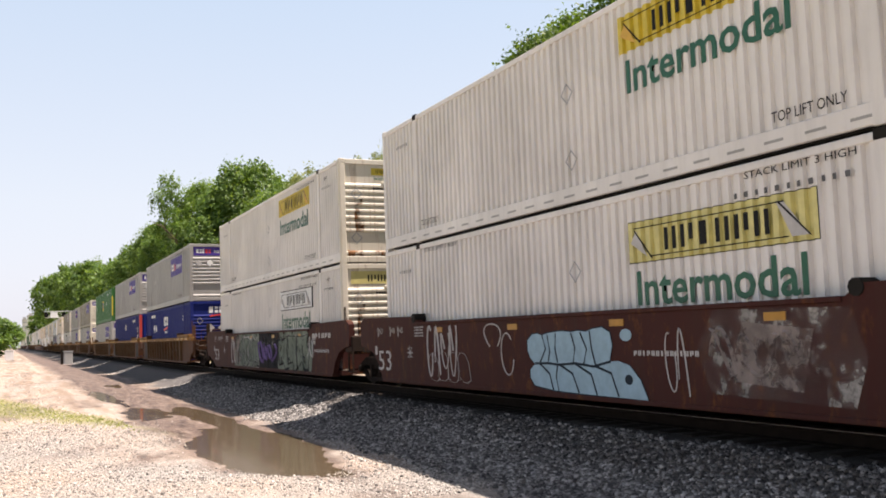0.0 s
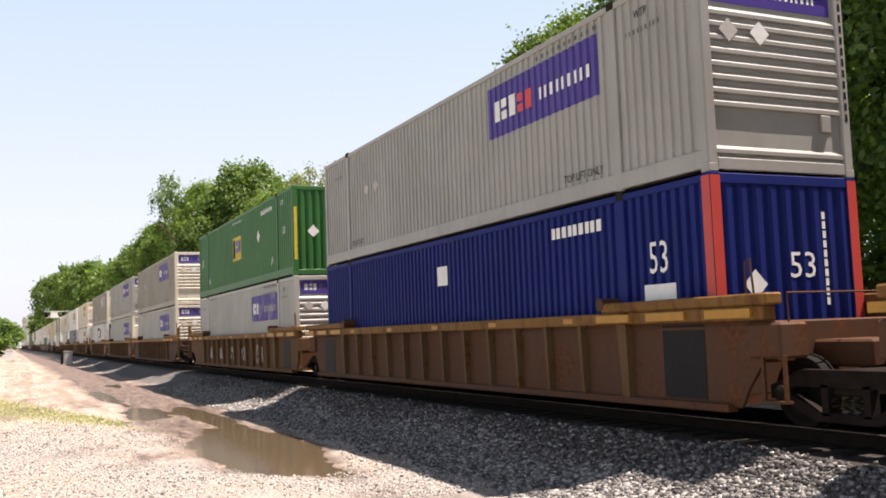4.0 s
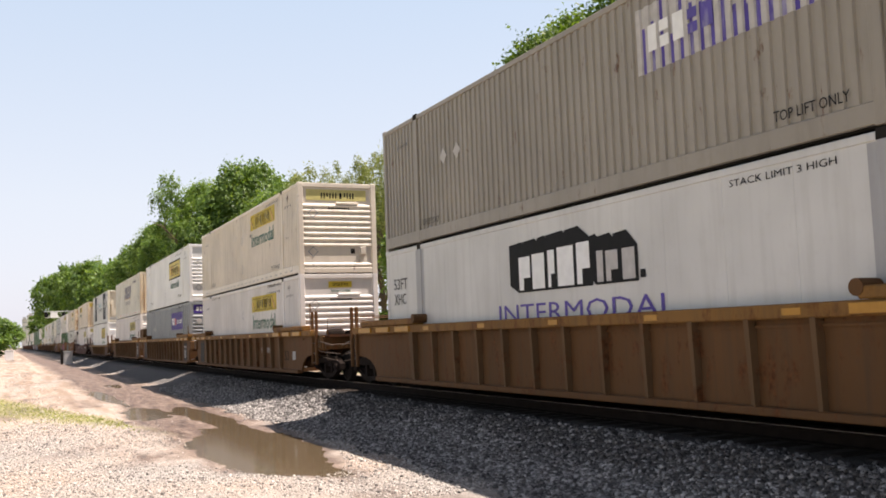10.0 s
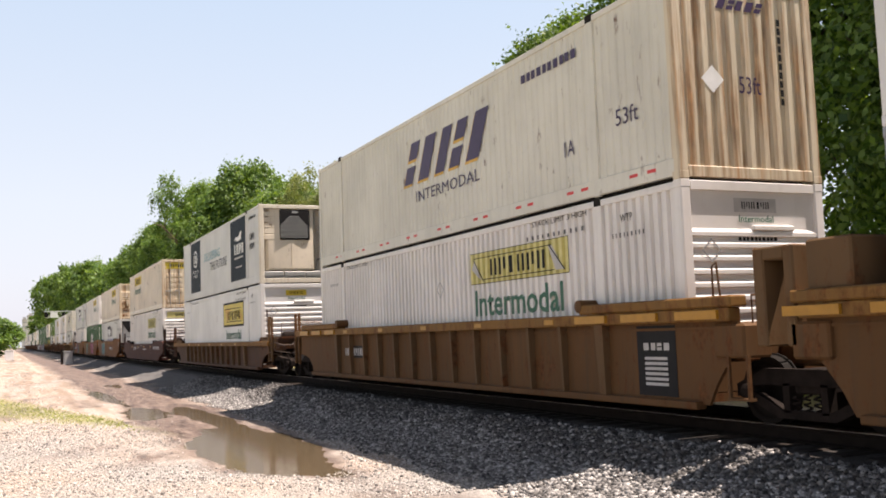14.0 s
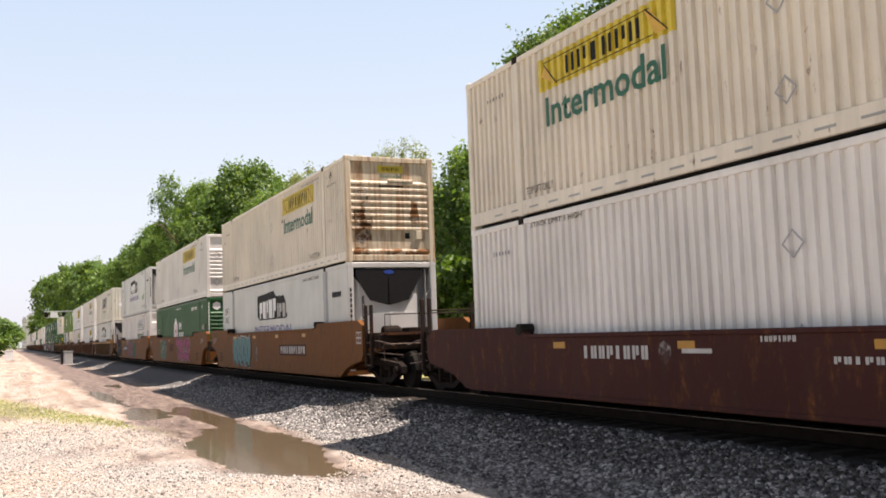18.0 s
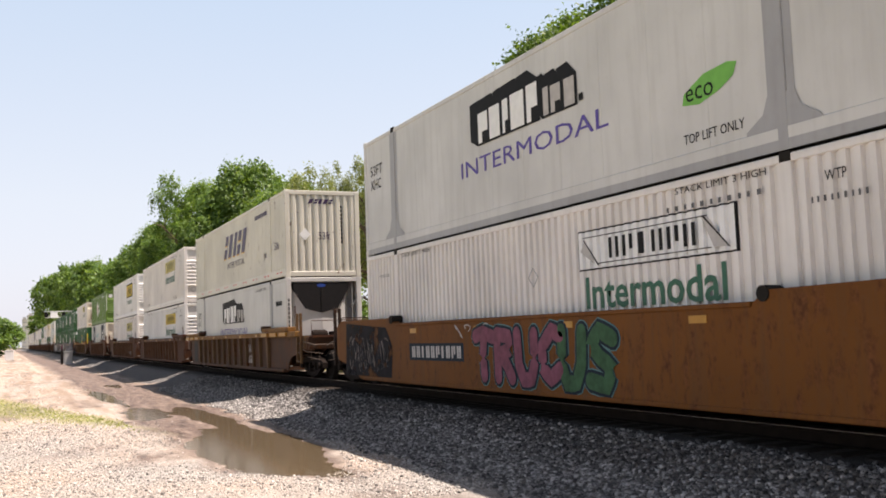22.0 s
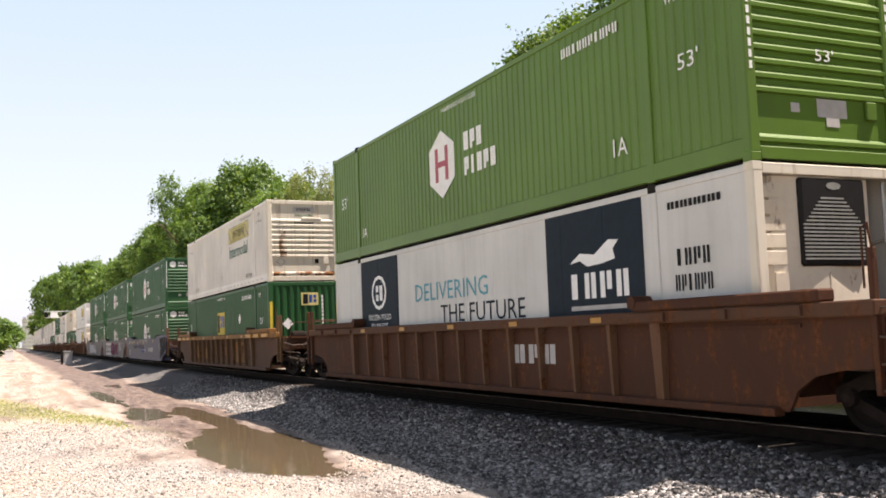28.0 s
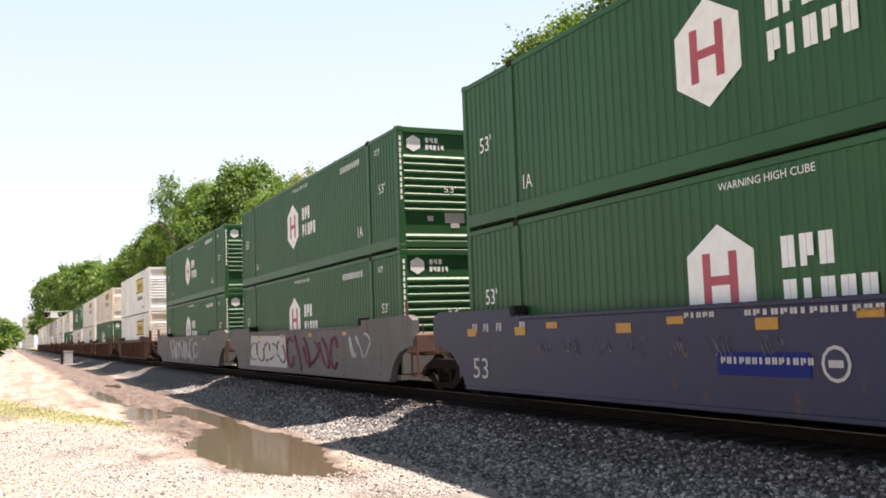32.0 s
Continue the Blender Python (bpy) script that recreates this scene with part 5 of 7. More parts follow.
# ---- ground ----
def value_noise(x, y, seed):
    """Smooth noise from 0 to 1 on a unit grid."""
    i, j = np.floor(x), np.floor(y)
    u, v = x - i, y - j
    u, v = u * u * (3 - 2 * u), v * v * (3 - 2 * v)
    def h(a, b):
        s = np.sin(a * 127.1 + b * 311.7 + seed * 74.7) * 43758.5453
        return s - np.floor(s)
    return (h(i, j) * (1 - u) + h(i + 1, j) * u) * (1 - v) + (h(i, j + 1) * (1 - u) + h(i + 1, j + 1) * u) * v


def ground_z(x, y):
    """Height of the ground, with the rail head at 0: gravel, ballast shoulder, track bed, wood edge."""
    x, y = np.asarray(x, float), np.asarray(y, float)
    def step(a, b, v):
        t = np.clip((v - a) / (b - a), 0, 1)
        return t * t * (3 - 2 * t)
    wob = 0.12 * np.sin(y * 0.61) + 0.09 * np.sin(y * 1.7 + 1.0)
    z = np.interp(x + 0.5 * wob * step(7.6, 6.9, x), [5.7, 6.25, 6.7, 7.25, 7.75, 8.0, 11.2, 12.6], [-0.72, -0.70, -0.62, -0.44, -0.24, -0.20, -0.20, -0.62])
    lumps = 0.05 * (value_noise(x * 0.45, y * 0.3, 1) - 0.5) + 0.03 * (value_noise(x * 1.3, y * 0.9, 2) - 0.5) + 0.02 * (value_noise(x * 3.7, y * 3.1, 3) - 0.5)
    z = z + lumps * (1 - step(7.2, 7.9, x) * (1 - step(11.2, 11.6, x)))
    def pit(cx, cy, sx, sy, lean, d):
        u, v = x - cx - lean * (y - cy), y - cy
        r = (u / sx) ** 2 + (v / sy) ** 2 + 0.22 * np.sin(3.1 * u + 1.9 * v) * np.sin(1.3 * v)
        return -d * np.exp(-np.clip(r, 0, 40) ** 1.5)
    for a in ((4.30, 18.1, 1.08, 4.2, 0.03, 0.11), (3.6, 29.2, 0.7, 3.0, 0.03, 0.085), (4.85, 27.0, 0.42, 4.6, -0.02, 0.085), (3.4, 40.0, 0.4, 6.5, -0.02, 0.07), (4.6, 52.0, 0.35, 7.0, -0.01, 0.06)):
        z = z + pit(*a)
    # slight rise to the left of the road
    z = z + 0.25 * step(0.2, -6.0, x) * step(12, 40, y)
    return z


def spaced(*spans):
    out = []
    for a, b, d in spans:
        out += list(np.arange(a, b, d))
    return np.array(out + [spans[-1][1]])


def ground_sheet():
    xs = np.concatenate([-np.array([1500, 700, 300, 150, 80, 45, 28, 18, 12, 9]), spaced((-7, 1.5, 0.3), (1.5, 8.4, 0.11), (8.4, 13, 0.3)), np.array([14, 16, 19, 24, 32, 45, 80, 160, 400, 1500])])
    ys = np.concatenate([-np.array([1500, 600, 200, 80, 40, 20, 10, 4]), spaced((0, 6, 0.5), (6, 30, 0.12), (30, 60, 0.3), (60, 140, 1.2)), np.array([150, 165, 185, 210, 250, 320, 420, 600, 900, 1400, 2500])])
    X, Y = np.meshgrid(xs, ys)
    co = np.stack([X, Y, ground_z(X, Y)], -1).reshape(-1, 3)
    nx, ny = len(xs), len(ys)
    i = (np.arange(ny - 1)[:, None] * nx + np.arange(nx - 1)[None]).reshape(-1)
    quads = np.stack([i, i + 1, i + nx + 1, i + nx], -1)
    me = bpy.data.meshes.new("ground")
    me.from_pydata(co.tolist(), [], quads.tolist())
    me.polygons.foreach_set("use_smooth", np.ones(len(quads), bool))
    me.materials.append(MAT["ground"])
    return tagged(new("ground", me), "pale tan gravel ground with damp mud beside the ballast", "ground", kind="structure")


def ground_material():
    m, nt, bs = blank("gravel_ground")
    tc = nt.nodes.new("ShaderNodeTexCoord")
    sep = nt.nodes.new("ShaderNodeSeparateXYZ")
    link(nt, tc.outputs["Object"], sep.inputs[0])

    def math_node(op, a, b, c=None):
        n = nt.nodes.new("ShaderNodeMath")
        n.operation = op
        for s, v in zip(n.inputs, (a, b, c)):
            if v is None:
                continue
            if isinstance(v, (int, float)):
                s.default_value = v
            else:
                link(nt, v, s)
        return n.outputs[0]

    def band(v, a, b):
        n = nt.nodes.new("ShaderNodeMapRange")
        n.interpolation_type = "SMOOTHSTEP"
        n.inputs[1].default_value, n.inputs[2].default_value = a, b
        link(nt, v, n.inputs[0])
        return n.outputs[0]
    wob = noise_node(nt, 0.45, 4)
    fine = noise_node(nt, 2.2, 5)
    xw = math_node("ADD", sep.outputs[0], math_node("MULTIPLY", math_node("SUBTRACT", wob, 0.5), 2.4))
    grain = noise_node(nt, 38, 4, rough=0.7)
    tan = ramp(nt, grain, [(0.30, (0.12, 0.09, 0.068)), (0.47, (0.38, 0.305, 0.25)), (0.70, (0.55, 0.475, 0.41))])
    pale = ramp(nt, noise_node(nt, 45, 4, rough=0.8), [(0.32, (0.10, 0.093, 0.086)), (0.48, (0.33, 0.31, 0.285)), (0.68, (0.56, 0.535, 0.505))])
    col = mix(nt, tan, pale, ramp(nt, noise_node(nt, 0.35, 4), [(0.36, GREY(0)), (0.60, GREY(1))]))
    grit = ramp(nt, noise_node(nt, 9, 7, rough=0.8), [(0.33, GREY(0.55)), (0.5, GREY(1.0)), (0.66, GREY(1.35))])
    col = mix(nt, col, grit, 1.0, "MULTIPLY")
    # bare reddish dirt past the gravel, with ruts along the road
    dirt = ramp(nt, noise_node(nt, 7, 6, (1.0, 0.45, 1.0), 0.7), [(0.32, (0.17, 0.125, 0.095)), (0.5, (0.43, 0.35, 0.285)), (0.7, (0.61, 0.54, 0.475))])
    bare = math_node("MULTIPLY", band(sep.outputs[1], 19, 27), ramp(nt, noise_node(nt, 0.6, 4, (1.0, 0.4, 1.0)), [(0.38, GREY(0.15)), (0.58, GREY(1))]))
    col = mix(nt, col, dirt, bare)
    ruts = ramp(nt, noise_node(nt, 1.6, 5, (1.0, 0.07, 1.0)), [(0.44, GREY(0)), (0.60, GREY(0.85))])
    col = mix(nt, col, (0.27, 0.20, 0.15), math_node("MULTIPLY", ruts, band(sep.outputs[1], 22, 34)))
    mud = ramp(nt, noise_node(nt, 3.2, 7, (1.6, 0.35, 1.0), 0.65), [(0.34, (0.05, 0.033, 0.026)), (0.46, (0.13, 0.088, 0.068)), (0.58, (0.20, 0.145, 0.115)), (0.70, (0.36, 0.28, 0.225))])
    wet = math_node("MULTIPLY", math_node("MULTIPLY", band(xw, 2.6, 3.3), band(xw, 6.2, 5.4)), band(sep.outputs[1], 17.5, 21.0))
    wet = math_node("MULTIPLY", wet, ramp(nt, fine, [(0.30, GREY(0.6)), (0.45, GREY(1))]))
    low = band(sep.outputs[2], -0.725, -0.755)
    low = math_node("MULTIPLY", low, band(sep.outputs[0], 6.0, 5.4))
    wet = math_node("MAXIMUM", wet, math_node("MULTIPLY", low, 0.9))
    col = mix(nt, col, mud, wet)
    rock = ramp(nt, noise_node(nt, 26, 4, rough=0.75), [(0.3, (0.03, 0.028, 0.026)), (0.52, (0.11, 0.104, 0.10)), (0.72, (0.36, 0.345, 0.33))])
    col = mix(nt, col, rock, math_node("MULTIPLY", band(xw, 5.7, 6.5), band(xw, 14.0, 12.5)))
    # greasy track bed, near black: the shade under the train is in its colour
    oil_shade = ramp(nt, noise_node(nt, 20, 5), [(0.3, (0.012, 0.010, 0.009)), (0.7, (0.045, 0.036, 0.030))])
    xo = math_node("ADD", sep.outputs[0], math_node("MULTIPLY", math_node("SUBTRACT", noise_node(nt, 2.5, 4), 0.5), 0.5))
    col = mix(nt, col, oil_shade, math_node("MULTIPLY", band(xo, 7.55, 7.9), band(xo, 11.1, 10.7)))
    green = ramp(nt, noise_node(nt, 18, 5), [(0.3, (0.15, 0.155, 0.04)), (0.7, (0.36, 0.345, 0.115))])
    # the grass lies in a slanting strip that narrows towards the puddle
    along = math_node("ADD", sep.outputs[0], 0.2)
    across = math_node("ABSOLUTE", math_node("SUBTRACT", sep.outputs[1], math_node("MULTIPLY_ADD", along, -4.2, 36.5)), 0.0)
    strip = math_node("SUBTRACT", across, math_node("MULTIPLY_ADD", along, -1.5, 5.4))
    strip = math_node("ADD", strip, math_node("MULTIPLY", math_node("SUBTRACT", wob, 0.5), 8.0))
    lawn = math_node("MULTIPLY", band(strip, 1.2, -1.6), band(sep.outputs[0], 3.6, 2.6))
    lawn = math_node("MAXIMUM", math_node("MULTIPLY", lawn, 0.75), band(sep.outputs[0], 15.0, 16.5))
    lawn = math_node("MAXIMUM", lawn, band(sep.outputs[0], -6.0, -9.0))
    col = mix(nt, col, green, math_node("MULTIPLY", lawn, ramp(nt, fine, [(0.3, GREY(0.5)), (0.55, GREY(1))])))
    link(nt, col, bs.inputs["Base Color"])
    rough = nt.nodes.new("ShaderNodeMapRange")
    rough.inputs[3].default_value, rough.inputs[4].default_value = 0.95, 0.55
    link(nt, wet, rough.inputs[0])
    link(nt, rough.outputs[0], bs.inputs["Roughness"])
    bump(nt, bs, grain, 0.8, 0.03)
    return m


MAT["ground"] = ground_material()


def water_material():
    m, nt, bs = blank("muddy_water")
    bs.inputs["Base Color"].default_value = (0.105, 0.08, 0.05, 1)
    bs.inputs["Roughness"].default_value = 0.10
    bs.inputs["IOR"].default_value = 1.33
    bump(nt, bs, noise_node(nt, 3.0, 3), 0.06, 0.01)
    return m


MAT["water"] = water_material()


def stone_material(name, stops):
    m, nt, bs = blank(name)
    g = nt.nodes.new("ShaderNodeNewGeometry")
    col = ramp(nt, g.outputs["Random Per Island"], stops)
    col = mix(nt, col, ramp(nt, noise_node(nt, 60, 3), [(0.3, GREY(0.7)), (0.7, GREY(1.15))]), 1.0, "MULTIPLY")
    link(nt, col, bs.inputs["Base Color"])
    bs.inputs["Roughness"].default_value = 0.85
    bs.inputs["Specular IOR Level"].default_value = 0.15
    return m


MAT["ballast"] = stone_material("ballast_stone", [(0.0, (0.08, 0.075, 0.072)), (0.45, (0.195, 0.185, 0.178)), (0.8, (0.38, 0.365, 0.35)), (1.0, (0.62, 0.59, 0.56))])
# greasy stones, their tones lowered further for the shade beside the train
MAT["oily_shade"] = stone_material("oily_shaded_ballast_stone", [(0.0, (0.042, 0.039, 0.037)), (0.5, (0.11, 0.103, 0.098)), (0.88, (0.23, 0.218, 0.21)), (1.0, (0.46, 0.44, 0.42))])
MAT["pebble"] = stone_material("pale_gravel_stone", [(0.0, (0.11, 0.102, 0.098)), (0.16, (0.22, 0.205, 0.195)), (0.42, (0.46, 0.42, 0.38)), (1.0, (0.72, 0.675, 0.63))])


def stones(name, label, x, y, size, mat, seed):
    """Loose angular stones on the ground, joined."""
    rng = np.random.default_rng(seed)
    base = np.array([(a, b, c) for a in (-0.6, 0.6) for b in (-0.6, 0.6) for c in (-0.6, 0.6)])
    tri = np.array([(0, 1, 3), (0, 3, 2), (4, 6, 7), (4, 7, 5), (0, 4, 5), (0, 5, 1), (2, 3, 7), (2, 7, 6), (0, 2, 6), (0, 6, 4), (1, 5, 7), (1, 7, 3)])
    n = len(x)
    k = base[None] * rng.uniform(0.45, 1.45, (n, len(base), 3)) * rng.uniform(0.7, 1.35, (n, 1, 3))
    a = rng.uniform(0, 6.283, n)
    b = rng.uniform(-1.0, 1.0, n)
    c, s, cb, sb = np.cos(a)[:, None], np.sin(a)[:, None], np.cos(b)[:, None], np.sin(b)[:, None]
    k = np.stack([k[..., 0] * cb - k[..., 2] * sb, k[..., 1], k[..., 0] * sb + k[..., 2] * cb], -1)
    k = np.stack([k[..., 0] * c - k[..., 1] * s, k[..., 0] * s + k[..., 1] * c, k[..., 2] * 0.8], -1) * size[:, None, None]
    k += np.stack([x, y, ground_z(x, y) + size * 0.3], -1)[:, None]
    f = tri[None] + (np.arange(n) * len(base))[:, None, None]
    me = bpy.data.meshes.new(name)
    me.vertices.add(n * len(base))
    me.vertices.foreach_set("co", k.reshape(-1))
    me.loops.add(f.size)
    me.loops.foreach_set("vertex_index", f.reshape(-1).astype(np.int32))
    me.polygons.add(f.size // 3)
    me.polygons.foreach_set("loop_start", np.arange(0, f.size, 3, dtype=np.int32))
    me.update(calc_edges=True)
    me.materials.append(MAT[mat])
    return tagged(new(name, me), label, name.replace("_", " "), kind="stuff")


def lay_ground():
    ground_sheet()
    rng = np.random.default_rng(5)
    n = 46000
    y = 5.0 + 37 * rng.random(n) ** 1.35
    x = 7.93 + 0.1 * np.sin(y * 2.3) + 0.10 * rng.normal(size=n) - 2.15 * rng.random(n) ** 0.95
    size = rng.uniform(0.018, 0.042, n)
    # towards the rail the stones take the tone with grease and painted shade
    oily_shade = x + 0.22 * rng.normal(size=n) + 0.15 * np.sin(y * 0.7) > 7.2
    stones("ballast_stones", "grey angular ballast stones on the track shoulder", x[~oily_shade], y[~oily_shade], size[~oily_shade], "ballast", 6)
    stones("oily_shaded_stones", "oil-stained ballast stones beside the rail, darkened for the train's shade", x[oily_shade], y[oily_shade], size[oily_shade], "oily_shade", 8)
    n = 40000
    y = 11.0 + 15 * rng.random(n) ** 1.2
    x = -1.5 + 7.6 * rng.random(n)
    keep = (((x - 4.30 - 0.03 * (y - 18.1)) / 1.16) ** 2 + ((y - 18.1) / 4.4) ** 2 > 1) & (np.sin(x * 1.3 + 0.5) + np.sin(y * 0.9 + x * 0.6) + rng.normal(0, 0.7, n) > -0.4) & ((x < 3.1 + 0.2 * rng.normal(size=n)) | (x > 5.6) | (y < 19.5))
    x, y = x[keep], y[keep]
    stones("gravel_stones", "pale loose gravel scattered on the road", x, y, rng.uniform(0.007, 0.017, len(x)) * (1 + 0.9 * (rng.random(len(x)) > 0.93)), "pebble", 7)
    n = 11000
    y = 24 + 60 * rng.random(n) ** 1.5
    x = -3.0 + 9.0 * rng.random(n)
    keep = (np.sin(x * 2.1) + np.sin(y * 0.25 + x * 1.1) + rng.normal(0, 0.8, n) > 0.2) & ((x < 3.0 + 0.3 * rng.normal(size=n)) | (x > 5.7) | (rng.random(n) < 0.06))
    x, y = x[keep], y[keep]
    stones("road_stones", "coarser pale stones strewn along the gravel road", x, y, rng.uniform(0.010, 0.028, len(x)), "pebble", 17)
    # thin yellow-green grass in a slanting strip beside the road
    n = 5200
    gx = -2.5 + 5.2 * rng.random(n) ** 1.5
    gy = 36.5 - 4.2 * (gx + 0.2) + rng.normal(size=n) * np.clip(3.0 - 0.75 * (gx + 0.2), 0.7, 4.5)
    gz = ground_z(gx, gy)
    a, h, w = rng.uniform(0, 6.283, n), rng.uniform(0.025, 0.08, n), rng.uniform(0.008, 0.02, n)
    base = np.stack([gx, gy, gz - 0.01], -1)
    side = np.stack([np.cos(a) * w, np.sin(a) * w, 0 * a], -1)
    tip = base + np.stack([rng.normal(0, 0.04, n), rng.normal(0, 0.04, n), h], -1)
    blades = bpy.data.meshes.new("grass")
    blades.from_pydata(np.stack([base - side, base + side, tip], 1).reshape(-1, 3).tolist(), [], np.arange(3 * n).reshape(-1, 3).tolist())
    blades.materials.append(MAT["grass"])
    tagged(new("grass", blades), "sparse yellow-green grass beside the gravel road", "grass", kind="stuff")
    # puddle: a level sheet that shows where the ground dips below it
    def sheet(bm):
        vs = [bm.verts.new(p) for p in ((2.6, 12.0, -0.755), (6.0, 12.0, -0.755), (6.0, 50.0, -0.755), (2.6, 50.0, -0.755))]
        bm.faces.new(vs)
    tagged(piece("water", "water", sheet, "water"), "shallow muddy brown puddle beside the track", "puddle", kind="structure")


def rail_profile():
    return [(-0.07, -0.18), (0.07, -0.18), (0.07, -0.168), (0.012, -0.15), (0.009, -0.04), (0.036, -0.028), (0.036, -0.004), (0.03, 0.0), (-0.03, 0.0), (-0.036, -0.004), (-0.036, -0.028), (-0.009, -0.04), (-0.012, -0.15), (-0.07, -0.168)]


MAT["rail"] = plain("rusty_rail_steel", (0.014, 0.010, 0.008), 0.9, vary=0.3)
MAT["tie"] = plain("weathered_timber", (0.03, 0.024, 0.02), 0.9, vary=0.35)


def lay_track():
    t = tagged(new("railway_track"), "single railway track on timber ties in grey ballast", "railway track", kind="structure")
    for sx in (-1, 1):
        xr = TRACK_X + sx * 0.755
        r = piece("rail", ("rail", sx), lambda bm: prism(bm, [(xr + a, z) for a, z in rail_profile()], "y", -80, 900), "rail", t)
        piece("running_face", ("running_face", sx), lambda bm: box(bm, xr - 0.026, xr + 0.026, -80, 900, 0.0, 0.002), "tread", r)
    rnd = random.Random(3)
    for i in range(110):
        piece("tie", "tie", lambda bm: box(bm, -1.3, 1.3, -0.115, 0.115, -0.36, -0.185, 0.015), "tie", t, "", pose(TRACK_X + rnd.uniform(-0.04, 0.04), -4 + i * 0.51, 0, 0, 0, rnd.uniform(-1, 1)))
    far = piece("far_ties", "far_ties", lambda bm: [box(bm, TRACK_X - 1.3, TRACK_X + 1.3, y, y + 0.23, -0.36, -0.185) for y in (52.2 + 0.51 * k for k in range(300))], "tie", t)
    tagged(far, kind="stuff")


# ---- trees ----
def leaf_material(name, dark, light):
    m = bpy.data.materials.new(name)
    m.use_nodes = True
    nt = m.node_tree
    nt.nodes.clear()
    out = nt.nodes.new("ShaderNodeOutputMaterial")
    bs = nt.nodes.new("ShaderNodeBsdfPrincipled")
    tr = nt.nodes.new("ShaderNodeBsdfTranslucent")
    mx = nt.nodes.new("ShaderNodeMixShader")
    mx.inputs[0].default_value = 0.42
    g = nt.nodes.new("ShaderNodeNewGeometry")
    col = ramp(nt, g.outputs["Random Per Island"], [(0.0, dark), (1.0, light)])
    big = ramp(nt, noise_node(nt, 0.35, 3), [(0.3, GREY(0.75)), (0.7, GREY(1.2))])
    col = mix(nt, col, big, 1.0, "MULTIPLY")
    link(nt, col, bs.inputs["Base Color"])
    link(nt, mix(nt, col, (1.5, 1.4, 0.55), 1.0, "MULTIPLY"), tr.inputs["Color"])
    bs.inputs["Roughness"].default_value = 0.55
    link(nt, bs.outputs[0], mx.inputs[1])
    link(nt, tr.outputs[0], mx.inputs[2])
    link(nt, mx.outputs[0], out.inputs[0])
    return m


MAT["leaf_a"] = leaf_material("leaves", (0.056, 0.125, 0.030), (0.195, 0.31, 0.080))
MAT["leaf_b"] = leaf_material("olive_leaves", (0.13, 0.18, 0.07), (0.28, 0.32, 0.145))
# darker copy of the leaves: the near wood's shade is put into the colour
MAT["leaf_c"] = leaf_material("shaded_leaves", (0.034, 0.086, 0.014), (0.165, 0.275, 0.048))
MAT["grass"] = leaf_material("grass_blades", (0.17, 0.22, 0.06), (0.33, 0.36, 0.14))
MAT["bark"] = paint("bark", (0.11, 0.085, 0.065), rough=0.95, streak=0.4, bumpy=0.8)


def crown_mesh(seed, clumps, per, leaf, ratio, mat, lobes=11, spread=0.54, size=0.46, core=0.66, tuft=0.12):
    """Leaves in tufts over the rounded masses of one crown, its middle at the origin and its radius 1."""
    rng = np.random.default_rng(seed)
    k = np.arange(lobes)
    zz = 1 - 2 * (k + 0.5) / lobes
    az = k * 2.39996 + seed + rng.uniform(-0.3, 0.3, lobes)
    way = np.stack([np.sqrt(1 - zz ** 2) * np.cos(az), np.sqrt(1 - zz ** 2) * np.sin(az), zz], -1)
    cen = np.concatenate([[(0, 0, 0)], way * (spread * rng.uniform(0.85, 1.1, lobes))[:, None]])
    rad = np.concatenate([[core], size * rng.uniform(0.8, 1.15, lobes)])
    m = clumps * 8
    which = rng.choice(len(rad), m, p=rad ** 2 / np.sum(rad ** 2))
    out = rng.normal(size=(m, 3)) + (0, 0, 0.45)
    out /= np.linalg.norm(out, axis=1)[:, None]
    at = cen[which] + out * (rad[which] * (0.80 + 0.22 * rng.random(m)))[:, None]
    gap = np.linalg.norm(at[:, None] - cen[None], axis=2) / rad[None]
    gap[np.arange(m), which] = 9.0
    free = (gap.min(1) > 0.84) | (rng.random(m) < 0.08)
    at, out = at[free][:clumps], out[free][:clumps]
    clumps = len(at)
    cr = tuft * rng.uniform(0.6, 1.35, clumps)
    off = rng.normal(size=(clumps, per, 3)) * cr[:, None, None] * 0.62
    p = (at[:, None] + off).reshape(-1, 3)
    p[:, 2] *= ratio
    n = len(p)
    nrm = 0.8 * np.repeat(out, per, 0) + 0.75 * rng.normal(size=(n, 3)) + (0, 0, 0.3)
    nrm /= np.linalg.norm(nrm, axis=1)[:, None]
    u = np.cross(nrm, rng.normal(size=(n, 3)))
    u /= np.linalg.norm(u, axis=1)[:, None]
    v = np.cross(nrm, u)
    s = leaf * rng.uniform(0.6, 1.3, n)[:, None]
    quad = np.stack([p - u * s, p - v * s * 0.6 - nrm * s * 0.12, p + u * s, p + v * s * 0.6 - nrm * s * 0.12], 1)
    me = bpy.data.meshes.new("crown")
    me.vertices.add(4 * n)
    me.vertices.foreach_set("co", quad.reshape(-1))
    me.loops.add(4 * n)
    me.loops.foreach_set("vertex_index", np.arange(4 * n, dtype=np.int32))
    me.polygons.add(n)
    me.polygons.foreach_set("loop_start", np.arange(0, 4 * n, 4, dtype=np.int32))
    me.update(calc_edges=True)
    me.materials.append(MAT[mat])
    return me


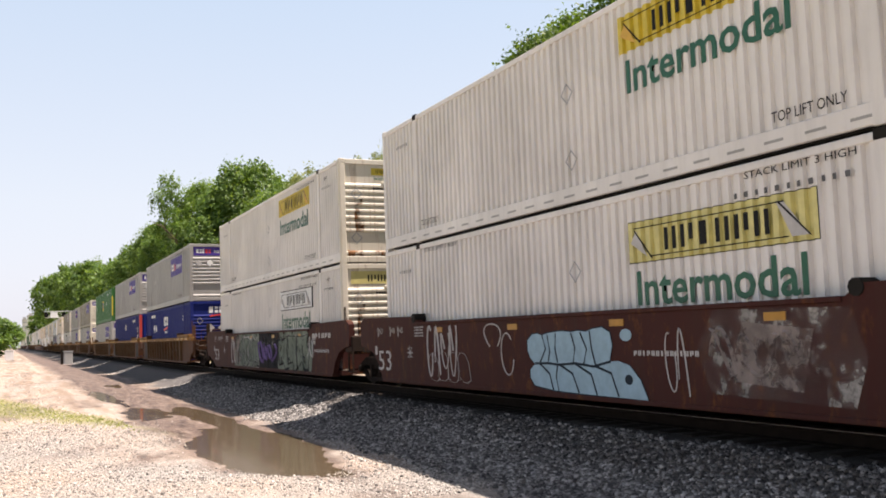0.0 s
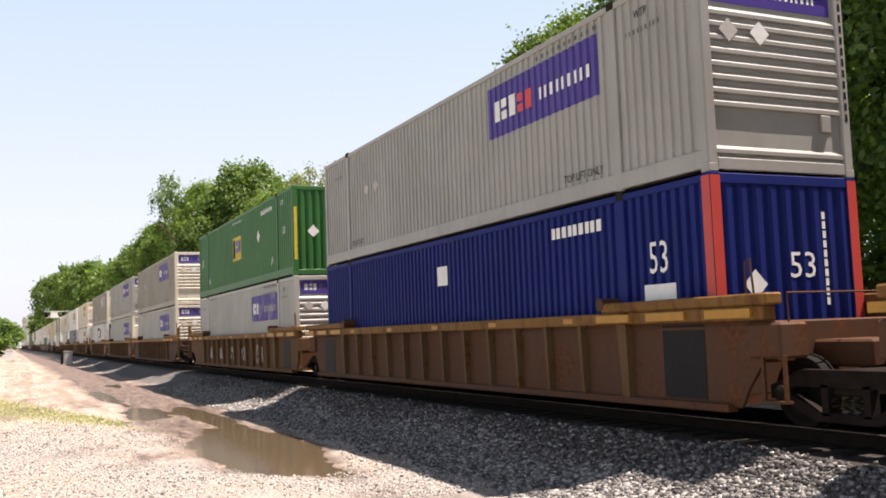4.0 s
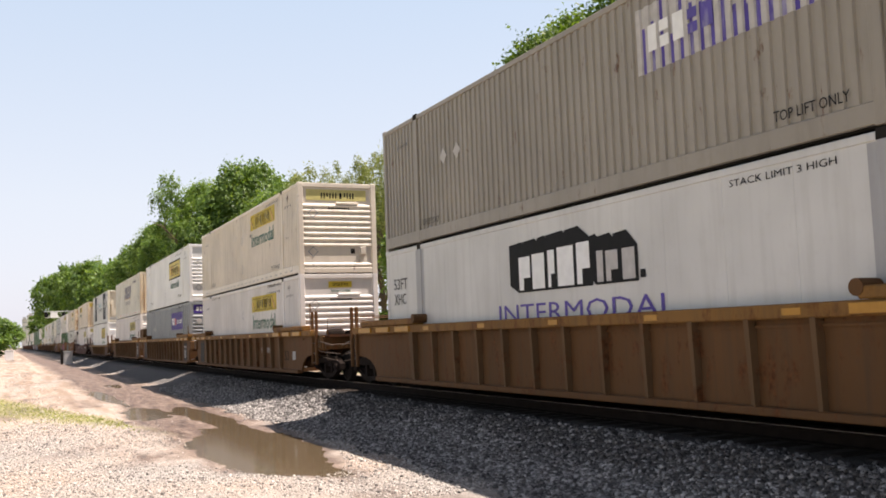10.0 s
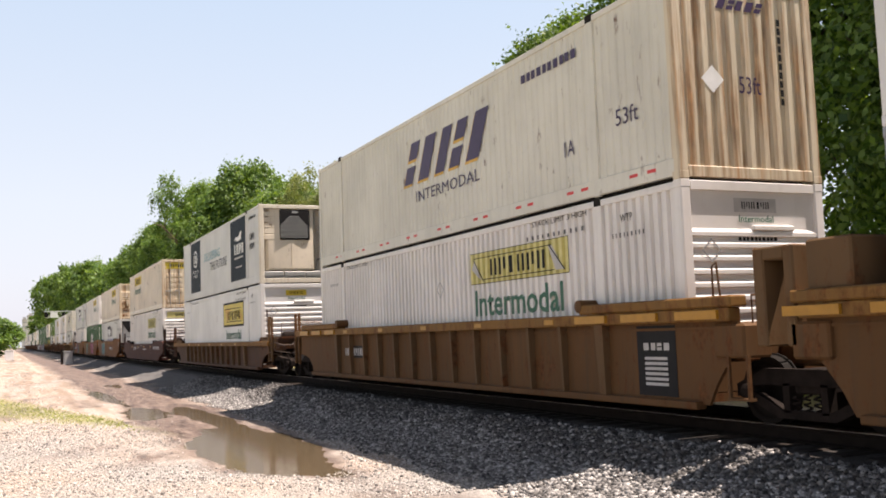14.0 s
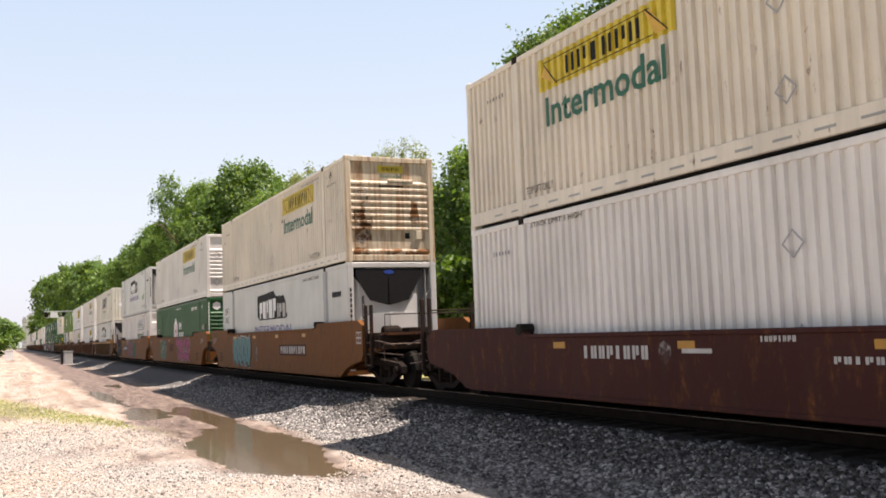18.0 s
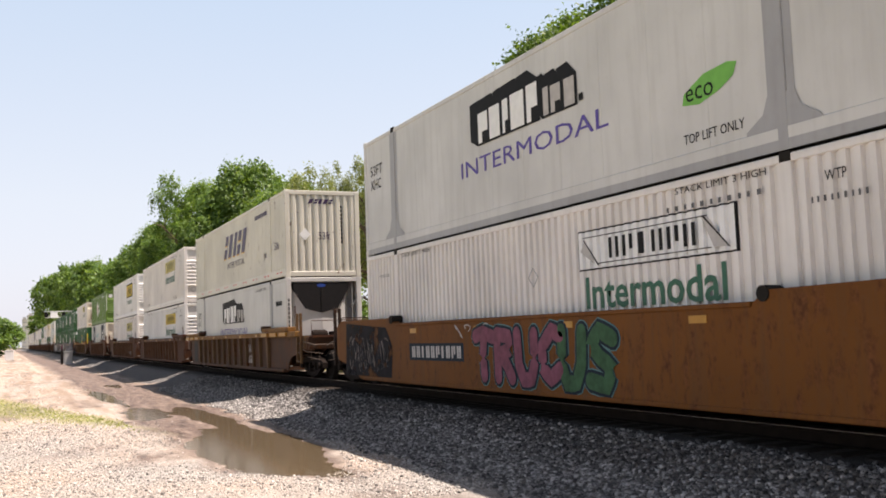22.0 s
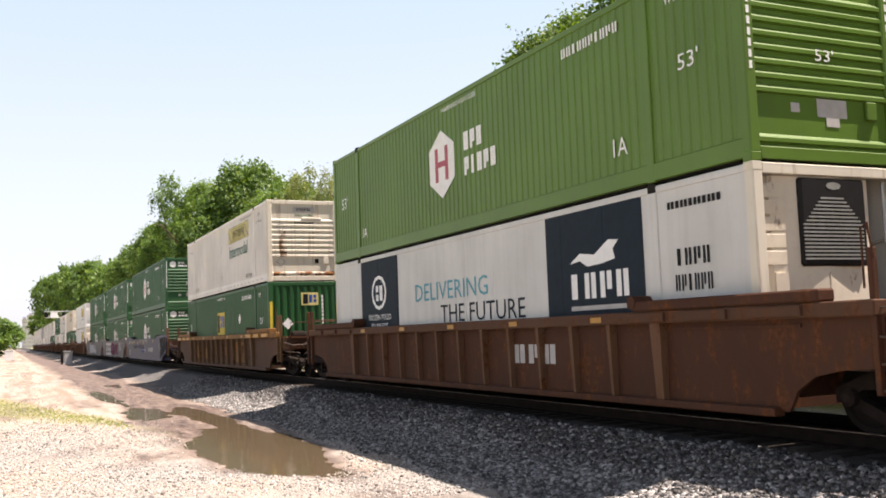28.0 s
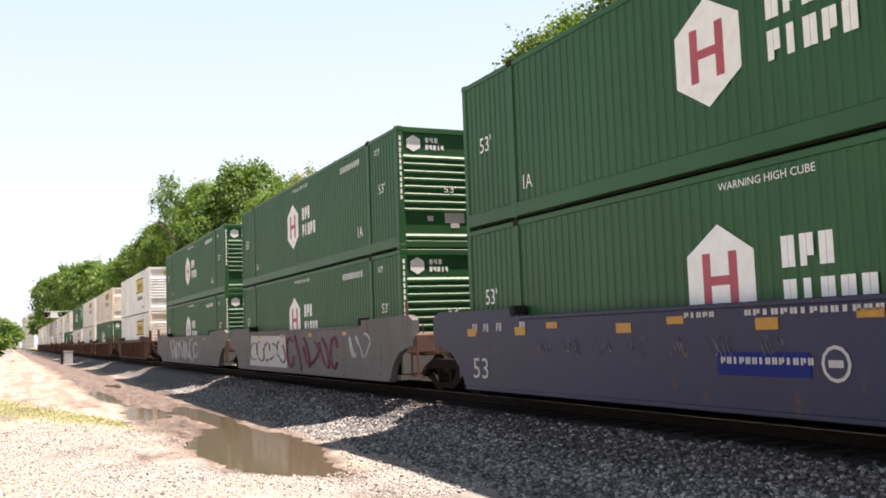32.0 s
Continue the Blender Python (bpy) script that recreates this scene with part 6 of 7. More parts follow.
def trunk_build(bm, seed, h, r0, depth):
    rnd = random.Random(seed)
    def limb(p, d, length, r, depth):
        pts, q = [Vector(p)], Vector(p)
        d = Vector(d).normalized()
        for _ in range(5):
            d = (d + Vector((rnd.uniform(-0.16, 0.16), rnd.uniform(-0.16, 0.16), rnd.uniform(0, 0.12)))).normalized()
            q = q + d * length / 5
            pts.append(q.copy())
        rings = []
        for i, p2 in enumerate(pts):
            rr = r * (1 - 0.72 * i / 5)
            dd = (pts[min(i + 1, 5)] - pts[max(i - 1, 0)]).normalized().to_track_quat("Z", "Y")
            rings.append([bm.verts.new(p2 + dd @ Vector((rr * math.cos(k * 1.0472), rr * math.sin(k * 1.0472), 0))) for k in range(6)])
        for a, b in zip(rings, rings[1:]):
            for k in range(6):
                bm.faces.new((a[k], a[(k + 1) % 6], b[(k + 1) % 6], b[k]))
        if depth:
            for i in (2, 3, 4, 5):
                for _ in range(2):
                    a = rnd.uniform(0, 6.28)
                    limb(pts[i], (math.cos(a), math.sin(a), rnd.uniform(0.25, 0.8)), length * rnd.uniform(0.26, 0.4), r * 0.4, depth - 1)
    limb((0, 0, 0), (0.04, 0.02, 1), h * 0.62, r0, depth)


CROWNS = {}


def tree(x, y, h, rx, variant, z0=-0.7, low=0.12, label="leafy deciduous tree in full green leaf"):
    """A tree of height h and crown radius rx; its crown starts at low * h."""
    kind = {"near": ("leaf_c", 700, 70, 0.023, {"lobes": 13, "tuft": 0.10}), "mid": ("leaf_a", 520, 40, 0.038, {"lobes": 13}), "far": ("leaf_a", 230, 34, 0.062, {}), "shrub": ("leaf_c", 130, 54, 0.058, {}),
            "olive": ("leaf_b", 260, 54, 0.034, {"lobes": 17, "spread": 0.72, "size": 0.24, "core": 0.42, "tuft": 0.11}), "airy": ("leaf_a", 200, 48, 0.044, {"lobes": 14, "spread": 0.72, "size": 0.27, "core": 0.25})}
    name, seed = variant
    mat, clumps, per, leaf, form = kind[name]
    rz = h * (1 - low) / 2
    ratio = max(1.0, round(2 * rz / rx) / 2)
    key = (name, seed, ratio)
    if key not in CROWNS:
        CROWNS[key] = crown_mesh(seed, clumps, per, leaf, ratio, mat, **form)
    t = tagged(new("tree"), label, "tree", "trees behind the track")
    t.matrix_basis = pose(x, y, z0, 0, 0, 37 * seed)
    c = new("crown", CROWNS[key])
    c.parent = t
    c.matrix_basis = Matrix.Translation((0, 0, h * low + rz)) @ Matrix.Diagonal((rx, rx, rz / ratio, 1))
    depth = 1 if name in ("far", "shrub") else 2
    piece("trunk", ("trunk", seed, round(h), depth), lambda bm: trunk_build(bm, seed, h * 0.95, 0.018 * h + 0.05, depth), "bark", t)
    return t


def plant_trees():
    near = [(20.75, 30.0, 14.2, 4.0), (23.0, 28.3, 16.8, 4.6), (22.5, 21.5, 17.5, 5.6), (21.8, 14.0, 17.0, 5.4), (22.0, 6.5, 17.5, 5.5), (22.5, -1.5, 17.0, 5.5), (24.3, 34.0, 12.0, 4.4), (24.0, 40.0, 12.5, 4.2), (27.0, 35.0, 14.5, 5.0), (29.5, 17.0, 18.0, 6.0)]
    for i, (x, y, h, r) in enumerate(near):
        tree(x, y, h, r, ("near", 1 + i % 4) if i < 4 else ("far", 21 + i % 3) if i < 6 else ("mid", 5 + i % 3), low=0.44 if i == 0 else 0.04)
    for i, (x, y, h, r) in enumerate(((22.5, 44.0, 11.6, 3.6), (24.5, 51.0, 10.8, 3.8), (28.0, 62.0, 12.0, 4.2))):
        tree(x, y, h, r, ("mid", 5 + i % 3), low=0.05)
    for i, (x, y, h, r) in enumerate(((21.6, 116.0, 20.9, 4.6), (24.6, 108.0, 22.2, 5.3), (28.4, 102.0, 19.6, 4.8), (18.2, 130.0, 17.4, 4.6), (17.9, 150.0, 16.6, 5.0), (23.0, 122.0, 17.5, 6.0), (25.0, 94.0, 16.4, 5.2), (30.0, 88.0, 15.6, 5.4), (17.6, 118.0, 15.4, 4.2), (20.0, 108.0, 15.6, 4.4))):
        tree(x, y, h, r, ("mid", 5 + i % 3), low=0.42)
    tree(17.7, 112.0, 21.2, 3.3, ("airy", 9), low=0.45, label="airy green tree with sky between its limbs")
    for i, (x, y, h, r) in enumerate(((24.8, 84.0, 18.2, 2.9), (26.6, 80.0, 17.9, 2.6), (29.0, 78.0, 18.6, 3.0), (32.0, 76.0, 18.8, 3.4), (28.4, 72.0, 18.3, 2.5))):
        tree(x, y, h, r, ("olive", 11 + i), low=0.3, label="slender olive-green tree in leaf")
    for i, (x, y, h, r) in enumerate(((22, 150, 14, 6), (21, 175, 17, 7), (23, 200, 20, 8), (26, 235, 21, 8), (25, 270, 23.5, 9), (24, 330, 30, 9), (22.0, 380, 32.5, 10), (20.5, 350, 27, 7.5), (15.6, 400, 30.5, 8.0), (27, 300, 26, 9), (25, 250, 21.5, 8), (24, 420, 24, 9), (26, 460, 20, 12), (20, 520, 20, 12))):
        tree(x, y, h, r, ("far", 21 + i % 3), low=0.25)
    for i, (x, y, h, r) in enumerate(((-2.5, 205, 7.8, 5.2), (-8, 198, 8.6, 5.5), (-13, 195, 8, 6), (-5, 232, 9.5, 6.5), (-24, 190, 9, 8))):
        tree(x, y, h, r, ("far", 21 + i % 3), low=0.0, label="rounded green bush beside the gravel road")
    for i in range(9):
        y = 2 + i * 6.5
        tree(18.3 + 1.2 * math.sin(i * 2.3), y, 4.2 + 1.3 * math.sin(i * 1.7), 2.6, ("shrub", 21 + i % 3), low=0.0, label="dense green understorey shrub").name = "shrub"


# ---- things along the line ----
def trackside():
    c = tagged(new("relay_cabinet"), "grey metal signal relay cabinet on a concrete base", "cabinet")
    c.matrix_basis = pose(5.7, 107, -0.74)
    piece("cabinet_body", "cabinet_body", lambda bm: box(bm, -0.42, 0.42, -0.4, 0.4, 0.12, 1.35, 0.03), "silver", c)
    piece("cabinet_door", "cabinet_door", lambda bm: box(bm, -0.36, 0.36, -0.43, -0.4, 0.2, 1.27, 0.01), "silver", c)
    piece("cabinet_roof", "cabinet_roof", lambda bm: box(bm, -0.48, 0.48, -0.46, 0.46, 1.35, 1.43, 0.02), "silver", c)
    piece("base_slab", "base_slab", lambda bm: box(bm, -0.55, 0.55, -0.55, 0.55, -0.1, 0.12), "chalk", c)
    p = tagged(new("marker_post"), "short brown timber marker post beside the track", "post")
    p.matrix_basis = pose(5.1, 107, -0.74)
    piece("post", "marker", lambda bm: box(bm, -0.12, 0.12, -0.12, 0.12, -0.1, 1.55, 0.02), "tie", p)
    piece("post_cap", "marker_cap", lambda bm: box(bm, -0.15, 0.15, -0.15, 0.15, 1.55, 1.6), "tie", p)
    w = tagged(new("utility_cabinet"), "small white utility cabinet beside the gravel road", "cabinet")
    w.matrix_basis = pose(0.1, 160, -0.72)
    piece("cabinet_body", "white_body", lambda bm: box(bm, -0.62, 0.62, -0.4, 0.4, 0.0, 1.5, 0.03), "bright", w)
    piece("cabinet_roof", "white_roof", lambda bm: box(bm, -0.66, 0.66, -0.44, 0.44, 1.5, 1.56, 0.02), "bright", w)
    s = tagged(new("signal_bridge"), "white cantilever signal bridge reaching over the track", "signal")
    s.matrix_basis = pose(0, 215, 0)
    piece("mast", "mast", lambda bm: box(bm, 13.6, 13.9, -0.15, 0.15, -0.8, 8.6, 0.02), "galv", s)
    for z in (7.1, 8.4):
        piece("chord", ("chord", z), lambda bm: box(bm, 6.9, 13.9, -0.08, 0.08, z, z + 0.14), "bright", s)
    for i in range(8):
        piece("lattice", ("lattice", i), lambda bm: tube(bm, [(6.95 + 0.85 * i, 0, 7.15), (7.38 + 0.85 * i, 0, 8.45), (7.8 + 0.85 * i, 0, 7.15)], 0.05), "bright", s)
    for i, x in enumerate((7.2, 10.6)):
        h = piece("signal_head", ("signal_head", i), lambda bm: prism(bm, [(x + 0.42 * math.cos(k * 0.5236), 7.75 + 0.55 * math.sin(k * 0.5236)) for k in range(12)], "y", -0.3, -0.2), "black_panel", s)
        piece("lamp_hood", ("lamp_hood", i), lambda bm: [tube(bm, [(x, -0.3, z), (x, -0.55, z)], 0.12, 8) for z in (7.45, 7.75, 8.05)], "black_panel", h)
    piece("sign_board", "sign_board", lambda bm: box(bm, 8.0, 9.4, -0.25, -0.2, 7.2, 8.3), "bright", s)


def city_block(x, y, w, h, floors):
    t = tagged(new("tower_block"), "distant pale tower block beyond the end of the line", "building")
    t.matrix_basis = pose(x, y, -0.8)
    piece("wall", ("tower_wall", w, h), lambda bm: box(bm, -w / 2, w / 2, -6, 6, 0, h), "silver", t)
    piece("roof", ("tower_roof", w, h), lambda bm: (box(bm, -w / 2 - 0.2, w / 2 + 0.2, -6.2, 6.2, h, h + 0.7), box(bm, -1.4, 1.4, -3, 3, h + 0.7, h + 2.6)), "band", t)
    for i in range(floors):
        for k in (-1, 0, 1):
            piece("window", ("tower_window", w), lambda bm: box(bm, -0.11 * w, 0.11 * w, -6.04, -5.9, 0, 1.5), "steel", t, "", pose(k * 0.3 * w, 0, 1.5 + i * (h - 1) / floors))


city_block(12.6, 900, 3.8, 25.0, 7)
city_block(18.2, 940, 5.6, 29.5, 8)
lay_ground()
lay_track()
plant_trees()
trackside()


# ---- the train ----
START = [4.85, 24.30, 47.94, 67.92, 87.48, 110.97, 130.60, 150.20, 173.77, 193.47, 212.87, 236.26, 260.09, 283.70, 303.36, 322.67, 346.47, 366.08, 385.85, 409.37, 432.97, 456.72, 476.38, 495.84, 519.47]
COUPLED = {1, 4, 7, 10, 11, 12, 15, 18, 19, 20, 23, 24, 27, 30, 33, 35}   # after these units comes a coupler
for n in range(25, 36):
    START.append(START[-1] + (23.62 if n - 1 in COUPLED else 19.6))
RIDE_LOW, RIDE_UP = 0.36, 3.256
MOVING = []


def travelled(t):
    """Metres gone at t seconds: the train slows a little."""
    return 14.6648 * t - 0.0126745 * t * t


def put(ob, n, z):
    MOVING.append((ob, START[n], z))


def well_for(n):
    front, rear = n == 0 or n - 1 in COUPLED, n in COUPLED
    front = front and n != 0
    yellow = "ribbed brown and yellow well car, rusty, on dark bogies"
    dark = "ribbed dark brown well car with rusty streaks"
    if n in (0, 1):
        car = smooth_well("maroon plate-sided well car covered in graffiti", "maroon", front, rear)
        if n == 0:
            bubble_tag(car, 9.05, 0.27, 3.25, 1.0, "sprayblue", "night")
            scrawl(car, 1, 13.3, 0.92, 1.5, 1.1, "chalk", 0.022, 4), scrawl(car, 2, 10.6, 0.88, 1.1, 1.1, "chalk", 0.014, 2)
            columns(car, 14, 13.2, 0.6, 1.9, 0.6, "maroon", "chalk", 4)
            shapes(car, "graffiti_patch", [[(4.5, 0.42), (2.3, 0.36), (2.1, 0.9), (2.3, 1.42), (4.4, 1.46), (4.75, 0.95)]], "spraydust", WALL)
            shapes(car, "graffiti_patch", [[(4.2, 0.6), (3.0, 0.5), (2.8, 1.2), (3.9, 1.3)]], "spraysmoke", WALL - 0.003)
            scrawl(car, 3, 4.6, 0.9, 1.9, 0.8, "spraysmoke", 0.03, 3), scrawl(car, 12, 5.4, 0.8, 0.5, 0.9, "chalk", 0.012, 2)
            stencil(car, 0, 6.1, 0.88, 1.4, 0.07, 14)
        else:
            shapes(car, "graffiti_patch", [[(12.4, 0.3), (2.2, 0.3), (1.9, 1.1), (2.6, 1.47), (12.0, 1.47)]], "spraygrey", WALL)
            wild(car, 5, 11.4, 0.86, 2.9, 1.05, "spraygrey", "sprayblack", "chalk", 4)
            shapes(car, "graffiti_patch", [[(8.5, 0.3), (5.9, 0.3), (5.8, 1.47), (8.4, 1.47)]], "sprayblack", WALL - 0.002)
            scrawl(car, 6, 8.4, 0.85, 2.4, 0.8, "sprayviolet", 0.05, 4), scrawl(car, 15, 8.2, 1.0, 2.0, 0.5, "spraydust", 0.02, 5)
            wild(car, 16, 5.7, 0.86, 3.2, 1.05, "spraygrey", "sprayblack", "spraydust", 3)
            scrawl(car, 7, 2.6, 1.0, 0.9, 0.9, "chalk", 0.025, 3), scrawl(car, 17, 12.9, 0.85, 0.7, 1.0, "chalk", 0.016, 2)
            shapes(car, "graffiti_patch", [[(12.2, 0.35), (11.5, 0.35), (11.3, 1.4), (12.1, 1.3)]], "spraysmoke", WALL - 0.002), stencil(car, 0, 1.9, 0.85, 1.4, 0.09, 12), stencil(car, 0, 2.1, 1.25, 1.8, 0.14, 6)
        lettering(car, "53", 16.12, 15.32, 0.46, 0.92, "chalk", WALL - 0.003)
        for text, u in (("53", 16.05), ("48", 15.28), ("45", 14.8)):
            lettering(car, text, u, u - 0.22, 1.31, 1.43, "chalk", WALL - 0.003)
            shapes(car, "load_mark", [rect(u + 0.04, u + 0.09, 1.24, 1.46)], "chalk", WALL - 0.003)
        shapes(car, "notice", [rect(16.2, 16.34, 0.82, 1.02)], "chalk", WALL - 0.002)
        for k in range(4):
            stencil(car, 0, 13.95, 1.22 + 0.06 * k, 0.5, 0.035, 8)
        for k in range(4):
            shapes(car, "star_mark", [[(14.2 + 0.16 * math.cos(0.785 * k + e), 0.88 + 0.16 * math.sin(0.785 * k + e)) for e in (-0.06, 0.06, 3.08, 3.2)]], "chalk", WALL - 0.003 - 0.001 * k)
    elif n == 12:
        car = smooth_well("dark maroon plate-sided well car with white stencils", "maroon", front, rear, 0.32)
        stencil(car, 0, 12.02, 0.83, 1.66, 0.19, 8), stencil(car, 0, 8.25, 1.06, 0.57, 0.07, 8), shapes(car, "notice", [rect(9.08, 9.66, 0.92, 0.98)], "chalk", WALL - 0.002), stencil(car, 0, 7.2, 0.82, 1.9, 0.08, 14), stencil(car, 0, 2.2, 0.86, 2.6, 0.18, 7)
        shapes(car, "round_badge", [[(10.0 + 0.15 * math.cos(k * 0.7854), 0.93 + 0.16 * math.sin(k * 0.7854)) for k in range(8)]], "spraysmoke", WALL - 0.003)
        lettering(car, "53", 3.6, 2.9, 0.6, 0.95, "spraysmoke", WALL - 0.003)
    elif n in (13, 14, 15):
        car = smooth_well("orange-brown plate-sided well car with graffiti and white stencils", "orange", front, rear)
        if n == 13:
            wild(car, 21, 12.95, 0.85, 2.7, 1.12, "sprayteal", "night", "chalk", 4)
            lettering(car, "53", 15.6, 15.0, 0.42, 0.78, "dark", WALL - 0.003), lettering(car, "125 T", LEN + 0.75, LEN + 0.2, 1.16, 1.36, "chalk", WALL - 0.003)
            shapes(car, "graffiti_patch", [[(9.9, 0.5), (9.2, 0.5), (9.2, 1.3), (9.8, 1.2)]], "spraydust", WALL)
            stencil(car, 0, 6.05, 0.80, 2.8, 0.22, 11, back="maroon")
            shapes(car, "inspection_stencil", [rect(-1.68, -1.3, 1.08, 1.38)], "chalk", WALL - 0.002)
            shapes(car, "inspection_stencil", [rect(-1.65, -1.51, 1.11, 1.21), rect(-1.47, -1.33, 1.11, 1.21), rect(-1.65, -1.51, 1.24, 1.35), rect(-1.47, -1.33, 1.24, 1.35)], "orange", WALL - 0.004)
        elif n == 14:
            throw_up(car, "TRCS", 7.0, 0.85, 3.8, 0.98, "deeppink", "ink", "chalk", 0.16, 5)
            throw_up(car, "SUC", 12.7, 0.85, 2.0, 0.95, "sprayforest", "sprayviolet", "sprayforest", 0.12, 6)
            scrawl(car, 33, 12.6, 0.85, 1.9, 0.9, "chalk", 0.014, 4)
            stencil(car, 0, 9.4, 0.75, 1.3, 0.42, 3, "maroon")
            lettering(car, "125 T", LEN + 0.75, LEN + 0.2, 1.16, 1.36, "chalk", WALL - 0.003)
            lettering(car, "53", 1.5, 0.9, 0.4, 0.72, "dark", WALL - 0.003), lettering(car, "125T", 0.25, -0.3, 1.2, 1.38, "chalk", WALL - 0.003)
        else:
            throw_up(car, "TRUC", 9.7, 0.86, 3.1, 0.95, "spraypink", "night", "sprayteal", 0.13, 3)
            throw_up(car, "US", 6.75, 0.86, 1.6, 1.0, "spraygreen", "night", "sprayteal", 0.13, 4)
            shapes(car, "graffiti_patch", [[(17.2, 0.3), (14.0, 0.3), (13.9, 1.0), (14.3, 1.45), (17.1, 1.6)]], "sprayblack", WALL)
            scrawl(car, 44, 16.9, 0.85, 2.8, 1.0, "spraysmoke", 0.011, 9), scrawl(car, 46, 16.8, 0.8, 2.6, 0.8, "spraydust", 0.006, 7), scrawl(car, 45, 10.6, 1.3, 1.6, 0.3, "chalk", 0.012, 4)
            stencil(car, 0, 12.8, 0.78, 2.5, 0.24, 10, back="night")
    elif n in (21, 22, 23):
        car = smooth_well("navy plate-sided well car with white stencils" if n < 23 else "grey faded plate-sided well car", "navy" if n == 21 else "slate", front, rear)
        if n == 21:
            lettering(car, "53", 15.55, 14.95, 0.42, 0.8, "chalk", WALL - 0.003)
            for k, u in enumerate((15.55, 15.1, 14.6, 13.75)):
                stencil(car, 0, u, 1.28, 0.22, 0.15, 2)
            for u in (15.75, 13.9, 10.9, 8.1):
                piece("reflector", ("navy_reflector", u), lambda bm: box(bm, -1.562, -1.545, u - 0.36, u, 1.2, 1.34), "reflector", car)
            for k in range(7):
                scrawl(car, 51 + k, 13.2 - 0.85 * k, 1.02, 0.45, 0.3, "spraysmoke", 0.006, 3)
            stencil(car, 0, 9.4, 1.37, 0.6, 0.07, 5), stencil(car, 0, 8.3, 1.37, 2.6, 0.07, 18), stencil(car, 0, 8.75, 0.80, 1.5, 0.08, 14)
            shapes(car, "pale_panel", [rect(7.3, 8.8, 0.66, 0.94)], "blue", WALL - 0.001)
            shapes(car, "round_badge", [[(6.95 + 0.2 * math.cos(k * 0.5236), 0.82 + 0.2 * math.sin(k * 0.5236)) for k in range(12)]], "chalk", WALL - 0.003)
            shapes(car, "round_badge_core", [[(6.95 + 0.16 * math.cos(k * 0.5236), 0.82 + 0.16 * math.sin(k * 0.5236)) for k in range(12)]], "navy", WALL - 0.005)
            shapes(car, "round_badge", [rect(6.85, 7.05, 0.78, 0.86)], "chalk", WALL - 0.007)
            stencil(car, 0, 5.6, 0.72, 2.2, 0.25, 9)
            shapes(car, "soot_patch", [[(0.6, 0.3), (0.3, 0.9), (0.7, 1.5), (-1.6, 1.58), (-1.7, 0.9), (-0.9, 0.62)]], "sprayblack", WALL - 0.002)
            shapes(car, "inspection_stencil", [rect(0.72, 1.06, 0.93, 1.17)], "chalk", WALL - 0.003)
            shapes(car, "inspection_stencil", [rect(0.745, 0.875, 0.955, 1.04), rect(0.905, 1.035, 0.955, 1.04), rect(0.745, 0.875, 1.065, 1.145), rect(0.905, 1.035, 1.065, 1.145)], "navy", WALL - 0.005)
        elif n == 22:
            shapes(car, "graffiti_patch", [[(14.0, 0.35), (9.0, 0.35), (9.2, 1.35), (13.8, 1.4)]], "chalk", WALL)
            scrawl(car, 61, 9.0, 0.85, 5.2, 1.1, "spraypink", 0.05, 6), scrawl(car, 62, 13.8, 0.85, 4.6, 0.9, "spraysmoke", 0.04, 5), scrawl(car, 63, 3.0, 1.0, 1.6, 0.7, "chalk", 0.03, 3)
        else:
            scrawl(car, 71, 13.0, 0.85, 8.0, 1.0, "chalk", 0.05, 8)
    elif n in (16, 17, 18):
        car = ribbed_well(dark, "ttx" if n == 16 else "brown", "sill" if n == 16 else "umber", front, rear)
        if n == 16:
            scrawl(car, 83, 5.35, 0.95, 0.9, 0.3, "chalk", 0.012, 4, -PLATE - 0.004), scrawl(car, 84, 5.25, 0.55, 0.9, 0.3, "chalk", 0.012, 4, -PLATE - 0.004)
        if n == 18:
            scrawl(car, 81, 3.7, 0.75, 0.9, 0.9, "chalk", 0.02, 3, -PLATE - 0.004)
    elif n in (19, 20):
        car = ribbed_well(dark if n == 19 else yellow, "brown" if n == 19 else "ttx", "umber" if n == 19 else "sill", front, rear)
        if n == 19:
            stencil(car, 0, 6.0, 0.72, 1.5, 0.32, 3, wall=-PLATE - 0.004)
        else:
            # old yellow patches with dark marks over them
            for r in (rect(2.92, 4.72, 0.42, 1.19), rect(6.05, 6.72, 0.66, 1.0), rect(10.45, 11.0, 0.5, 0.94), rect(12.7, 13.15, 0.5, 1.05), rect(8.2, 8.6, 0.75, 1.0)):
                shapes(car, "old_paint", [r], "sill", -PLATE - 0.004)
            stencil(car, 0, 4.36, 0.64, 1.5, 0.42, 3, "maroon", wall=-PLATE - 0.005)
            lettering(car, "53", 2.62, 1.9, 0.55, 1.1, "maroon", -PLATE - 0.009)
    elif n == 11:
        car = ribbed_well("low ribbed brown and yellow well car, rusty", "ttx", "sill", front, rear, low=True)
    elif n >= 24 or n in (2, 3, 4):
        car = ribbed_well(dark if n > 4 else yellow, {2: "umber", 3: "umber", 4: "tanbody"}.get(n, "brown"), "sill" if n < 5 else "umber", front, rear)
        if n == 2:
            stencil(car, 0, 5.0, 0.76, 0.54, 0.18, 4, "spraysmoke", wall=-PLATE - 0.005), stencil(car, 0, 4.14, 0.77, 0.75, 0.18, 6, "spraysmoke", back="brown", wall=-PLATE - 0.005)
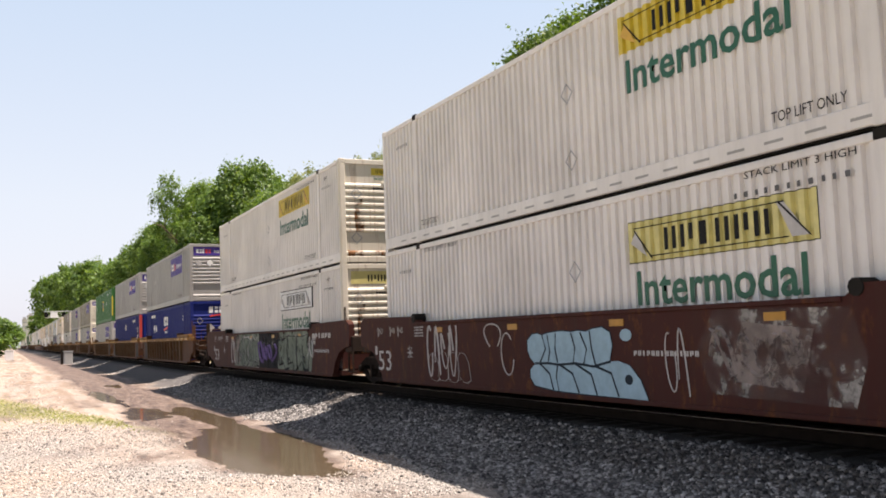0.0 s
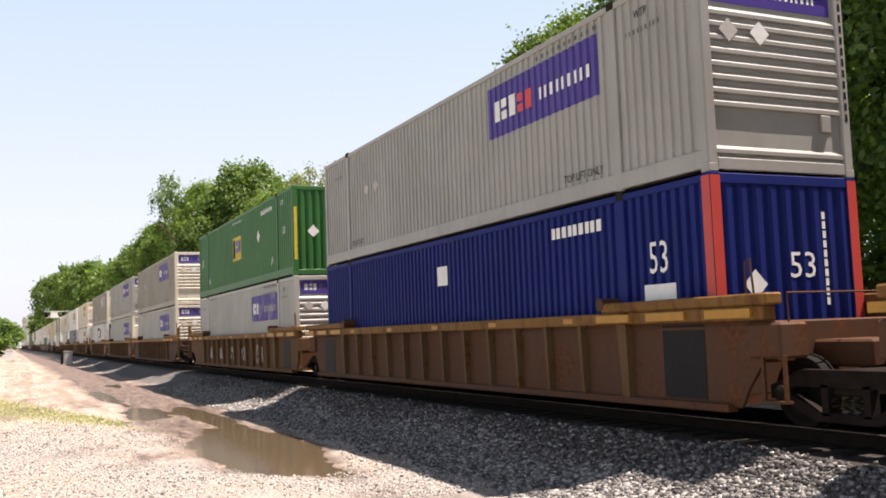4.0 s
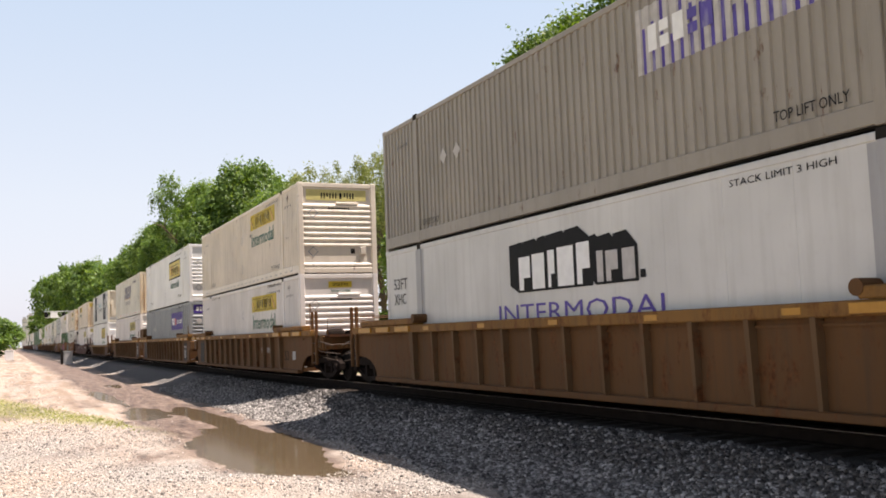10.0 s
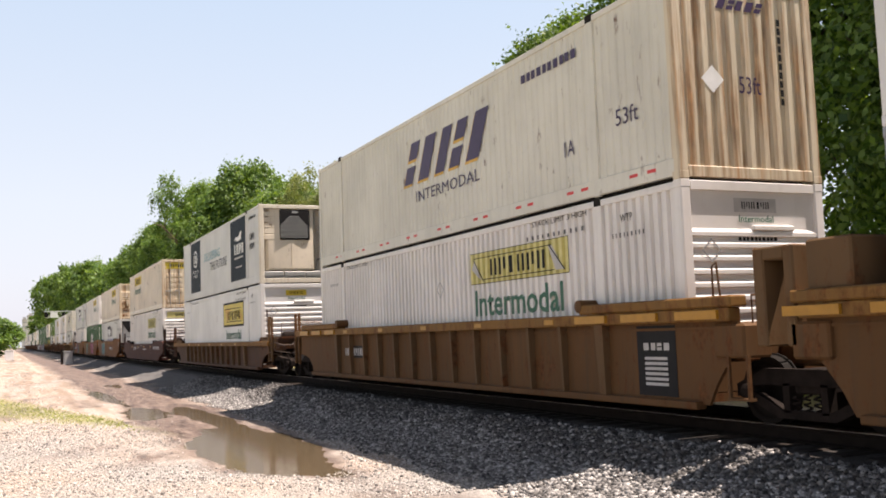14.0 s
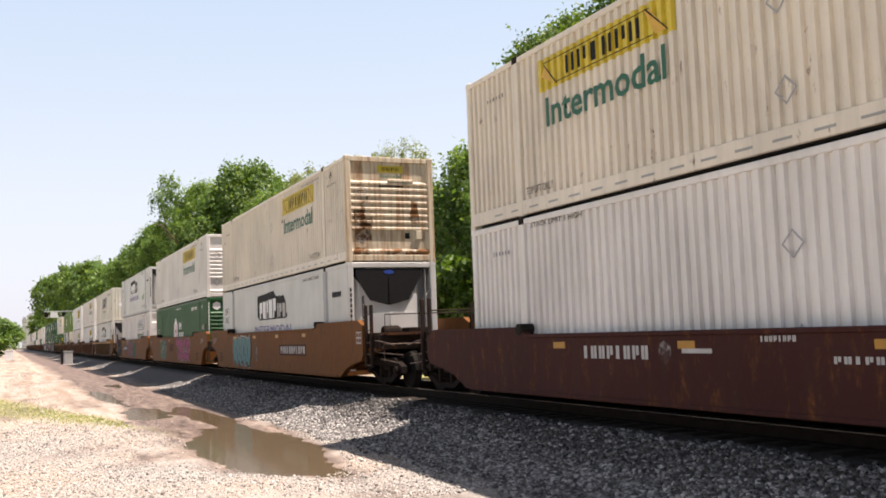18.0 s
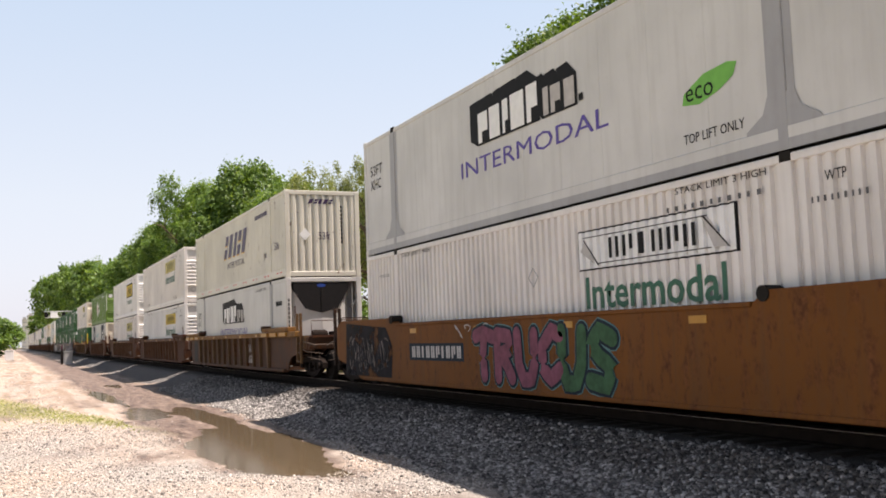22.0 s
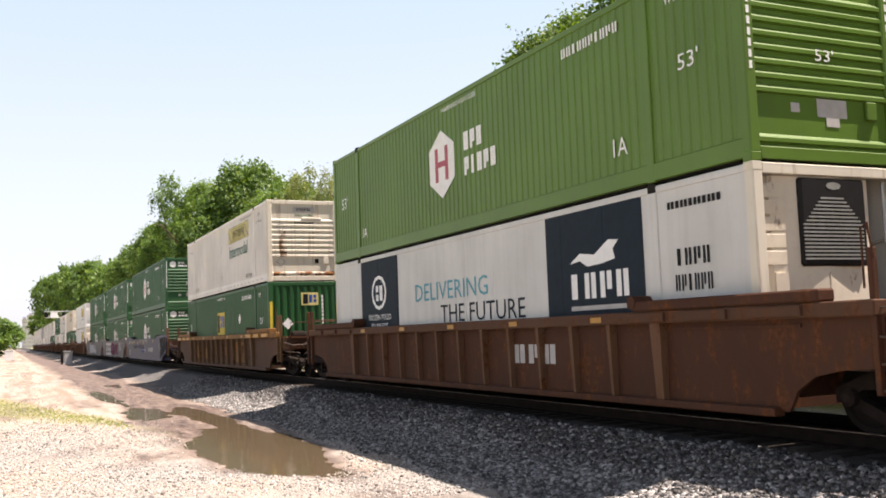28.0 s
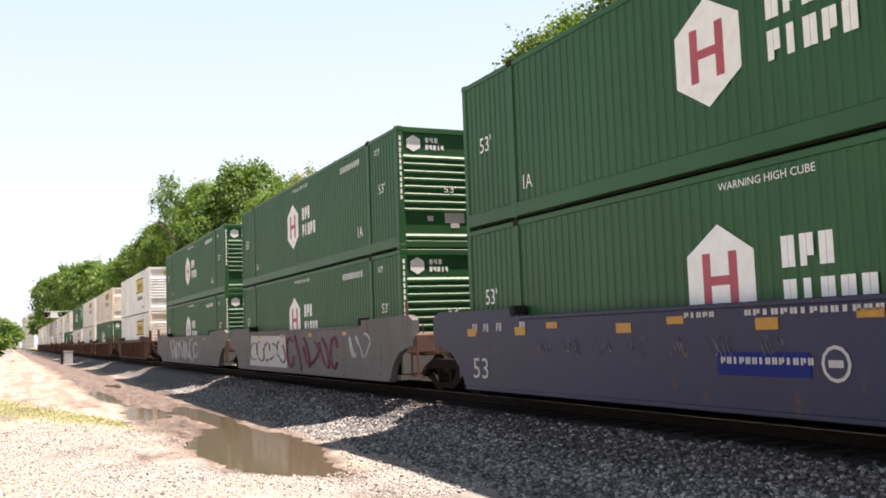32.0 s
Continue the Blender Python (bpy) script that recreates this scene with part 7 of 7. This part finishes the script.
        if n == 4:
            for k in range(4):
                scrawl(car, 90 + k, 13.6 - 2.1 * k, 0.75, 1.0, 0.55, "chalk", 0.016, 5, -PLATE - 0.004)
            scrawl(car, 95, 4.6, 0.75, 0.9, 0.8, "chalk", 0.018, 4, -PLATE - 0.004)
    else:
        car = ribbed_well(yellow if n % 2 else "ribbed rusty brown well car with a yellow top edge", "tanbody" if n in (6, 7, 8, 9, 10) else "ttx", "sill", front, rear)
        if not rear:
            lettering(car, "1251", LEN - 0.15, LEN - 0.85, 0.47, 0.68, "spraydust", -PLATE - 0.013)
        if not front and n < 25:
            shapes(car, "stencil_marking", blocks(0.25, 0.85, 0.95, 1.05, 4) + [rect(0.3, 0.8, 0.82 - 0.07 * k, 0.86 - 0.07 * k) for k in range(6)], "chalk", -PLATE - 0.013)
        if n == 10:
            stencil(car, 0, 13.75, 0.78, 0.62, 0.19, 4, wall=-PLATE - 0.005), stencil(car, 0, 13.1, 0.78, 0.92, 0.19, 6, back="black_panel", wall=-PLATE - 0.005)
        if n == 8:
            stencil(car, 0, 4.5, 0.80, 0.55, 0.18, 4, wall=-PLATE - 0.005), stencil(car, 0, 3.7, 0.80, 0.7, 0.18, 6, wall=-PLATE - 0.005)
            lettering(car, "53", 1.4, 0.95, 0.57, 0.88, "dark", -PLATE - 0.009)
            shapes(car, "notice", [rect(0.15, 0.5, 0.6, 0.86)], "band", -PLATE - 0.008)
            shapes(car, "notice", [rect(10.26, 10.69, 0.63, 0.75)], "spraydust", -PLATE - 0.005)
            shapes(car, "graffiti_patch", [rect(9.3, 9.52, 0.7, 0.93)], "maroon", -PLATE - 0.005)
        if n == 10:
            piece("guide_frame", "guide_frame", lambda bm: (box(bm, -1.5, -1.1, -1.64, -1.46, 1.0, 2.16, 0.02), box(bm, -1.5, -1.1, -2.1, -1.94, 1.0, 2.16, 0.02), box(bm, -1.5, -1.1, -1.96, -1.62, 2.0, 2.157, 0.02)), "ridge", car, "worn yellow steel guide frame")
        if n == 9:
            piece("guide_box", "guide_box", lambda bm: (box(bm, -1.5, -0.9, LEN + 0.33, LEN + 0.96, 1.62, 2.18, 0.025), box(bm, -1.53, -0.85, LEN - 0.2, LEN + 1.0, 1.52, 1.64, 0.02)), "ridge", car, "worn yellow steel guide box")
            for u, z, w, h in ((7.35, 1.02, 0.7, 0.06), (7.05, 0.55, 0.06, 0.5), (6.55, 1.02, 0.7, 0.06), (6.25, 0.55, 0.06, 0.5)):
                shapes(car, "graffiti_line", [rect(u - w, u, z, z + h)], "maroon", -PLATE - 0.005)
            shapes(car, "graffiti_line", [[(5.72, 1.08), (5.64, 1.08), (5.1, 0.5), (5.18, 0.5)]], "maroon", -PLATE - 0.005)
            shapes(car, "graffiti_line", [[(5.14, 1.08), (5.06, 1.08), (5.62, 0.5), (5.7, 0.5)]], "maroon", -PLATE - 0.007)
            shapes(car, "graffiti_line", [[(9.5, 1.12), (9.4, 1.12), (9.2, 0.85), (9.28, 0.85)], [(9.0, 1.12), (8.92, 1.12), (9.2, 0.85), (9.28, 0.85)]], "ink", -PLATE - 0.005)
    return car


def load_for(n):
    """Upper and lower container of unit n."""
    J = jbh
    table = {
        0: lambda: (J("y", "white"), J("p", "white", upper=False)),
        1: lambda: (J("y", "white", end_mat="soiled"), J("o", "white", end_mat="soiled", upper=False, sign="big")),
        2: lambda: (fedex("grey"), yrc()),
        3: lambda: (fedex("grey"), blue_box()),
        4: lambda: (green_box("emp", "emp"), fedex("silver", 1, False)),
        5: lambda: (fedex("taupe", 1, end_mat="soiled"), fedex("silver", 1, False, "soiled")),
        6: lambda: (fedex("grey"), fedex("silver", 1, False, "soiled", end_film="chalk")),
        7: lambda: (fedex("taupe", 2, end_mat="soiled"), prime()),
        8: lambda: (J("y", "cream", sign="big"), J("y", "white", upper=False)),
        9: lambda: (J("f", "bright", "smooth"), fedex("steel", 0, False)),
        10: lambda: (swift("rusty"), J("p", "white", upper=False)),
        11: lambda: (kllm(), J("f", "bright", "smooth", upper=False)),
        12: lambda: (J("y", "cream", end_mat="rusty", shift=6.9, sign="doors"), J("p", "white", upper=False, sign="big")),
        13: lambda: (J("y", "cream", end_mat="rusty"), prime()),
        14: lambda: (J("y", "white"), green_box("green", "hub", False)),
        15: lambda: (prime(True), J("o", "white", upper=False)),
        16: lambda: (swift(), prime()),
        17: lambda: (J("p", "white"), J("y", "bright", upper=False)),
        18: lambda: (J("f", "bright", "mild"), J("p", "white", upper=False)),
        19: lambda: (green_box("lime", "hub"), kllm()),
        20: lambda: (J("p", "white", end_mat="soiled"), green_box("green", "emp", False)),
        21: lambda: (green_box("green", "hub"), green_box("green", "hub", False)),
        22: lambda: (green_box("green", "hub"), green_box("green", "hub", False)),
        23: lambda: (green_box("green", "hub"), green_box("green", "hub", False)),
        24: lambda: (J("f", "bright", "smooth"), J("f", "bright", "smooth", end_mat="cream", upper=False)),
        25: lambda: (J("y", "cream"), green_box("green", "hub", False)),
        27: lambda: (green_box("green", "hub"), J("y", "white", upper=False)),
        28: lambda: (J("y", "white"), green_box("green", "hub", False)),
        31: lambda: (fedex("grey"), J("y", "white", upper=False)),
    }
    return table.get(n, lambda: (J("y", "white"), J("p", "white", upper=False)))()


for n in range(len(START)):
    put(well_for(n), n, 0.0)
    up, low = load_for(n)
    put(up, n, RIDE_UP)
    put(low, n, RIDE_LOW)


def motions():
    """The whole train rolls along the track."""
    times = [2.0 * k for k in range(17)]
    for ob, y0, z in MOVING:
        walk(ob, [(t, pose(TRACK_X, y0 - travelled(t), z)) for t in times])


motions()
